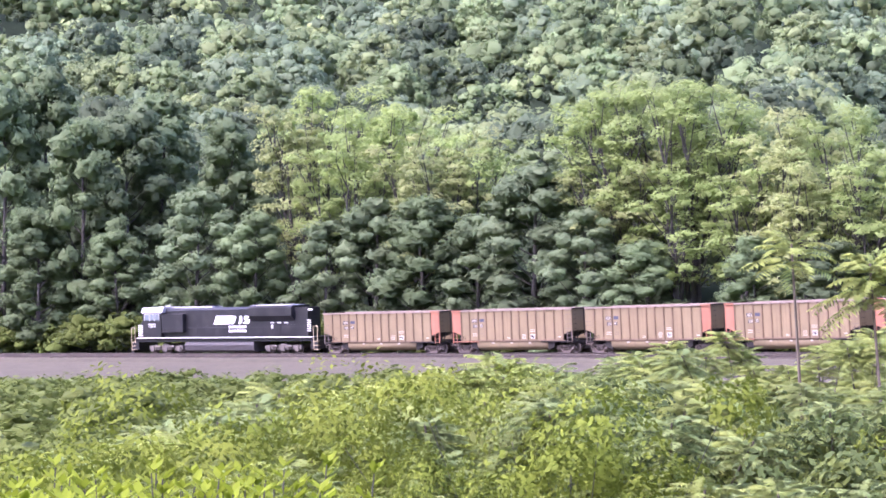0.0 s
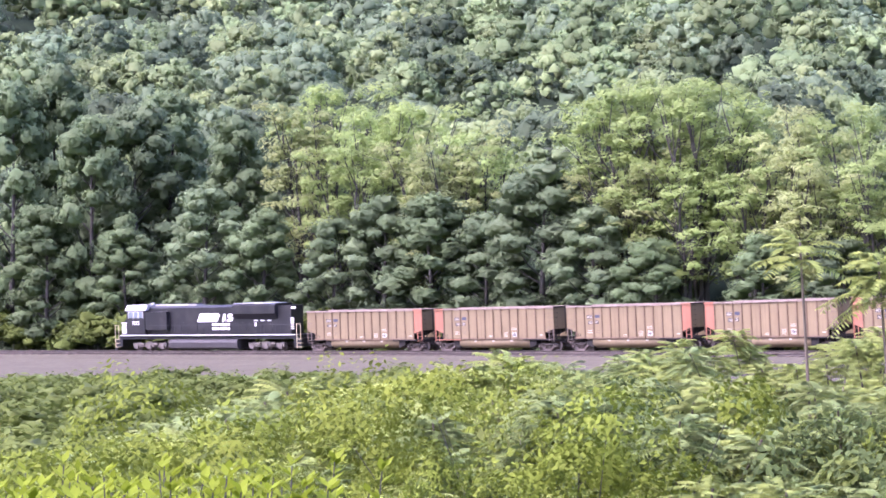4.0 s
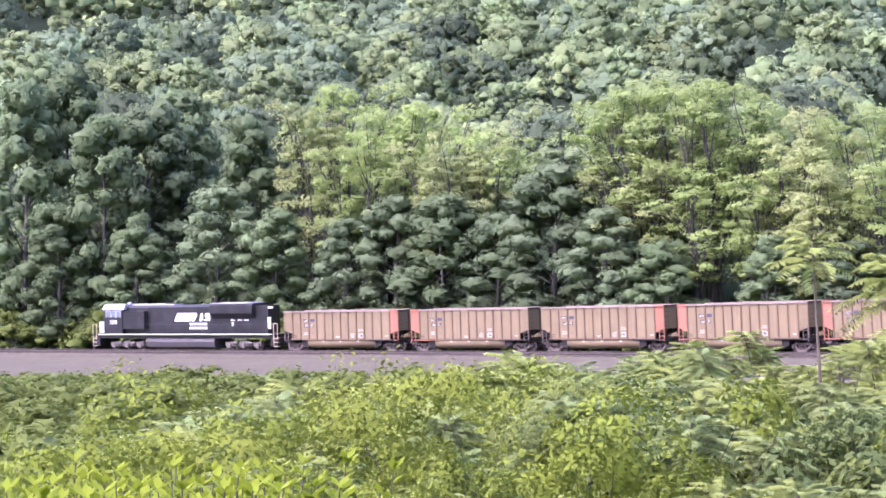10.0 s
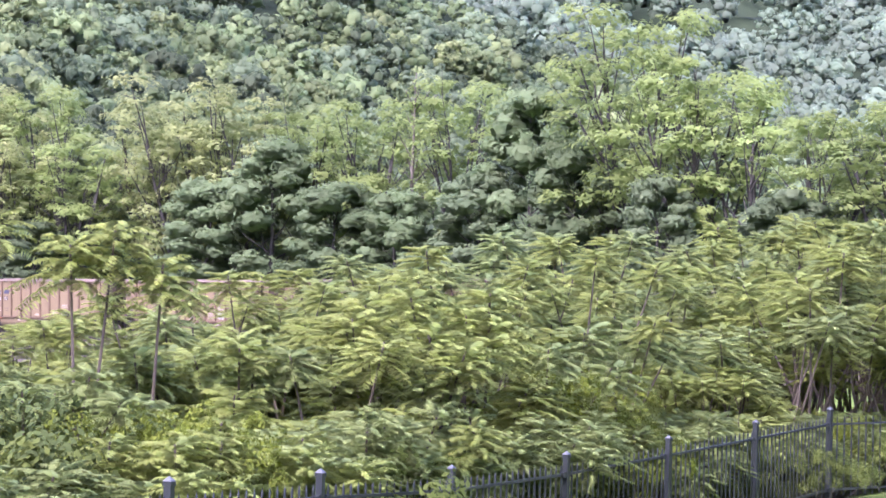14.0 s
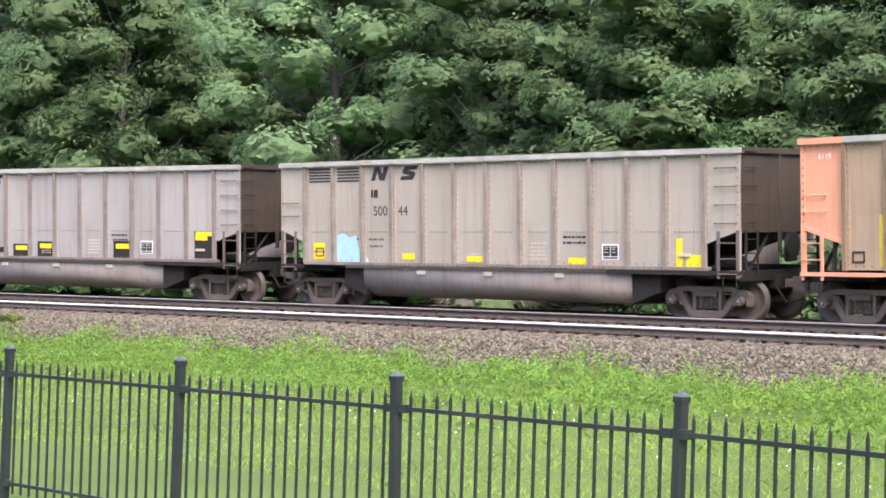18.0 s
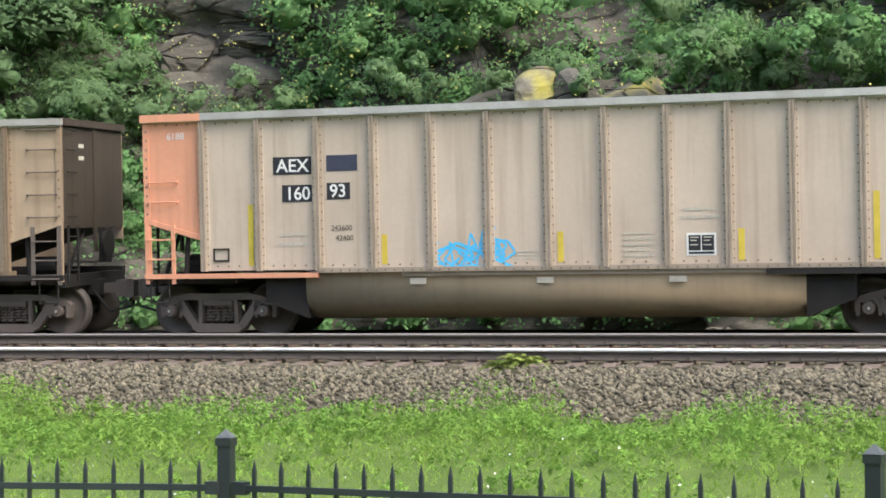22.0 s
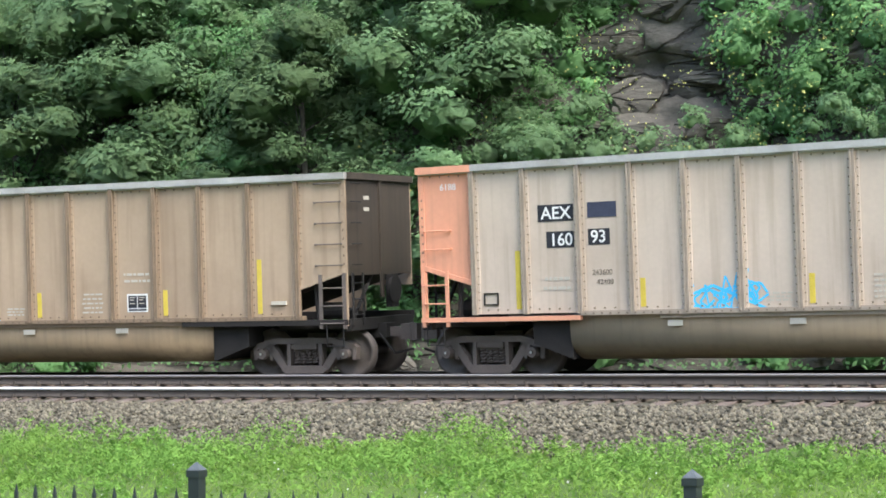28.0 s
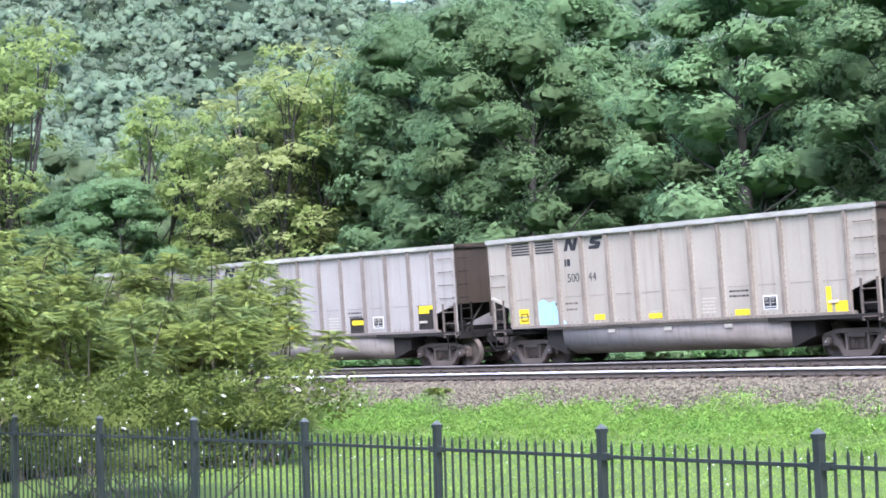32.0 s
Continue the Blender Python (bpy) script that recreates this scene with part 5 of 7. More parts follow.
def coal_car(style, label, orange=(), number=(), logo=False, seed=1, old_strips=True):
    """An open-topped car with ribbed sides, a rounded tub below, end ladders and two trucks."""
    q = np.random.RandomState(seed)

    def rib_x(i):
        if logo:
            return float(np.interp(i, [0, 1, 13, 14], [-HALF, -6 * PANEL, 6 * PANEL, HALF]))
        uneven = (0, 0.01, 0.03, 0.10, 0.09, 0.09, 0.07, 0.08, 0.02, 0.02, -0.01, -0.01, 0.06, 0.08, 0)
        return float(np.interp(i, range(15), [-HALF] + [(j - 7) * PANEL * 0.968 + uneven[j] for j in range(1, 14)] + [HALF]))
    sheet, rib, rivet = PAINT[style]
    orange_paint = M_ORANGE_DARK if style == "rust" else M_ORANGE
    top = 3.9 if style in ("tan", "brown", "rust") else 3.78
    car = thing("coal_car", label, "rail car", "cars of the coal train")
    Y = -1.50
    SILL = 1.17
    # near side, panel by panel
    for i in range(14):
        x0, x1 = rib_x(i), rib_x(i + 1)
        m = orange_paint if (i == 0 and "left" in orange) or (i == 13 and "right" in orange) else sheet
        if i in (0, 13):
            za, zb = (2.06, 1.72) if i == 0 else (1.72, 2.06)
            g = Geo().prism([(x0, za), (x1, zb), (x1, top), (x0, top)], Y - 0.01, Y + 0.05)
            g.prism([(x0, za - 0.04), (x1, zb - 0.04), (x1, zb + 0.05), (x0, za + 0.05)], Y - 0.04, Y)
        else:
            a, b = x0 + 0.004, x1 - 0.004      # a sheet with the ribs' flanges along its edges
            g = Geo().prism([(a, Y + 0.05), (a, Y - 0.014), (x0 + 0.10, Y - 0.014), (x0 + 0.10, Y), (x1 - 0.10, Y), (x1 - 0.10, Y - 0.014), (b, Y - 0.014), (b, Y + 0.05)], SILL, top - 0.12, "z")
        part("side_panel", g, m, car)
    for i in range(1, 14):
        x = rib_x(i)
        g = Geo().prism([(x - 0.052, Y), (x - 0.046, Y - 0.085), (x - 0.014, Y - 0.085), (x - 0.012, Y - 0.072), (x + 0.012, Y - 0.072), (x + 0.014, Y - 0.085), (x + 0.046, Y - 0.085), (x + 0.052, Y)], SILL - 0.01, top - 0.1, "z")
        part("rib", g, rib, car)
    # rivets beside the ribs and along the edges
    g = Geo()
    for i in range(1, 14):
        for dx in (-0.076, 0.076):
            x = rib_x(i) + dx
            z0 = 1.75 if (i == 1 and dx < 0) or (i == 13 and dx > 0) else SILL + 0.1
            for z in np.arange(z0, top - 0.2, 0.145):
                g.box(x - 0.011, x + 0.011, Y - 0.026, Y, z, z + 0.022)
    for i in range(14):
        for x in np.arange(rib_x(i) + 0.25, rib_x(i + 1) - 0.2, 0.2):
            g.box(x - 0.014, x + 0.014, Y - 0.016, Y, top - 0.2, top - 0.172)
            if 0 < i < 13:
                g.box(x - 0.014, x + 0.014, Y - 0.016, Y, SILL + 0.06, SILL + 0.088)
                if style in ("grey", "cream"):
                    g.box(x - 0.014, x + 0.014, Y - 0.016, Y, 1.95, 1.978)
                    g.box(x + 0.1 - 0.014, x + 0.114, Y - 0.016, Y, 1.95, 1.978)
    for xe in (-HALF + 0.06, HALF - 0.06):
        for z in np.arange(2.15, top - 0.2, 0.16):
            g.box(xe - 0.018, xe + 0.018, Y - 0.03, Y, z, z + 0.04)
    for x in np.arange(rib_x(3) + 0.1, rib_x(13), 0.16):
        g.box(x - 0.014, x + 0.014, Y - 0.082, Y - 0.07, SILL - 0.03, SILL)
    tagged(part("rivets", g, rivet, car), kind="stuff")
    # top rail, corner posts, sill, far side, ends, slopes, tub
    part("top_rail", Geo().box(rib_x(1) if "left" in orange else -HALF - 0.02, (rib_x(13) if "right" in orange else HALF + 0.02), Y - 0.10, Y + 0.06, top - 0.12, top).box(-HALF, HALF, Y - 0.05, Y, top - 0.15, top - 0.12), M_CHORD_OLD if style == "rust" else M_CHORD, car, "bare metal rail along the top edge")
    for nm, a, b in (("left", -HALF - 0.02, rib_x(1)), ("right", rib_x(13), HALF + 0.02)):
        if nm in orange:
            part("top_rail", Geo().box(a, b, Y - 0.10, Y + 0.06, top - 0.13, top), orange_paint, car, "faded orange end of the top rail")
    part("top_rail", Geo().box(-HALF - 0.02, HALF + 0.02, -Y - 0.06, -Y + 0.10, top - 0.12, top), M_CHORD_OLD if style == "rust" else M_CHORD, car)
    part("far_side", Geo().box(-HALF, HALF, -Y - 0.05, -Y, 1.72, top - 0.12).box(rib_x(1), rib_x(13), -Y - 0.05, -Y, SILL, 1.72), sheet, car)
    for sg, nm in ((-1, "left"), (1, "right")):
        paint = orange_paint if nm in orange else M_TRUCK
        part("corner_post", Geo().box(*sorted((sg * HALF, sg * (HALF - 0.11))), Y - 0.03, Y + 0.02, 1.0, top - 0.12), orange_paint if nm in orange else sheet, car)
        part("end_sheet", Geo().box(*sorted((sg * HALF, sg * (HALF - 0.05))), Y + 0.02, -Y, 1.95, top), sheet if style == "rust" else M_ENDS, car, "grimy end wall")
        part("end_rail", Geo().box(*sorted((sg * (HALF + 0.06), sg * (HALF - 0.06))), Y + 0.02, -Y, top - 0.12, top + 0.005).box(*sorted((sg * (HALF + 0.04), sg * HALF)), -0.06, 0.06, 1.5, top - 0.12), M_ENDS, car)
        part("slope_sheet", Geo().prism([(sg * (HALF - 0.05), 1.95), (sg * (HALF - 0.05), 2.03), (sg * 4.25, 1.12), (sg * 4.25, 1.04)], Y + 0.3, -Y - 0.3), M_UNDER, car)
        # block added to keep the gap between tub and truck near-black
        part("hopper_slope", Geo().prism([(sg * 4.225, 0.34), (sg * 5.0, 0.62), (sg * 5.0, 1.07), (sg * 4.225, 1.07)], Y + 0.12, -Y - 0.12), M_UNDER, car, "near-black block at the sloping end of the belly")
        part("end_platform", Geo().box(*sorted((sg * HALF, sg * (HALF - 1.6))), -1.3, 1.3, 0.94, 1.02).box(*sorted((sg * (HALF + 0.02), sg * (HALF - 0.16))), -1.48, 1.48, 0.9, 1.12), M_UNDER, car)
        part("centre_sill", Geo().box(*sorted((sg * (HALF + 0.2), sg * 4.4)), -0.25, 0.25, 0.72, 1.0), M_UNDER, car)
        cp = part("coupler", Geo().box(*sorted((sg * (HALF + 0.1), sg * (HALF + 0.55))), -0.08, 0.08, 0.74, 0.92).box(*sorted((sg * (HALF + 0.48), sg * (HALF + 0.82))), -0.2, 0.16, 0.68, 0.98).tube((sg * (HALF + 0.72), -0.16, 0.66), (sg * (HALF + 0.72), -0.16, 1.0), 0.07, n=8), M_TRUCK, car, "rusty knuckle coupler")
        part("air_hose", Geo().tube((sg * (HALF + 0.1), -0.35, 0.8), (sg * (HALF + 0.4), -0.32, 0.42), 0.025, n=6).tube((sg * (HALF + 0.4), -0.32, 0.42), (sg * (HALF + 0.75), -0.2, 0.5), 0.025, n=6), M_UNDER, cp)
        lad = part("ladder", Geo().box(*sorted((sg * (HALF - 0.02), sg * (HALF - 0.09))), Y - 0.06, Y - 0.03, 0.95, 2.0).box(*sorted((sg * (HALF - 0.52), sg * (HALF - 0.59))), Y - 0.06, Y - 0.03, 0.95, 1.98), paint, car)
        for z in (1.05, 1.38, 1.72):
            part("rung", Geo().tube((sg * (HALF - 0.06), Y - 0.07, z), (sg * (HALF - 0.56), Y - 0.07, z), 0.016, n=6), paint, lad)
        part("stirrup", Geo().tube((sg * (HALF - 0.1), Y - 0.03, 1.0), (sg * (HALF - 0.1), Y - 0.03, 0.62), 0.014, n=6).tube((sg * (HALF - 0.45), Y - 0.03, 1.0), (sg * (HALF - 0.45), Y - 0.03, 0.62), 0.014, n=6).tube((sg * (HALF - 0.1), Y - 0.03, 0.62), (sg * (HALF - 0.45), Y - 0.03, 0.62), 0.014, n=6), M_UNDER, lad)
        for z in ((2.38, 2.72) if sg < 0 else (2.15, 2.55, 2.95, 3.35, 3.70)):
            part("grab_iron", Geo().tube((sg * (HALF - 0.1), Y - 0.07, z), (sg * (HALF - 0.64), Y - 0.07, z), 0.014, n=6).tube((sg * (HALF - 0.64), Y - 0.07, z), (sg * (HALF - 0.64), Y, z), 0.02, n=6).tube((sg * (HALF - 0.1), Y - 0.07, z), (sg * (HALF - 0.1), Y, z), 0.02, n=6), orange_paint if nm in orange else M_TRUCK, car)
            part("grab_iron", Geo().tube((sg * (HALF + 0.07), Y + 0.08, z), (sg * (HALF + 0.07), Y + 0.5, z), 0.014, n=6).tube((sg * (HALF + 0.07), Y + 0.5, z), (sg * HALF, Y + 0.5, z), 0.014, n=6), M_UNDER, car)
        lad = part("end_ladder", Geo().box(*sorted((sg * (HALF + 0.03), sg * (HALF + 0.06))), Y + 0.1, Y + 0.15, 1.0, 2.0).box(*sorted((sg * (HALF + 0.03), sg * (HALF + 0.06))), Y + 0.55, Y + 0.6, 1.0, 2.0), M_UNDER, car)
        for z in (1.2, 1.5, 1.8):
            part("rung", Geo().tube((sg * (HALF + 0.05), Y + 0.12, z), (sg * (HALF + 0.05), Y + 0.58, z), 0.014, n=6), M_UNDER, lad)
        part("end_strut", Geo().tube((sg * (HALF - 0.15), -1.1, 1.0), (sg * (HALF - 0.1), -0.2, 1.98), 0.04, n=6).tube((sg * (HALF - 0.7), -1.35, 1.02), (sg * (HALF - 0.75), -1.35, 1.8), 0.045, n=6), M_UNDER, car)
    for z in ((3.18, 3.4) if style in ("tan", "brown") else ()):
        part("end_mark", Geo().box(HALF, HALF + 0.006, -0.72, -0.48, z, z + 0.07), M_PALE, car, "small pale lettering bar")
    part("brake_cylinder", Geo().tube((HALF - 0.9, -0.9, 1.28), (HALF - 0.35, -0.9, 1.28), 0.16, n=12).tube((HALF - 0.35, -0.9, 1.28), (HALF - 0.1, -0.9, 1.28), 0.05, n=8), M_UNDER, car)
    part("brake_wheel", Geo().tube((HALF + 0.1, 0.35, 1.65), (HALF + 0.15, 0.35, 1.65), 0.28, n=16).tube((HALF, 0.35, 1.65), (HALF + 0.12, 0.35, 1.65), 0.05, n=8).box(HALF, HALF + 0.14, 0.2, 0.5, 1.3, 1.95), M_UNDER, car)
    part("air_reservoir", Geo().tube((-HALF + 0.5, -0.7, 1.25), (-HALF + 1.3, -0.7, 1.25), 0.2, n=12), M_UNDER, car)
    o_l = rib_x(3) if "left" in orange else -HALF + 0.9
    part("side_sill", Geo().box(o_l, rib_x(13.1), Y - 0.07, Y + 0.1, SILL - 0.05, SILL + 0.03).box(o_l + 1.5, HALF - 3.2, Y - 0.02, Y + 0.04, SILL - 0.12, SILL - 0.05), rib, car)
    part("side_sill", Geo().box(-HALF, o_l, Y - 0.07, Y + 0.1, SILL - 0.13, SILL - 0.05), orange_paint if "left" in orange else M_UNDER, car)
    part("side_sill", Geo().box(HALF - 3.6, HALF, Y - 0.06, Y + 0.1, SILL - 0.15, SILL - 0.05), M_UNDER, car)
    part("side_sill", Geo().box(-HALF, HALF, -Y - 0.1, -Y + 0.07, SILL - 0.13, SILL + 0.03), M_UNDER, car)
    a = np.linspace(0, math.pi / 2, 7)
    half = [(Y + 0.03, SILL - 0.05)] + [(Y + 0.05 + 0.75 * (1 - math.cos(t)), 0.75 - 0.45 * math.sin(t)) for t in a]
    prof = half + [(-y, z) for y, z in half[::-1]]
    part("tub", Geo().prism(prof, -4.23, 4.22, "x"), TUBS[style], car, "rounded belly between the trucks", True).data.shade_smooth()
    for x in (-2.2, 0.0, 2.2):
        part("tub_plate", flat(Geo(), x - 0.14, x + 0.14, SILL - 0.26, SILL - 0.16, Y + 0.02, 0.02), M_PALE, car)
    # marks
    yb = Y - 0.004
    if number:
        a1, a2, a3 = number
        px = rib_x(2)
        if logo:
            for p0 in (rib_x(1), px):
                for k in range(5):
                    part("mark_stripe", flat(Geo(), p0 + 0.13, p0 + PANEL - 0.13, top - 0.53 + k * 0.078, top - 0.488 + k * 0.078, yb), M_BLACK, car)
            x = rib_x(3) + 0.30
            part("slanted_mark", Geo().prism([(x, top - 0.52), (x + 0.14, top - 0.52), (x + 0.22, top - 0.3), (x + 0.30, top - 0.52), (x + 0.48, top - 0.52), (x + 0.62, top - 0.17), (x + 0.47, top - 0.17), (x + 0.40, top - 0.36), (x + 0.30, top - 0.17), (x + 0.13, top - 0.17)], yb - 0.004, yb), M_BLACK, car, "slanted black mark")
            x = rib_x(4) + 0.28
            part("slanted_mark", Geo().prism([(x, top - 0.52), (x + 0.42, top - 0.52), (x + 0.52, top - 0.38), (x + 0.48, top - 0.32), (x + 0.25, top - 0.28), (x + 0.56, top - 0.26), (x + 0.6, top - 0.17), (x + 0.18, top - 0.17), (x + 0.06, top - 0.3), (x + 0.10, top - 0.37), (x + 0.33, top - 0.41), (x + 0.02, top - 0.43)], yb - 0.004, yb), M_BLACK, car, "slanted black mark")
            rows_of_bars(gg := Geo(), q, rib_x(3) + 0.25, rib_x(3) + 0.55, top - 0.95, 1, 0.2, y=yb)
            part("small_mark", gg, M_BLACK, car)
            text_part(car, a2, rib_x(3) + 0.62, top - 1.4, 0.34, M_BLACK, yb - 0.001, "dark stencilled number")
            text_part(car, a3, rib_x(4) + 0.36, top - 1.4, 0.34, M_BLACK, yb - 0.001, "dark stencilled number")
        else:
            x1 = rib_x(3) - 0.09
            x2 = rib_x(3) + 0.17
            part("mark_plate", flat(Geo(), x1 - 0.72, x1, 2.80, 3.10, yb), M_BLACK, car)
            text_part(car, a1, x1 - 0.36, 2.845, 0.31, M_PALE if style == "rust" else M_WHITE, yb - 0.005, "white letters on a dark patch", 0.004, 1.02)
            part("mark_plate", flat(Geo(), x2, x2 + 0.56, 2.84, 3.11, yb), M_NAVY, car, "dark painted-out patch")
            part("mark_plate", flat(Geo(), x1 - 0.56, x1, 2.33, 2.62, yb), M_BLACK, car)
            text_part(car, a2, x1 - 0.27, 2.37, 0.31, M_PALE if style == "rust" else M_WHITE, yb - 0.005, "white number on a dark patch", 0.004, 0.98)
            part("mark_plate", flat(Geo(), x2, x2 + 0.42, 2.36, 2.64, yb), M_BLACK, car)
            text_part(car, a3, x2 + 0.20, 2.40, 0.31, M_PALE if style == "rust" else M_WHITE, yb - 0.005, "white number on a dark patch", 0.004, 0.98)
    g = Geo()
    rows_of_bars(g, q, rib_x(2.3), rib_x(2.85), 1.75, 2, 0.06, 0.17, yb)
    rows_of_bars(g, q, rib_x(9.2), rib_x(9.85), 2.05 if not logo else 1.82, 2, 0.05, 0.13, yb)
    tagged(part("stencil", g, M_PALE if style in ("tan", "brown", "rust") else M_BLACK, car), kind="stuff")
    g = Geo()
    if style == "tan":
        text_part(car, "243600", rib_x(3.42), 1.83, 0.13, M_STENCIL, yb - 0.001, "faint stencilled figures")
        text_part(car, "42400", rib_x(3.47), 1.66, 0.13, M_STENCIL, yb - 0.001, "faint stencilled figures")
    else:
        rows_of_bars(g, q, rib_x(3.2), rib_x(3.7), 1.75, 2, 0.05, 0.17, yb)
        tagged(part("stencil", g, M_STENCIL, car), kind="stuff")
    g = Geo()
    rows_of_bars(g, q, rib_x(8.25), rib_x(8.75), 1.68, 5, 0.035, 0.09, yb)
    rows_of_bars(g, q, rib_x(6.4), rib_x(6.85), 1.42, 3, 0.03, 0.06, yb)
    tagged(part("stencil", g, M_PALE, car), kind="stuff")
    xb = rib_x(10.3 if logo else 9.3)
    part("data_box", flat(Geo(), xb, xb + 0.48, SILL + 0.16, SILL + 0.52, yb), M_WHITE, car, "white data panel with dark squares")
    for k in range(2):
        sx = xb + 0.035 + 0.215 * k
        sq = part("data_square", flat(Geo(), sx, sx + 0.195, SILL + 0.24, SILL + 0.485, yb - 0.005), M_BLACK, car)
        part("data_line", flat(flat(flat(Geo(), sx + 0.03, sx + 0.16, SILL + 0.44, SILL + 0.46, yb - 0.01), sx + 0.03, sx + 0.13, SILL + 0.39, SILL + 0.41, yb - 0.01), sx + 0.03, sx + 0.15, SILL + 0.32, SILL + 0.34, yb - 0.01), M_PALE, sq)
    part("data_square", flat(Geo(), xb + 0.035, xb + 0.445, SILL + 0.185, SILL + 0.22, yb - 0.005), M_BLACK, car)
    part("tag_bracket", flat(Geo(), HALF - 1.62, HALF - 1.3, SILL + 0.25, SILL + 0.32, yb, 0.04), M_PALE, car)
    part("placard_holder", flat(flat(flat(flat(Geo(), -HALF + 1.30, -HALF + 1.60, SILL + 0.16, SILL + 0.185, yb, 0.02), -HALF + 1.30, -HALF + 1.60, SILL + 0.36, SILL + 0.385, yb, 0.02), -HALF + 1.30, -HALF + 1.325, SILL + 0.16, SILL + 0.385, yb, 0.02), -HALF + 1.575, -HALF + 1.60, SILL + 0.16, SILL + 0.385, yb, 0.02), M_UNDER, car)
    if old_strips:
        for px, h in ((1.80, 1.05), (4.13, 0.5), (7.15, 0.5), (10.14, 0.5), (12.14, 1.05)):
            x = rib_x(px)
            part("reflector_strip", flat(Geo(), x, x + 0.1, SILL + 0.08, SILL + 0.08 + h, yb), M_YELLOW_OLD, car)
    return car


def graffiti(car, x, z, w, h, material, seed):
    """Loops and spikes of sprayed paint."""
    q = np.random.RandomState(seed)
    g = Geo()
    y = -1.506

    def stroke(p, wd):
        for (a, b), (c, d) in zip(p, p[1:]):
            l = max(math.hypot(c - a, d - b), 1e-4)
            nx, nz = -(d - b) / l * wd, (c - a) / l * wd
            y2 = y - q.uniform(0, 0.003)
            g.add([(a + nx, y2, b + nz), (a - nx, y2, b - nz), (c - nx, y2, d - nz), (c + nx, y2, d + nz)], [(0, 1, 2, 3)])
    for k in range(9):
        cx, cz, r = x + w * (k + 0.5) / 9, z + h * q.uniform(0.25, 0.5), h * q.uniform(0.14, 0.3)
        a0, n = q.uniform(0, 6), q.randint(8, 15)
        stroke([(cx + r * (1 + 0.3 * math.sin(2.3 * i)) * math.cos(a0 + i * 0.55), cz + r * math.sin(a0 + i * 0.55)) for i in range(n)], 0.02)
    for k in range(7):
        a = x + q.uniform(0, w * 0.8)
        stroke([(a, z + h * 0.1), (a + q.uniform(-.1, .2), z + h * q.uniform(0.5, 1.0)), (a + q.uniform(0.02, .35), z + h * q.uniform(0.1, 0.5))], 0.016)
    stroke([(x - 0.15, z + h * 0.35), (x + w * 0.3, z + h * 0.62), (x + w * 0.75, z + h * 0.3), (x + w * 1.1, z + h * 0.02)], 0.026)
    return part("graffiti", g, material, car, "sprayed blue scrawl")


def blue_patch(car, x, z, w, h, seed):
    q = np.random.RandomState(seed)
    o = [(x, z), (x + w, z), (x + w * 1.05, z + h * 0.15), (x + w * 0.75, z + h * 0.45), (x + w * 0.62, z + h * 0.95), (x + w * 0.4, z + h * 0.85), (x + w * 0.2, z + h), (x - 0.05, z + h * 0.9)]
    part("graffiti", Geo().prism([(a + q.uniform(-.03, .03), b + q.uniform(-.03, .03)) for a, b in o], -1.509, -1.504), M_BLUE_PALE, car, "washed-out blue spray paint")


def yellow_tags(car, spots):
    for x, z, w, h in spots:
        part("reflector_tag", flat(Geo(), x, x + w, z, z + h, -1.51), M_YELLOW, car, "bright yellow reflector")


def dark_tags(car, spots):
    for x, z, w, h in spots:
        part("dark_patch", flat(Geo(), x, x + w, z, z + h, -1.504), M_UNDER, car, "dark painted-over patch")


cars = []
cars_by = {}


def add_car(k, car):
    cars.append((car, 2.9 + (k - 1) * PITCH + 7.35))
    cars_by[k] = car
    for x in (-TRUCK, TRUCK):
        build_truck(car, x)


c15 = coal_car("tan", "dusty tan coal car with an orange corner and blue scrawl", ("left",), ("AEX", "160", "93"), seed=15)
graffiti(c15, -HALF + 5.1 * PANEL, 1.14, 1.25, 0.72, M_BLUE, 3)
text_part(c15, "6188", -HALF + 0.62, 3.46, 0.17, M_WHITE, -1.515, "small white number")
add_car(15, c15)
c14 = coal_car("brown", "brown-tan coal car with an orange corner and blue scrawl", ("left",), ("AEX", "160", "28"), seed=14)
graffiti(c14, -HALF + 4.3 * PANEL, 1.14, 1.9, 0.75, M_BLUE, 4)
text_part(c14, "6119", -HALF + 0.62, 3.46, 0.17, M_WHITE, -1.515, "small white number")
add_car(14, c14)
c13 = coal_car("cream", "dusty pale coal car with black stripes and blue paint", (), ("", "500", "44"), True, 13, False)
blue_patch(c13, -HALF + 2.0 * PANEL, 1.14, 1.1, 0.78, 1)
yellow_tags(c13, [(-HALF + 1.15 * PANEL, 1.48, 0.42, 0.2), (-HALF + 1.15 * PANEL, 1.26, 0.42, 0.16), (-HALF + 4.2 * PANEL, 1.28, 0.42, 0.15), (-HALF + 6.25 * PANEL, 1.24, 0.5, 0.14), (-HALF + 9.25 * PANEL, 1.22, 0.5, 0.15), (-HALF + 12.15 * PANEL, 1.2, 0.16, 0.62), (-HALF + 12.4 * PANEL, 1.2, 0.52, 0.26)])
add_car(13, c13)
c12 = coal_car("grey", "weathered grey coal car with black stripes and yellow tags", (), ("", "484", "03"), True, 12, False)
blue_patch(c12, -HALF + 2.1 * PANEL, 1.14, 0.9, 0.8, 2)
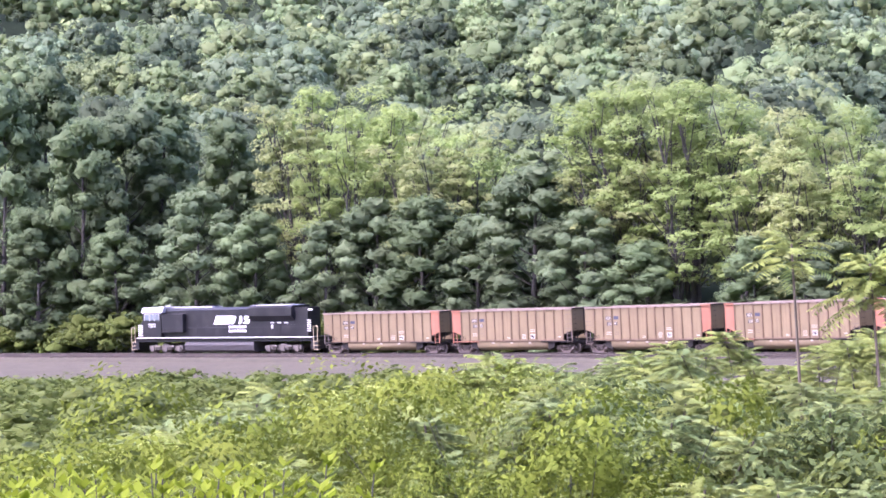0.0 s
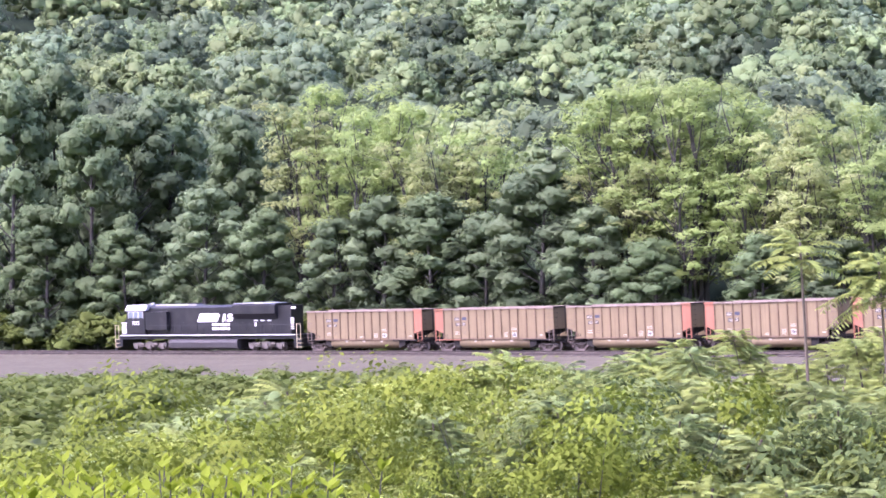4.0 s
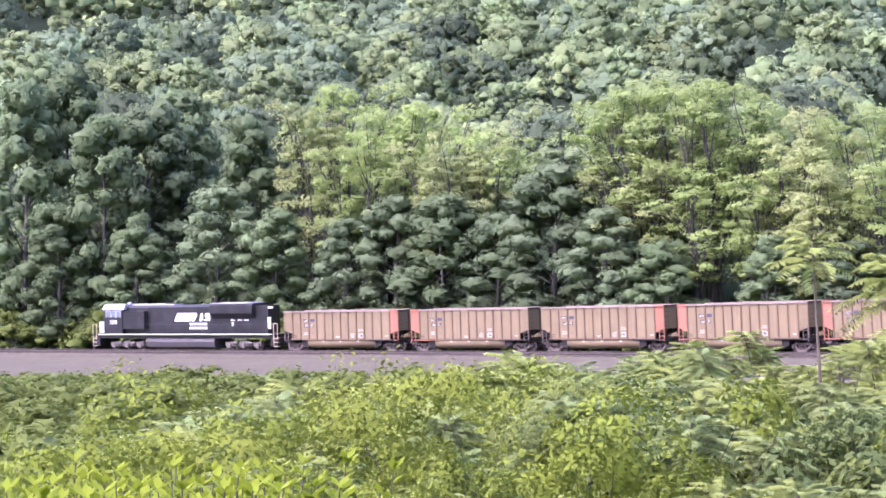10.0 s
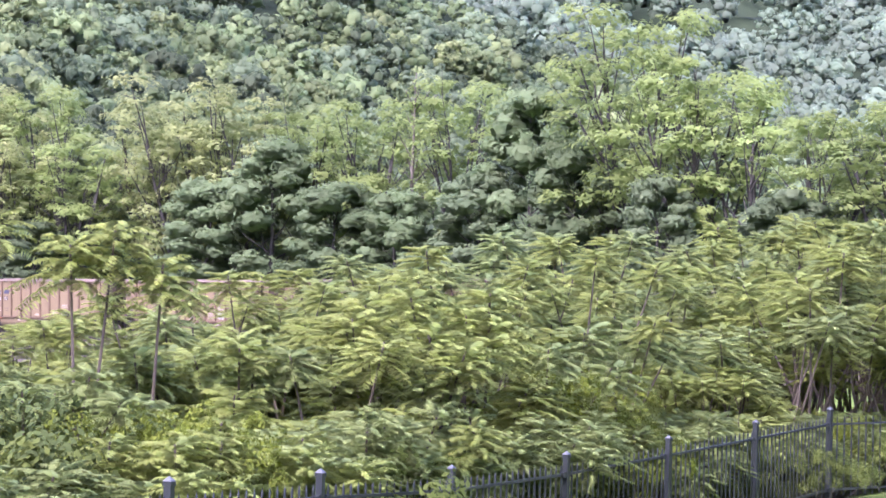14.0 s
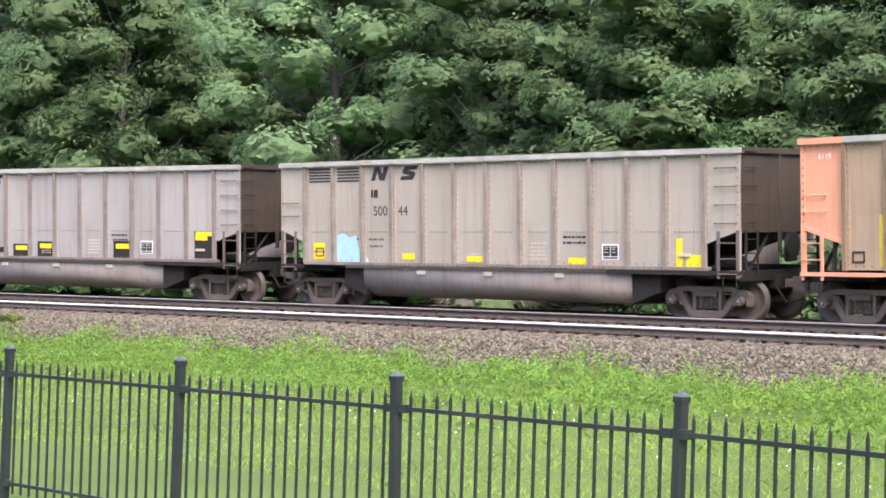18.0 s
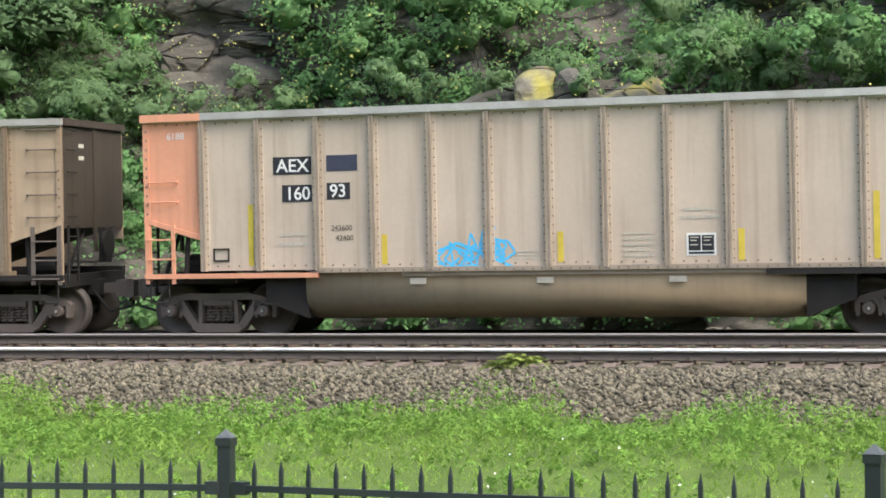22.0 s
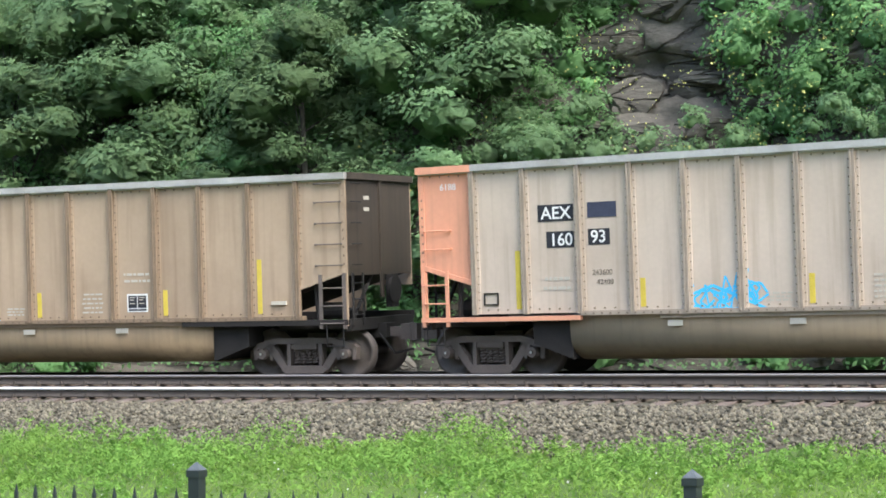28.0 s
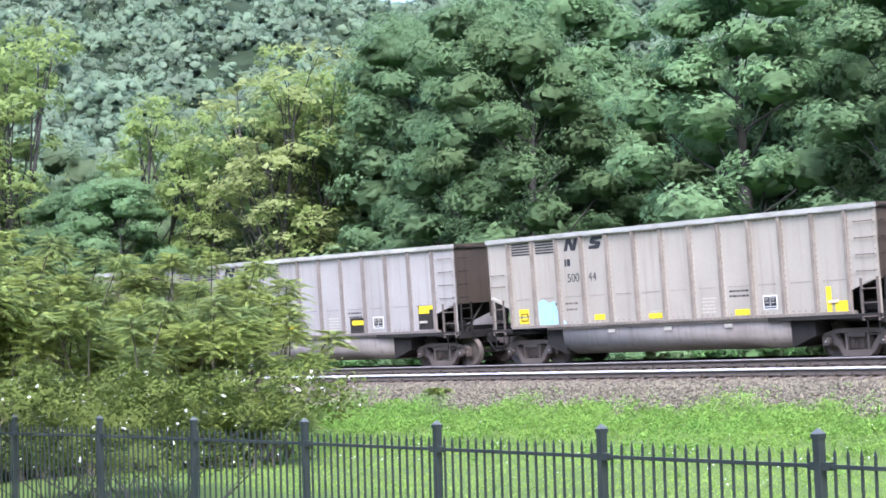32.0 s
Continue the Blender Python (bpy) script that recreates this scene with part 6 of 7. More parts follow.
dark_tags(c12, [(-HALF + 1.15 * PANEL, 1.3, 0.72, 0.62), (-HALF + 4.2 * PANEL, 1.3, 0.6, 0.16), (-HALF + 5.15 * PANEL, 1.2, 0.75, 0.36), (-HALF + 6.15 * PANEL, 1.2, 0.75, 0.44), (-HALF + 9.15 * PANEL, 1.18, 0.75, 0.5), (-HALF + 12.15 * PANEL, 1.22, 0.8, 0.75)])
yellow_tags(c12, [(-HALF + 1.3 * PANEL, 1.8, 0.5, 0.13), (-HALF + 1.22 * PANEL, 1.70, 0.4, 0.12), (-HALF + 3.2 * PANEL, 1.28, 0.5, 0.14), (-HALF + 5.25 * PANEL, 1.38, 0.5, 0.13), (-HALF + 6.25 * PANEL, 1.44, 0.5, 0.14), (-HALF + 9.25 * PANEL, 1.46, 0.52, 0.14), (-HALF + 12.2 * PANEL, 1.84, 0.62, 0.12), (-HALF + 12.18 * PANEL, 1.72, 0.45, 0.12)])
add_car(12, c12)
c11 = coal_car("cream", "rust-stained pale coal car behind the thicket", (), (), False, 11, False)
add_car(11, c11)
base = coal_car("rust", "brown-tan ribbed coal car with an orange front corner", ("left",), ("AEX", "160", "35"), False, 5, False)
base2 = coal_car("rust", "brown-tan ribbed coal car with white marks", (), ("AEX", "160", "71"), False, 6, False)
base3 = coal_car("rust", "brown-tan ribbed coal car with its rear corner orange", ("right",), ("AEX", "160", "47"), False, 8, False)
add_car(2, base)
add_car(1, base3)
add_car(7, base2)


def add_copy(k, src):
    c = copy_thing(src, Matrix())
    cars.append((c, 2.9 + (k - 1) * PITCH + 7.35))
    cars_by[k] = c
    wheels.extend([o for o in c.children_recursive if o.name.startswith("wheelset")])


for k, src in ((3, base3), (4, base), (5, base), (6, base2), (8, base2), (9, c13), (10, base2), (16, base), (17, base2)):
    add_copy(k, src)

# ---------------------------------------------------------------- locomotive
M_LOCO = mat("black_gloss_paint", (0.016, 0.016, 0.019), 0.35, var=0.2, scale=1.5, dirt=(0.05, 0.045, 0.045), dirt_scale=0.8, dirt_amt=0.5, spec=0.5)
M_LOCO_GREY = mat("pale_grey_roof", (0.40, 0.40, 0.41), 0.5, var=0.1, scale=2)
M_GLASS_DARK = mat("cab_glass", (0.16, 0.19, 0.21), 0.08, 0.0, var=0.05, spec=0.8)
M_LOCO_TRUCK = mat("dark_truck_grime", (0.13, 0.115, 0.10), 0.8, var=0.3, scale=3)
M_RAILING = mat("pale_handrail", (0.55, 0.47, 0.30), 0.6, var=0.15)


def locomotive():
    lo = thing("locomotive", "black diesel locomotive with white lettering heading the coal train", "locomotive")
    L0 = -12.2

    def X(d):
        return L0 + d
    part("frame", Geo().box(X(0.7), X(23.7), -1.35, 1.35, 1.25, 1.62).box(X(0.35), X(1.2), -1.45, 1.45, 0.5, 1.3).box(X(23.2), X(24.05), -1.45, 1.45, 0.5, 1.3), M_LOCO, lo)
    part("walkway_stripe", Geo().box(X(1.0), X(23.4), -1.56, -1.5, 1.62, 1.70), M_WHITE, lo, "white stripe along the walkway")
    part("walkway", Geo().box(X(0.8), X(23.6), -1.52, 1.52, 1.56, 1.66), M_LOCO, lo)
    part("long_hood", Geo().box(X(4.3), X(15.7), -0.98, 0.98, 1.62, 4.4).prism([(-0.98, 4.4), (0.98, 4.4), (0.7, 4.62), (-0.7, 4.62)], X(4.3), X(15.7), "x"), M_LOCO, lo)
    part("radiator_hood", Geo().prism([(-0.98, 1.62), (0.98, 1.62), (0.98, 3.2), (1.52, 3.75), (1.52, 4.55), (1.3, 4.72), (-1.3, 4.72), (-1.52, 4.55), (-1.52, 3.75), (-0.98, 3.2)], X(15.7), X(21.0), "x").box(X(21), X(22.6), -1.0, 1.0, 1.62, 4.5), M_LOCO, lo)
    part("roof_panel", Geo().box(X(15.9), X(20.4), -1.45, 1.45, 4.72, 4.78), M_LOCO_GREY, lo, "pale grey roof panel")
    part("roof_panel", Geo().box(X(5.2), X(10.6), -0.75, 0.75, 4.62, 4.74), M_LOCO_GREY, lo, "pale grey roof panel")
    part("exhaust", Geo().box(X(9.2), X(10.4), -0.4, 0.4, 4.7, 4.86), M_LOCO, lo)
    part("blower_duct", Geo().box(X(4.4), X(7.2), -1.5, -0.95, 2.2, 4.05), M_LOCO, lo)
    part("cab", Geo().box(X(1.9), X(4.3), -1.5, 1.5, 1.62, 4.3), M_LOCO, lo)
    part("cab_roof", Geo().prism([(-1.55, 4.2), (1.55, 4.2), (1.2, 4.75), (-1.2, 4.75)], X(1.7), X(4.5), "x"), M_LOCO_GREY, lo, "pale grey cab roof")
    part("nose", Geo().prism([(X(0.95), 1.62), (X(2.0), 1.62), (X(2.0), 3.55), (X(1.6), 3.5), (X(1.15), 2.9)], -1.15, 1.15), M_LOCO, lo)
    for a, b in ((2.15, 2.75), (2.9, 3.4), (3.55, 4.05)):
        part("cab_window", Geo().box(X(a), X(b), -1.515, -1.48, 3.45, 4.05), M_GLASS_DARK, lo, "pale reflecting window pane")
        part("window_frame", Geo().box(X(a) - 0.05, X(a), -1.53, -1.49, 3.4, 4.1).box(X(b), X(b) + 0.05, -1.53, -1.49, 3.4, 4.1).box(X(a), X(b), -1.53, -1.49, 4.05, 4.1), M_LOCO_GREY, lo)
    for k in range(6):
        part("nose_stripe", Geo().box(X(0.93), X(1.55), -1.19, -1.14, 1.85 + 0.2 * k, 1.96 + 0.2 * k), M_WHITE, lo)
        part("end_stripe", Geo().box(X(22.55), X(22.95), -1.05, -0.95, 2.2 + 0.2 * k, 2.3 + 0.2 * k), M_WHITE, lo)
    text_part(lo, "7272", X(3.1), 2.75, 0.5, M_WHITE, -1.51, "white road number", 0.012)
    for pts, y in (([(10.8, 2.95), (12.9, 2.95), (13.5, 3.8), (11.2, 3.8)], -1.0), ([(13.0, 2.95), (13.35, 2.95), (13.75, 3.6), (13.55, 3.8)], -1.0), ([(14.0, 2.95), (14.25, 2.95), (14.3, 3.35), (14.45, 2.95), (14.48, 3.75), (14.2, 3.75)], -1.0), ([(14.62, 3.0), (15.3, 3.0), (15.45, 3.4), (14.95, 3.5), (15.5, 3.6), (15.5, 3.75), (14.8, 3.75), (14.7, 3.4), (15.1, 3.25), (14.62, 3.15)], -1.0)):
        part("mark", Geo().prism([(X(u), w) for u, w in pts], y, y + 0.015), M_WHITE, lo, "slanted white mark")
    for k in range(2):
        for i in range(7):
            part("small_mark", Geo().box(X(12.75 + i * 0.33), X(12.99 + i * 0.33), -1.02, -1.006, 2.55 - 0.4 * k, 2.8 - 0.4 * k), M_WHITE, lo)
    for i in range(3):
        part("small_mark", Geo().box(X(18.0 + i * 0.85), X(18.5 + i * 0.85), -1.02, -1.0, 3.0, 3.1), M_WHITE, lo)
    part("small_mark", Geo().box(X(18.1), X(18.35), -1.02, -1.006, 2.5, 2.85), M_WHITE, lo)
    part("small_mark", Geo().box(X(22.65), X(23.2), -1.02, -0.984, 4.2, 4.38), M_WHITE, lo)
    for d in np.arange(4.6, 22.4, 1.05):
        part("hood_door", Geo().box(X(d), X(d + 0.98), -1.005, -0.98, 1.75, 2.85), M_LOCO, lo)
    part("fuel_tank", Geo().prism([(-1.4, 1.2), (-1.5, 0.9), (-1.4, 0.4), (-1.1, 0.2), (1.1, 0.2), (1.4, 0.4), (1.5, 0.9), (1.4, 1.2)], X(7.4), X(16.2), "x"), mat("tank_grime", (0.07, 0.065, 0.065), 0.6, var=0.25, scale=2), lo, "grimy fuel tank")
    for x0, sg in ((X(0.55), 1), (X(23.85), -1)):
        for z in (0.42, 0.82, 1.2):
            part("step_tread", Geo().box(x0 - 0.25, x0 + 0.25, -1.52, -1.2, z, z + 0.06), M_RAILING, lo)
        part("handrail", Geo().tube((x0 - 0.22, -1.52, 0.4), (x0 - 0.25, -1.52, 2.7), 0.03, n=6).tube((x0 + 0.22, -1.52, 1.2), (x0 + 0.25, -1.52, 2.7), 0.03, n=6).tube((x0 - 0.25, -1.52, 2.7), (x0 + 0.25, -1.52, 2.7), 0.03, n=6), M_RAILING, lo, "pale yellow corner handrail")
    g = Geo().tube((X(4.6), -1.5, 2.65), (X(23.2), -1.5, 2.65), 0.018, n=5)
    part("handrail", g, M_LOCO, lo)
    for d in np.arange(4.8, 23, 1.8):
        part("stanchion", Geo().tube((X(d), -1.5, 1.65), (X(d), -1.5, 2.65), 0.018, n=5), M_LOCO, lo)
    for d in (4.6, 19.6):
        tk = part("truck", Geo().box(-2.2, 2.2, -1.15, -0.95, 0.45, 0.85).box(-2.2, 2.2, 0.95, 1.15, 0.45, 0.85).box(-0.4, 0.4, -1.1, 1.1, 0.5, 1.0), M_LOCO_TRUCK, lo, "grimy three-axle truck")
        tk.location = (X(d), 0, 0)
        for x in (-1.75, 0, 1.75):
            ws = part("wheelset", WHEELSET, None, tk)
            ws.location = (x, 0, WHEEL)
            wheels.append(ws)
            part("axle_box", Geo().box(x - 0.22, x + 0.22, -1.28, -1.1, 0.3, 0.72), M_LOCO_TRUCK, tk)
        for x in (-0.9, 0.9):
            part("brake_cylinder", Geo().tube((x - 0.3, -1.25, 0.75), (x + 0.3, -1.25, 0.75), 0.13, n=10), M_LOCO_TRUCK, tk)
    for sg in (-1, 1):
        part("coupler", Geo().box(*sorted((sg * 11.8, sg * 12.5)), -0.12, 0.12, 0.72, 0.95), M_LOCO_TRUCK, lo)
    part("plow", Geo().prism([(X(0.1), 0.12), (X(0.45), 0.12), (X(0.45), 0.9), (X(0.3), 0.9)], -1.4, 1.4), M_LOCO, lo)
    part("headlight", Geo().tube((X(1.02), -0.25, 2.75), (X(1.1), -0.25, 2.75), 0.1, n=10), M_WHITE, lo)
    part("horn", Geo().tube((X(4.0), -0.3, 4.8), (X(4.6), -0.3, 4.9), 0.05, 0.1, 8), M_LOCO_GREY, lo)
    return lo


loco = locomotive()
cars.append((loco, 2.9 - 0.85 - 12.2))

# ---------------------------------------------------------------- fence
RIGHT = [(16.58, 20.68, 0), (15.93, 18.42, 0), (15.25, 16.17, 0), (14.45, 13.98, 0), (13.67, 11.79, 0), (12.78, 9.61, 0), (11.89, 7.47, 0), (11.01, 5.33, 0), (10.08, 3.23, 0), (8.83, 1.13, 0), (7.92, -0.99, 0), (6.29, -3.04, 0), (4.4, -4.6, 0), (2.0, -5.6, 0)]
LEFT = [(16.58, 20.68, 0), (16.88, 21.32, -0.13), (16.41, 21.81, -0.15), (15.10, 21.77, -0.198), (13.05, 20.39, -0.327), (11.01, 19.05, -0.46), (8.99, 17.58, -0.557), (7.08, 16.11, -0.60), (5.26, 14.58, -0.527), (3.60, 13.01, -0.475), (1.9, 11.44, -0.44), (0.33, 10.19, -0.44), (-1.32, 9.21, -0.44)]
POST_H, RAIL_H, TIP_H = 1.24, 1.02, 1.14


def picket_fence(line, label, first):
    fe = thing("fence", label, "fence", "fences of the park")
    picket = Geo().box(-.0075, .0075, -.0075, .0075, 0.07, TIP_H - 0.05).add([(-.0075, -.0075, TIP_H - .05), (.0075, -.0075, TIP_H - .05), (.0075, .0075, TIP_H - .05), (-.0075, .0075, TIP_H - .05), (0, 0, TIP_H)], [(0, 1, 4), (1, 2, 4), (2, 3, 4), (3, 0, 4)]).mesh("picket", M_FENCE)
    post = Geo().box(-.028, .028, -.028, .028, -0.1, POST_H - 0.03).box(-.034, .034, -.034, .034, POST_H - .05, POST_H - .02).mesh("post", M_FENCE)
    cap = Geo().add([(-.034, -.034, POST_H - .018), (.034, -.034, POST_H - .018), (.034, .034, POST_H - .018), (-.034, .034, POST_H - .018), (0, 0, POST_H + .018)], [(0, 1, 4), (1, 2, 4), (2, 3, 4), (3, 0, 4), (3, 2, 1, 0)]).mesh("cap", mat("worn_cap_" + first, (0.12, 0.13, 0.13), 0.45, 0.2, var=0.3, scale=6))
    for i, (x, y, z) in enumerate(line):
        x2, y2, zn = line[min(i + 1, len(line) - 1)]
        x1, y1, _ = line[max(i - 1, 0)]
        if i or first == "right":
            p = part("post", post, None, fe)
            p.location, p.rotation_euler = (x, y, z), (0.006 * ((i * 7) % 5 - 2), 0.006 * ((i * 3) % 5 - 2), math.atan2(y2 - y1, x2 - x1))
            c = part("cap", cap, None, p, "worn pale pyramid cap")
        if i == len(line) - 1:
            break
        d = math.hypot(x2 - x, y2 - y)
        m = Matrix.Translation((x, y, z)) @ Matrix.Rotation(math.atan2(y2 - y, x2 - x), 4, "Z") @ Matrix.Rotation(-math.atan2(zn - z, d), 4, "Y")
        for h in (RAIL_H, 0.15):
            part("rail", Geo().box(0.03, d - 0.03, -0.014, 0.014, h - 0.013, h + 0.013, m), M_FENCE, fe)
            part("bracket", Geo().box(0.03, 0.09, -0.026, 0.026, h - 0.026, h + 0.026, m), M_FENCE, fe)
            part("bracket", Geo().box(d - 0.09, d - 0.03, -0.026, 0.026, h - 0.026, h + 0.026, m), M_FENCE, fe)
        n = max(3, int(round(d / 0.122)))
        for k in range(1, n):
            t = k / n
            pk = part("picket", picket, None, fe)
            pk.location, pk.rotation_euler = (x + (x2 - x) * t, y + (y2 - y) * t, z + (zn - z) * t), (0, 0, math.atan2(y2 - y, x2 - x))
    return fe


picket_fence(RIGHT, "black iron picket fence along the lawn below the railway", "right")
picket_fence(LEFT, "black iron picket fence overgrown by weeds and vines", "left")

# ---------------------------------------------------------------- path
M_PATH = mat("worn_asphalt_path", (0.145, 0.125, 0.095), 0.95, var=0.25, scale=1.0, fine=25, dirt=(0.10, 0.085, 0.072), dirt_scale=0.8, bump=0.5, bump_scale=60)
pe = np.array([(13.75, 19.1), (14.5, 18.5), (14.3, 17.2), (13.85, 15.9), (13.3, 14.2), (12.65, 12.3), (11.85, 10.3), (10.9, 8.0), (9.8, 5.7), (8.7, 3.6)])
pi = np.array([(13.45, 19.0), (13.3, 18.2), (12.9, 16.4), (12.5, 14.95), (11.9, 13.4), (11.3, 12.2), (10.5, 10.2), (9.6, 7.9), (8.5, 5.6), (7.4, 3.5)])
t9 = np.linspace(0, 9, 46)
pe, pi = [np.stack([np.interp(t9, np.arange(10), a[:, k]) for k in (0, 1)], 1) for a in (pe, pi)]
mid = [pe + (pi - pe) * w for w in (0, 0.2, 0.4, 0.6, 0.8, 1.0)]
pv = np.concatenate([np.column_stack([m_, ground_z(m_[:, 0], m_[:, 1]) + (0.035 if 0 < i < 5 else 0.015)]) for i, m_ in enumerate(mid)])
pf = [(i * 46 + j, i * 46 + j + 1, (i + 1) * 46 + j + 1, (i + 1) * 46 + j) for i in range(5) for j in range(45)]
thing("path", "worn brownish asphalt footpath along the fence", "path", kind="structure", data=fast_mesh("path", pv, pf, M_PATH, True))

# ---------------------------------------------------------------- grass
M_BLADE = leaf("grass_blades", (0.30, 0.435, 0.082), 0.25, 0.2, 0.4, 0.6)
M_BLADE_LAWN = leaf("mown_grass", (0.09, 0.133, 0.028), 0.2, 0.3, 0.35, 0.4)
M_WEED = leaf("verge_weed_leaves", (0.215, 0.352, 0.072), 0.25, 0.2, 0.45, 0.6)
M_FLOWER = mat("yellow_flowers", (0.70, 0.68, 0.20), 0.7, var=0.2, trans=0.2)
M_FLOWER_W = mat("white_flowers", (0.8, 0.78, 0.76), 0.7, var=0.15, trans=0.2)


def top_z(x, y):
    """Height of whatever lies on top: the ground or the ballast's shoulder."""
    s, o = track_frame(x, y)
    return np.maximum(ground_z(x, y), np.interp(s, S, LZ) + np.where(o < 9.7, bed_top(o), -9))


def blades(name, lab, x, y, h, wdt, material, seed, lean=0.45, kind="stuff"):
    q = np.random.RandomState(seed)
    n = len(x)
    z = top_z(x, y) - 0.02
    a = q.uniform(0, 6.28, n)
    h = h * q.uniform(0.55, 1.3, n)
    b = np.stack([x, y, z], 1)
    w = np.stack([np.cos(a), np.sin(a), 0 * a], 1) * wdt
    d = np.stack([q.normal(size=n) * lean, q.normal(size=n) * lean, np.ones(n)], 1) * h[:, None]
    m_ = b + d * 0.55
    V = np.stack([b - w, b + w, m_ + w * 0.7, b + d + np.stack([d[:, 0], d[:, 1], -0.1 * h], 1) * 0.25, m_ - w * 0.7], 1)
    thing(name, lab, "grass", kind=kind, data=fast_mesh(name, V.reshape(-1, 3), np.arange(n * 5).reshape(-1, 5), material))


q = np.random.RandomState(31)
n = 125000
ss, oo = q.uniform(148, 252, n), 7.6 + 15.2 * q.uniform(0, 1, n) ** 1.2
edge = 8.4 + 0.3 * np.sin(ss * 0.9) + 0.22 * np.sin(ss * 2.3 + 1)
ok = oo > edge
P = rail_at(ss[ok], oo[ok])
tuft = 0.5 + 0.5 * smooth_noise(P[:, 0], P[:, 1], 3.0, 9)
hgt = 0.20 + 0.32 * np.clip(tuft, 0, 1) ** 2 * np.exp(-((oo[ok] - 10.3) / 2.4) ** 2) + 0.05 * tuft
blades("meadow_grass", "long bright green grass below the ballast", P[:, 0], P[:, 1], 0.36 * hgt, 0.006, M_BLADE, 32, 0.6)
lob = []
for i in range(8500):   # leafy weeds from the foot of the ballast down to the fence
    s1 = q.uniform(158, 246)
    o1 = 8.7 + 0.3 * math.sin(s1 * 0.9) + 0.22 * math.sin(s1 * 2.3 + 1) + min(abs(q.normal()) * 2.8, 8.5)
    p = rail_at(s1, o1)
    k = q.uniform(0.07, 0.2) * (0.65 + 0.7 * (math.sin(s1 * 1.7) > 0.1))
    lob.append((p[0], p[1], float(top_z(p[0], p[1])[0]) + k * 0.9, k, 1.25))
thing("verge_weeds", "fresh green weeds along the foot of the ballast", "weeds", kind="stuff", data=leafy("verge_weeds", crown(q, lob, 5, 6, 0.034, 1.2, 0.0, 0.5, 0.5, 0.34, smooth=0.6), M_WEED))
n = 60000
az, r = np.radians(q.uniform(22, 47, n)), 5 + 17 * np.sqrt(q.uniform(0, 1, n))
x, y = r * np.sin(az), r * np.cos(az)
blades("lawn_grass", "short mown lawn grass", x, y, np.full(n, 0.055), 0.008, M_BLADE_LAWN, 33, 0.6)
n = 700
ss, oo = q.uniform(160, 245, n), q.uniform(11, 20, n)
P = rail_at(ss, oo)
P[:, 2] = ground_z(P[:, 0], P[:, 1]) + q.uniform(0.12, 0.24, n)
v, f = leaf_cards(P, q.normal(size=(n, 3)) + np.array([0, 0, 1]), np.full(n, 0.016), 0.9, q)
thing("clover_flowers", "small pale flowers among the grass", "flowers", kind="stuff", data=fast_mesh("clover_flowers", v, f, M_FLOWER_W))

# ---------------------------------------------------------------- rock cut behind the near track
def cliff_point(s, h):
    """Offset outside the track for height h up the cut, with ledges and hollows."""
    band = np.floor((h + 0.35 * np.sin(s * 0.35) + 0.1 * s) / 1.15)
    rr = np.sin(band * 12.9898 + np.floor(s / 2.6 + 0.6 * np.sin(band * 3.1)) * 78.233) * 43758.5453
    block = rr - np.floor(rr)
    bulge = 1.1 * np.sin(s * 0.21 + 1.0) + 0.6 * np.sin(s * 0.47 + h * 0.5)
    return 7.4 + 0.42 * h - 0.95 * block + 0.9 * bulge + 0.12 * np.sin(s * 3.7 + h * 5.1)


cs = np.arange(181, 262, 0.22)
ch = np.concatenate([[-1.2], np.arange(-0.6, 15.5, 0.2)])
CS, CH = np.meshgrid(cs, ch, indexing="ij")
fade = step(CS, 181, 192)
off = cliff_point(CS, CH)
P = rail_at(CS.ravel(), 0)
hd = np.interp(CS.ravel(), S, HEAD)
cz = (CH * (0.25 + 0.75 * fade)).ravel()
cv = np.stack([P[:, 0] - off.ravel() * np.cos(hd), P[:, 1] + off.ravel() * np.sin(hd), P[:, 2] - 0.3 + cz], 1)
cv += np.random.RandomState(4).normal(size=cv.shape) * 0.05
na_, nb_ = CS.shape
i_, j_ = np.meshgrid(np.arange(na_ - 1), np.arange(nb_ - 1), indexing="ij")
cf = np.stack([i_ * nb_ + j_, (i_ + 1) * nb_ + j_, (i_ + 1) * nb_ + j_ + 1, i_ * nb_ + j_ + 1], -1).reshape(-1, 4)
thing("rock_cut", "layered grey-brown rock face behind the railway", "rock face", kind="structure", data=fast_mesh("rock_cut", cv, cf, M_ROCK))
M_LICHEN = rock("yellow_lichen_rock", (0.18, 0.165, 0.13), (0.40, 0.36, 0.05), 1.0)
M_BOULDER = rock("grey_boulder", (0.14, 0.127, 0.105), (0.085, 0.077, 0.067), 0.6)


def boulder(s, o, h, size, seed, m=None, lab="weathered grey boulder lodged in the bank"):
    q = np.random.RandomState(seed)
    bm = bmesh.new()
    bmesh.ops.create_icosphere(bm, subdivisions=3, radius=1)
    cuts = [(Vector(unit(q.normal(size=3))), q.uniform(0.45, 0.8)) for _ in range(9)]
    for v in bm.verts:
        for nrm, d in cuts:
            k = v.co.dot(nrm)
            if k > d:
                v.co -= nrm * (k - d)
        v.co += v.co.normalized() * 0.05 * noise.noise(v.co * 3 + Vector((seed, 0, 0)))
    me = bpy.data.meshes.new("boulder")
    bm.to_mesh(me)
    bm.free()
    me.materials.append(m or M_BOULDER)
    b = thing("boulder", lab, "boulder", "boulders of the bank", data=me)
    p = rail_at(s, -o, h)
    b.location, b.scale, b.rotation_euler = p, size, (q.uniform(-.3, .3), q.uniform(-.3, .3), q.uniform(0, 6))
    return b

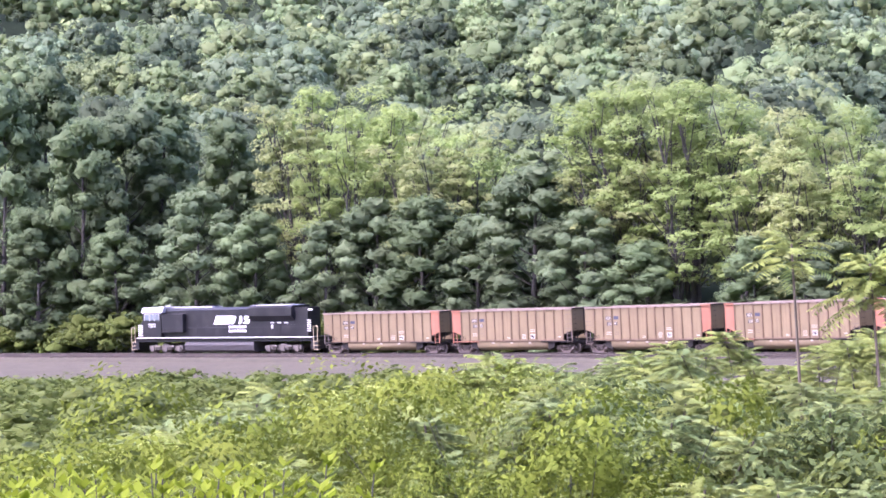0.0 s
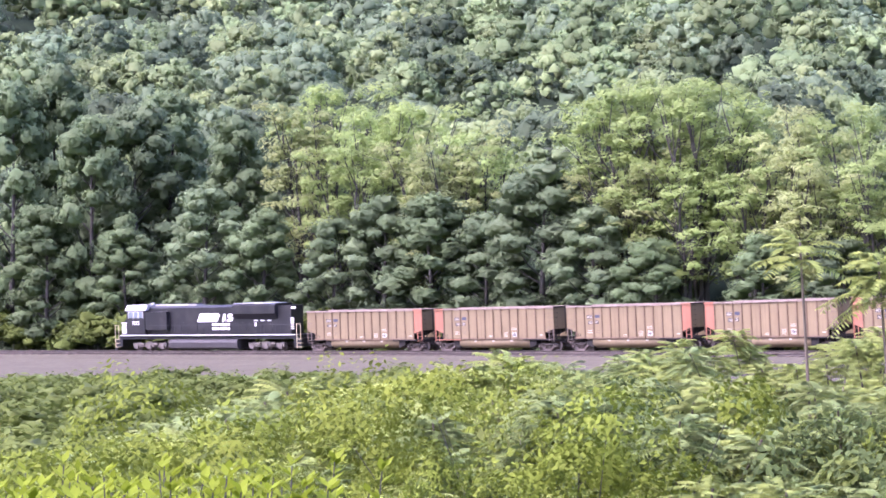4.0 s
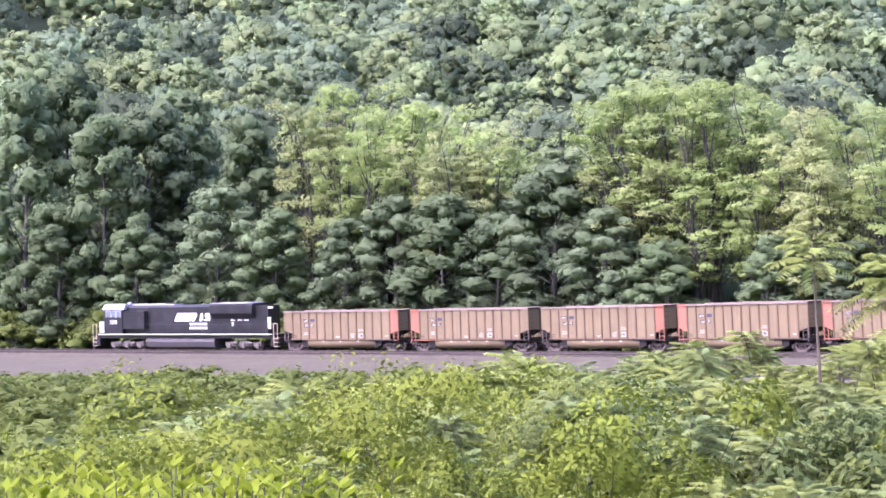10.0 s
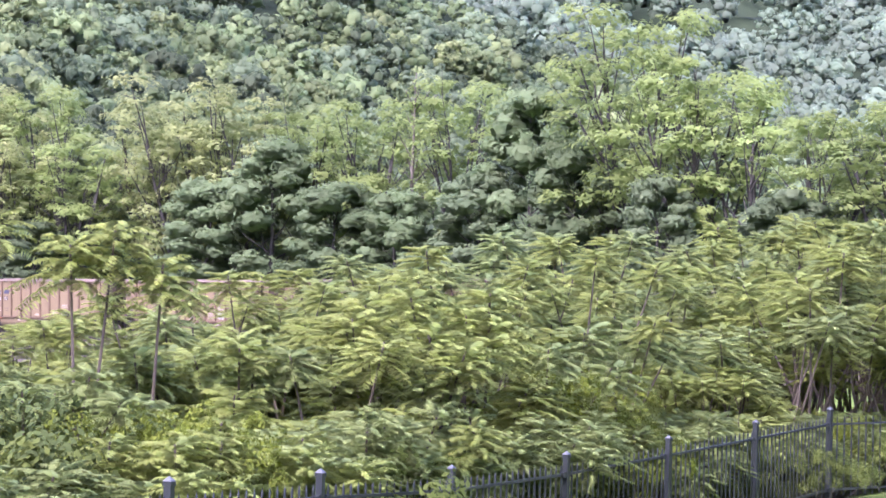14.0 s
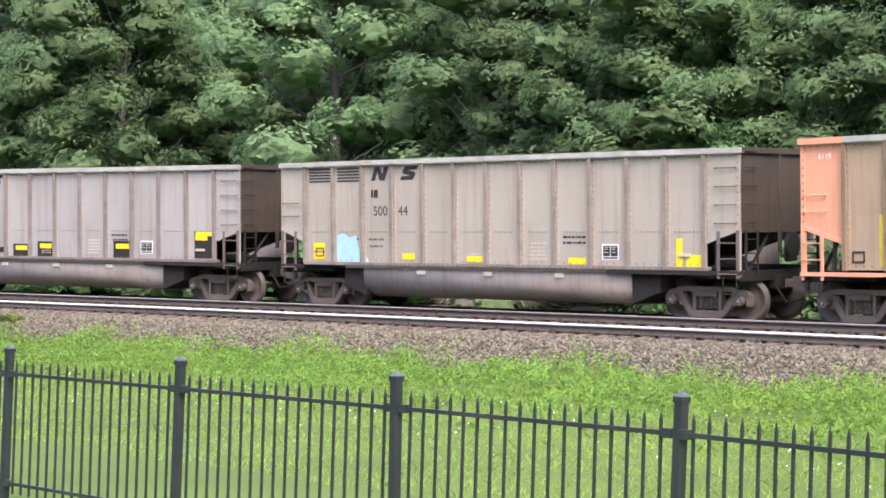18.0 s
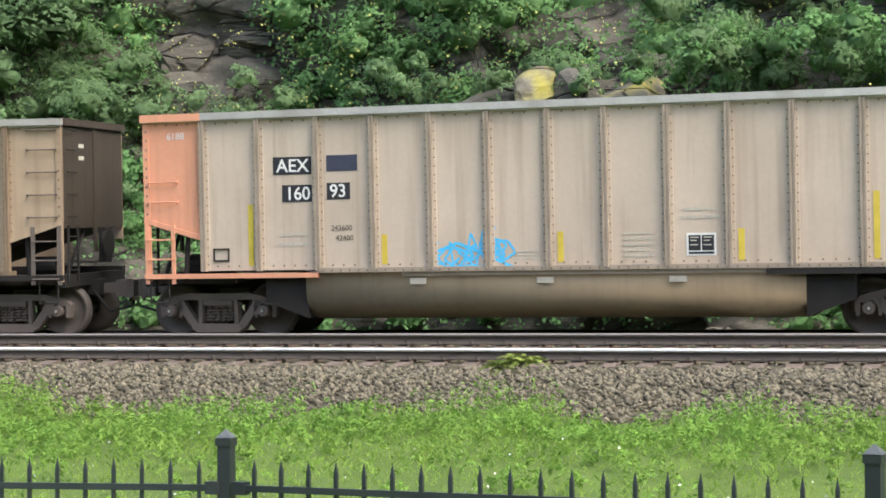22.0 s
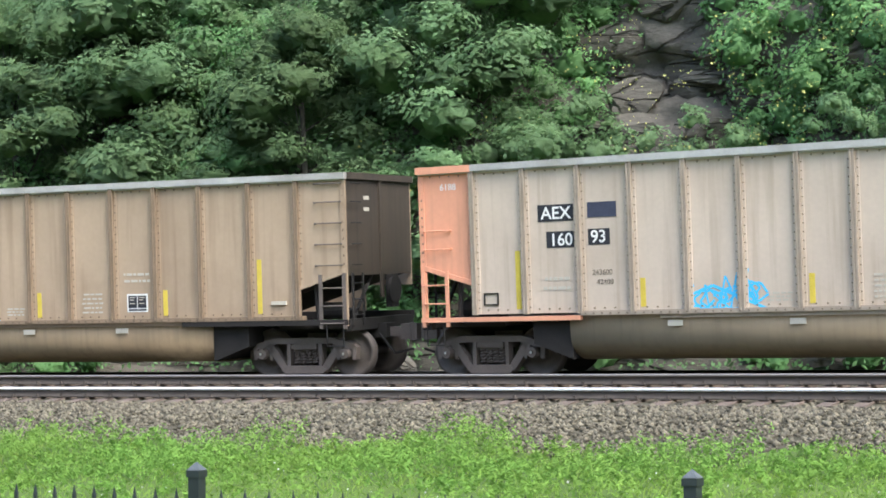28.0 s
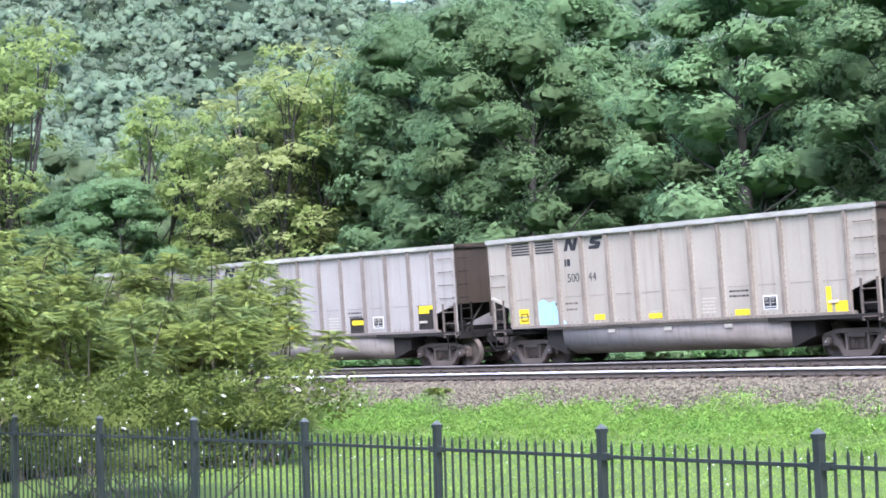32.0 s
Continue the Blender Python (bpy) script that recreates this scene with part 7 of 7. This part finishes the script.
# ---------------------------------------------------------------- growth on the near bank
rs = np.random.RandomState(51)
ROCKS = [(210.5, 6.6, 1.5, 3.0), (219.3, 5.4, 2.0, 0.6), (224.6, 7.4, 1.7, 2.6), (216.5, 8.6, 0.9, 0.6), (208.0, 1.5, 2.0, 0.8)]


def bare(s, h):
    """True where the rock stays bare."""
    out = h < 0.4
    for a, b, c, d in ROCKS:
        out = out | (((s - a) / c) ** 2 + ((h - b) / d) ** 2 < 1)
    return out


n = 95000
s, h = rs.uniform(188, 250, n), rs.uniform(0.3, 13, n)
ok = ~bare(s + 0.35 * rs.normal(size=n), h + 0.25 * rs.normal(size=n)) & (smooth_noise(s, h, 2.2, 12) + 0.4 * smooth_noise(s, h, 0.8, 13) > -0.6)
s, h = s[ok], h[ok]
P = rail_at(s, -(cliff_point(s, h) - rs.uniform(0.05, 0.8, len(s))), h - 0.3)
hd = np.interp(s, S, HEAD)
v, f = leaf_cards(P, np.stack([np.cos(hd), -np.sin(hd), 0.6 + 0 * hd], 1) + 0.6 * rs.normal(size=(len(s), 3)), 0.06 * rs.uniform(0.5, 1.4, len(s)), 0.6, rs)
M_VINE = leaf("bank_vines", (0.185, 0.335, 0.13), 0.3, 0.3)
thing("bank_vines", "low green vines and weeds clinging to the rock", "vines", kind="stuff", data=fast_mesh("bank_vines", v, f, M_VINE))
BUSHES_BANK = []
for j in range(4):
    g, vfn = bush_meshes(360 + j, size=0.07, per=20, subs=10, core=0.4)
    BUSHES_BANK.append((g.mesh("branchwork", M_BARK), leafy("foliage", vfn, M_VINE if j % 2 else M_MAPLE)))
lob = []
for i in range(1200):
    s1, h1 = rs.uniform(187, 248), rs.uniform(0.3, 12.5)
    if bare(np.array(s1), np.array(h1)):
        continue
    p = rail_at(s1, -(float(cliff_point(np.array(s1), np.array(h1))) - 0.15), h1 - 0.3)
    lob.append((p[0], p[1], p[2], rs.uniform(0.35, 0.95), 0.8))
thing("bank_growth", "thick green shrubs and weeds covering the rocky bank", "shrubs", kind="stuff", data=leafy("bank_growth", crown(rs, lob, 30, 14, 0.075, 0.8, 0.45, 0.4, 0.35, by_size=True), M_VINE))
n = 3600
s, h = rs.normal(215, 7, n), rs.uniform(4.2, 8.6, n)
ok = (s > 204) & (s < 236) & (smooth_noise(s, h, 1.6, 14) > 0.1)
s, h = s[ok], h[ok]
P = rail_at(s, -(cliff_point(s, h) - rs.uniform(1.0, 1.9, len(s))), h - 0.2)
v, f = leaf_cards(P, rs.normal(size=(len(s), 3)) + np.array([0, 0, 1]), 0.025 * rs.uniform(0.4, 1.5, len(s)), 0.8, rs)
thing("mustard_flowers", "small yellow flowers on the rocky bank", "flowers", kind="stuff", data=fast_mesh("mustard_flowers", v, f, M_FLOWER))
for i in range(170):
    s1, h1 = rs.uniform(186, 246), rs.uniform(1.8, 12)
    if bare(np.array(s1), np.array(h1)):
        continue
    p = rail_at(s1, -(float(cliff_point(np.array(s1), np.array(h1))) + 0.1), h1 - 0.6)
    k = rs.uniform(0.5, 1.1)
    plant_shrub("bank_bush", "leafy green bush rooted in the rock face", "shrub", BUSHES_BANK[rs.randint(4)], p[0], p[1], p[2], (k, k, k), rs.uniform(0, 6.28), "bushes of the bank")
for s1, h1, k in ((221.9, 4.6, 0.75), (222.8, 4.4, 0.9), (223.7, 4.6, 0.85), (224.6, 4.4, 0.8), (216.2, 4.6, 0.6)):   # low bushes before the ledge
    p = rail_at(s1, -7.0, h1)
    plant_shrub("bank_bush", "leafy green bush rooted in the rock face", "shrub", BUSHES_BANK[int(s1) % 4], p[0], p[1], p[2], (k, k, k), s1, "bushes of the bank")
boulder(217.6, 7.6, 4.7, (1.3, 0.8, 0.75), 1)
boulder(218.9, 7.5, 4.9, (0.95, 0.6, 0.75), 2, M_LICHEN, "boulder patched with yellow lichen")
boulder(219.7, 7.5, 4.9, (0.8, 0.7, 0.75), 3)
boulder(220.9, 7.5, 4.9, (1.0, 0.8, 0.6), 4, M_LICHEN, "boulder patched with yellow lichen")
q = np.random.RandomState(77)
for a, b, c, d in ROCKS[:4]:   # ledges of layered rock
    for i in range(15):
        s1, h1 = a + c * q.uniform(-1, 1), b + d * q.uniform(-1, 1)
        slab = boulder(s1, float(cliff_point(np.array(s1), np.array(h1))) + 0.1, h1 - 0.3, (q.uniform(0.6, 1.5), q.uniform(0.4, 0.6), q.uniform(0.3, 0.75)), 40 + i % 11, M_ROCK if i % 3 else M_BOULDER, "broken ledge of layered rock in the bank")
        slab.rotation_euler = (q.uniform(-0.12, 0.12), q.uniform(-0.12, 0.12), -float(np.interp(s1, S, HEAD)) + 1.57 + q.uniform(-0.3, 0.3))
boulder(202.5, 7.6, 3.2, (1.5, 1.0, 0.9), 7)
boulder(205.5, 6.3, 0.1, (0.9, 0.7, 0.5), 8)
for i in range(110):
    k = rs.uniform(0.2, 0.6)
    boulder(rs.uniform(188, 246), rs.uniform(4.2, 6.4), -0.4, (k * 1.5, k, k * 0.8), 20 + i % 9, M_ROCK, "broken rock lying in the ditch")
# low-hanging trees on the steep bank
for s1 in np.arange(186, 206.5, 1.35):
    o1 = rs.uniform(7.5, 12)
    p = rail_at(s1 + rs.uniform(-0.6, 0.6), -o1)
    kind = "maple" if rs.uniform() < 0.6 else "oak"
    plant_tree(f"{kind}_tree", "broadleaf tree hanging low over the near bank", TREES["near_" + kind][rs.randint(3)], p[0], p[1], rs.uniform(8.5, 12.5), rs.uniform(0, 6.28), "trees over the bank", 1.15)
# bushes along the foot of the woods
for s1 in np.arange(-80, 200, 2.6):
    o1 = rs.uniform(5.6, 9.5)
    p = rail_at(s1 + rs.uniform(-1, 1), -o1)
    z = float(ground_z(p[0], p[1])[0])
    k = rs.uniform(0.9, 1.5) if s1 > 140 else rs.uniform(1.0, 2.3)
    plant_shrub("wood_edge_bush", "leafy bush at the edge of the woods", "shrub", (BUSHES_FAR[:4] if s1 < 150 else BUSHES_BANK)[rs.randint(4)], p[0], p[1], z, (k * 1.25, k * 1.25, k), rs.uniform(0, 6.28), "bushes at the edge of the woods")
# saplings and weeds by the near track
for s1, o1, h1 in ((170.5, 11.5, 2.9), (172.5, 12.0, 1.8), (165.8, 12.5, 3.2), (176.0, 10.6, 0.9), (223.0, 9.3, 1.0), (183.5, 10.0, 0.9)):
    p = rail_at(s1, o1)
    z = float(ground_z(p[0], p[1])[0])
    k = h1 / 3.5
    plant_shrub("sapling", "thin young sumac sapling by the ballast", "shrub", SAPLINGS[int(s1) % 2], p[0], p[1], z, (max(0.75 * k, 0.35), max(0.75 * k, 0.35), k), rs.uniform(0, 6.28), "saplings")
# white-flowered bush behind the corner of the fence, vines on the fence
for i in range(5):
    k = 1.0
    x, y = 17.9 - 0.35 * i, 20.6 - 1.0 * i
    plant_shrub("flowering_bush", "bush with small white flowers behind the fence", "shrub", FLOWERING, x + 0.9, y + 0.4, float(ground_z(x, y)[0]), (k, k, k * 0.8), i * 1.3, "flowering bushes")
for i in range(64):
    j = rs.randint(2, 10)
    t, away = rs.uniform(), rs.uniform(0.6, 1.7)
    x = LEFT[j][0] + (LEFT[j + 1][0] - LEFT[j][0]) * t - 0.57 * away
    y = LEFT[j][1] + (LEFT[j + 1][1] - LEFT[j][1]) * t + 0.82 * away
    k = rs.uniform(0.2, 0.42)
    plant_shrub("fence_weed", "low leafy weed growing through the fence", "weed", BUSHES[rs.randint(6)], x, y, float(ground_z(x, y)[0]), (k, k, k), rs.uniform(0, 6.28), "weeds along the fence")
for x, y, k in ((16.2, 21.0, 0.26), (15.8, 21.1, 0.3), (14.3, 21.0, 0.3), (16.3, 20.7, 0.2)):
    plant_shrub("fence_vine", "dense vine climbing the corner of the fence", "vine", BUSHES[3], x, y, float(ground_z(x, y)[0]), (k, k, k * 1.2), 1.0, "weeds along the fence")


def motions():
    for c, s_mid in cars:
        walk(c, [(t, car_pose(s_mid - moved(t))) for t in range(0, 33, 2)])
    rows = [(0.8 * i, Matrix.Rotation(-moved(0.8 * i) / WHEEL, 4, "Y")) for i in range(41)]
    for w in wheels:
        at = Matrix.Translation(w.location.copy())
        walk(w, [(t, at @ m) for t, m in rows])


motions()
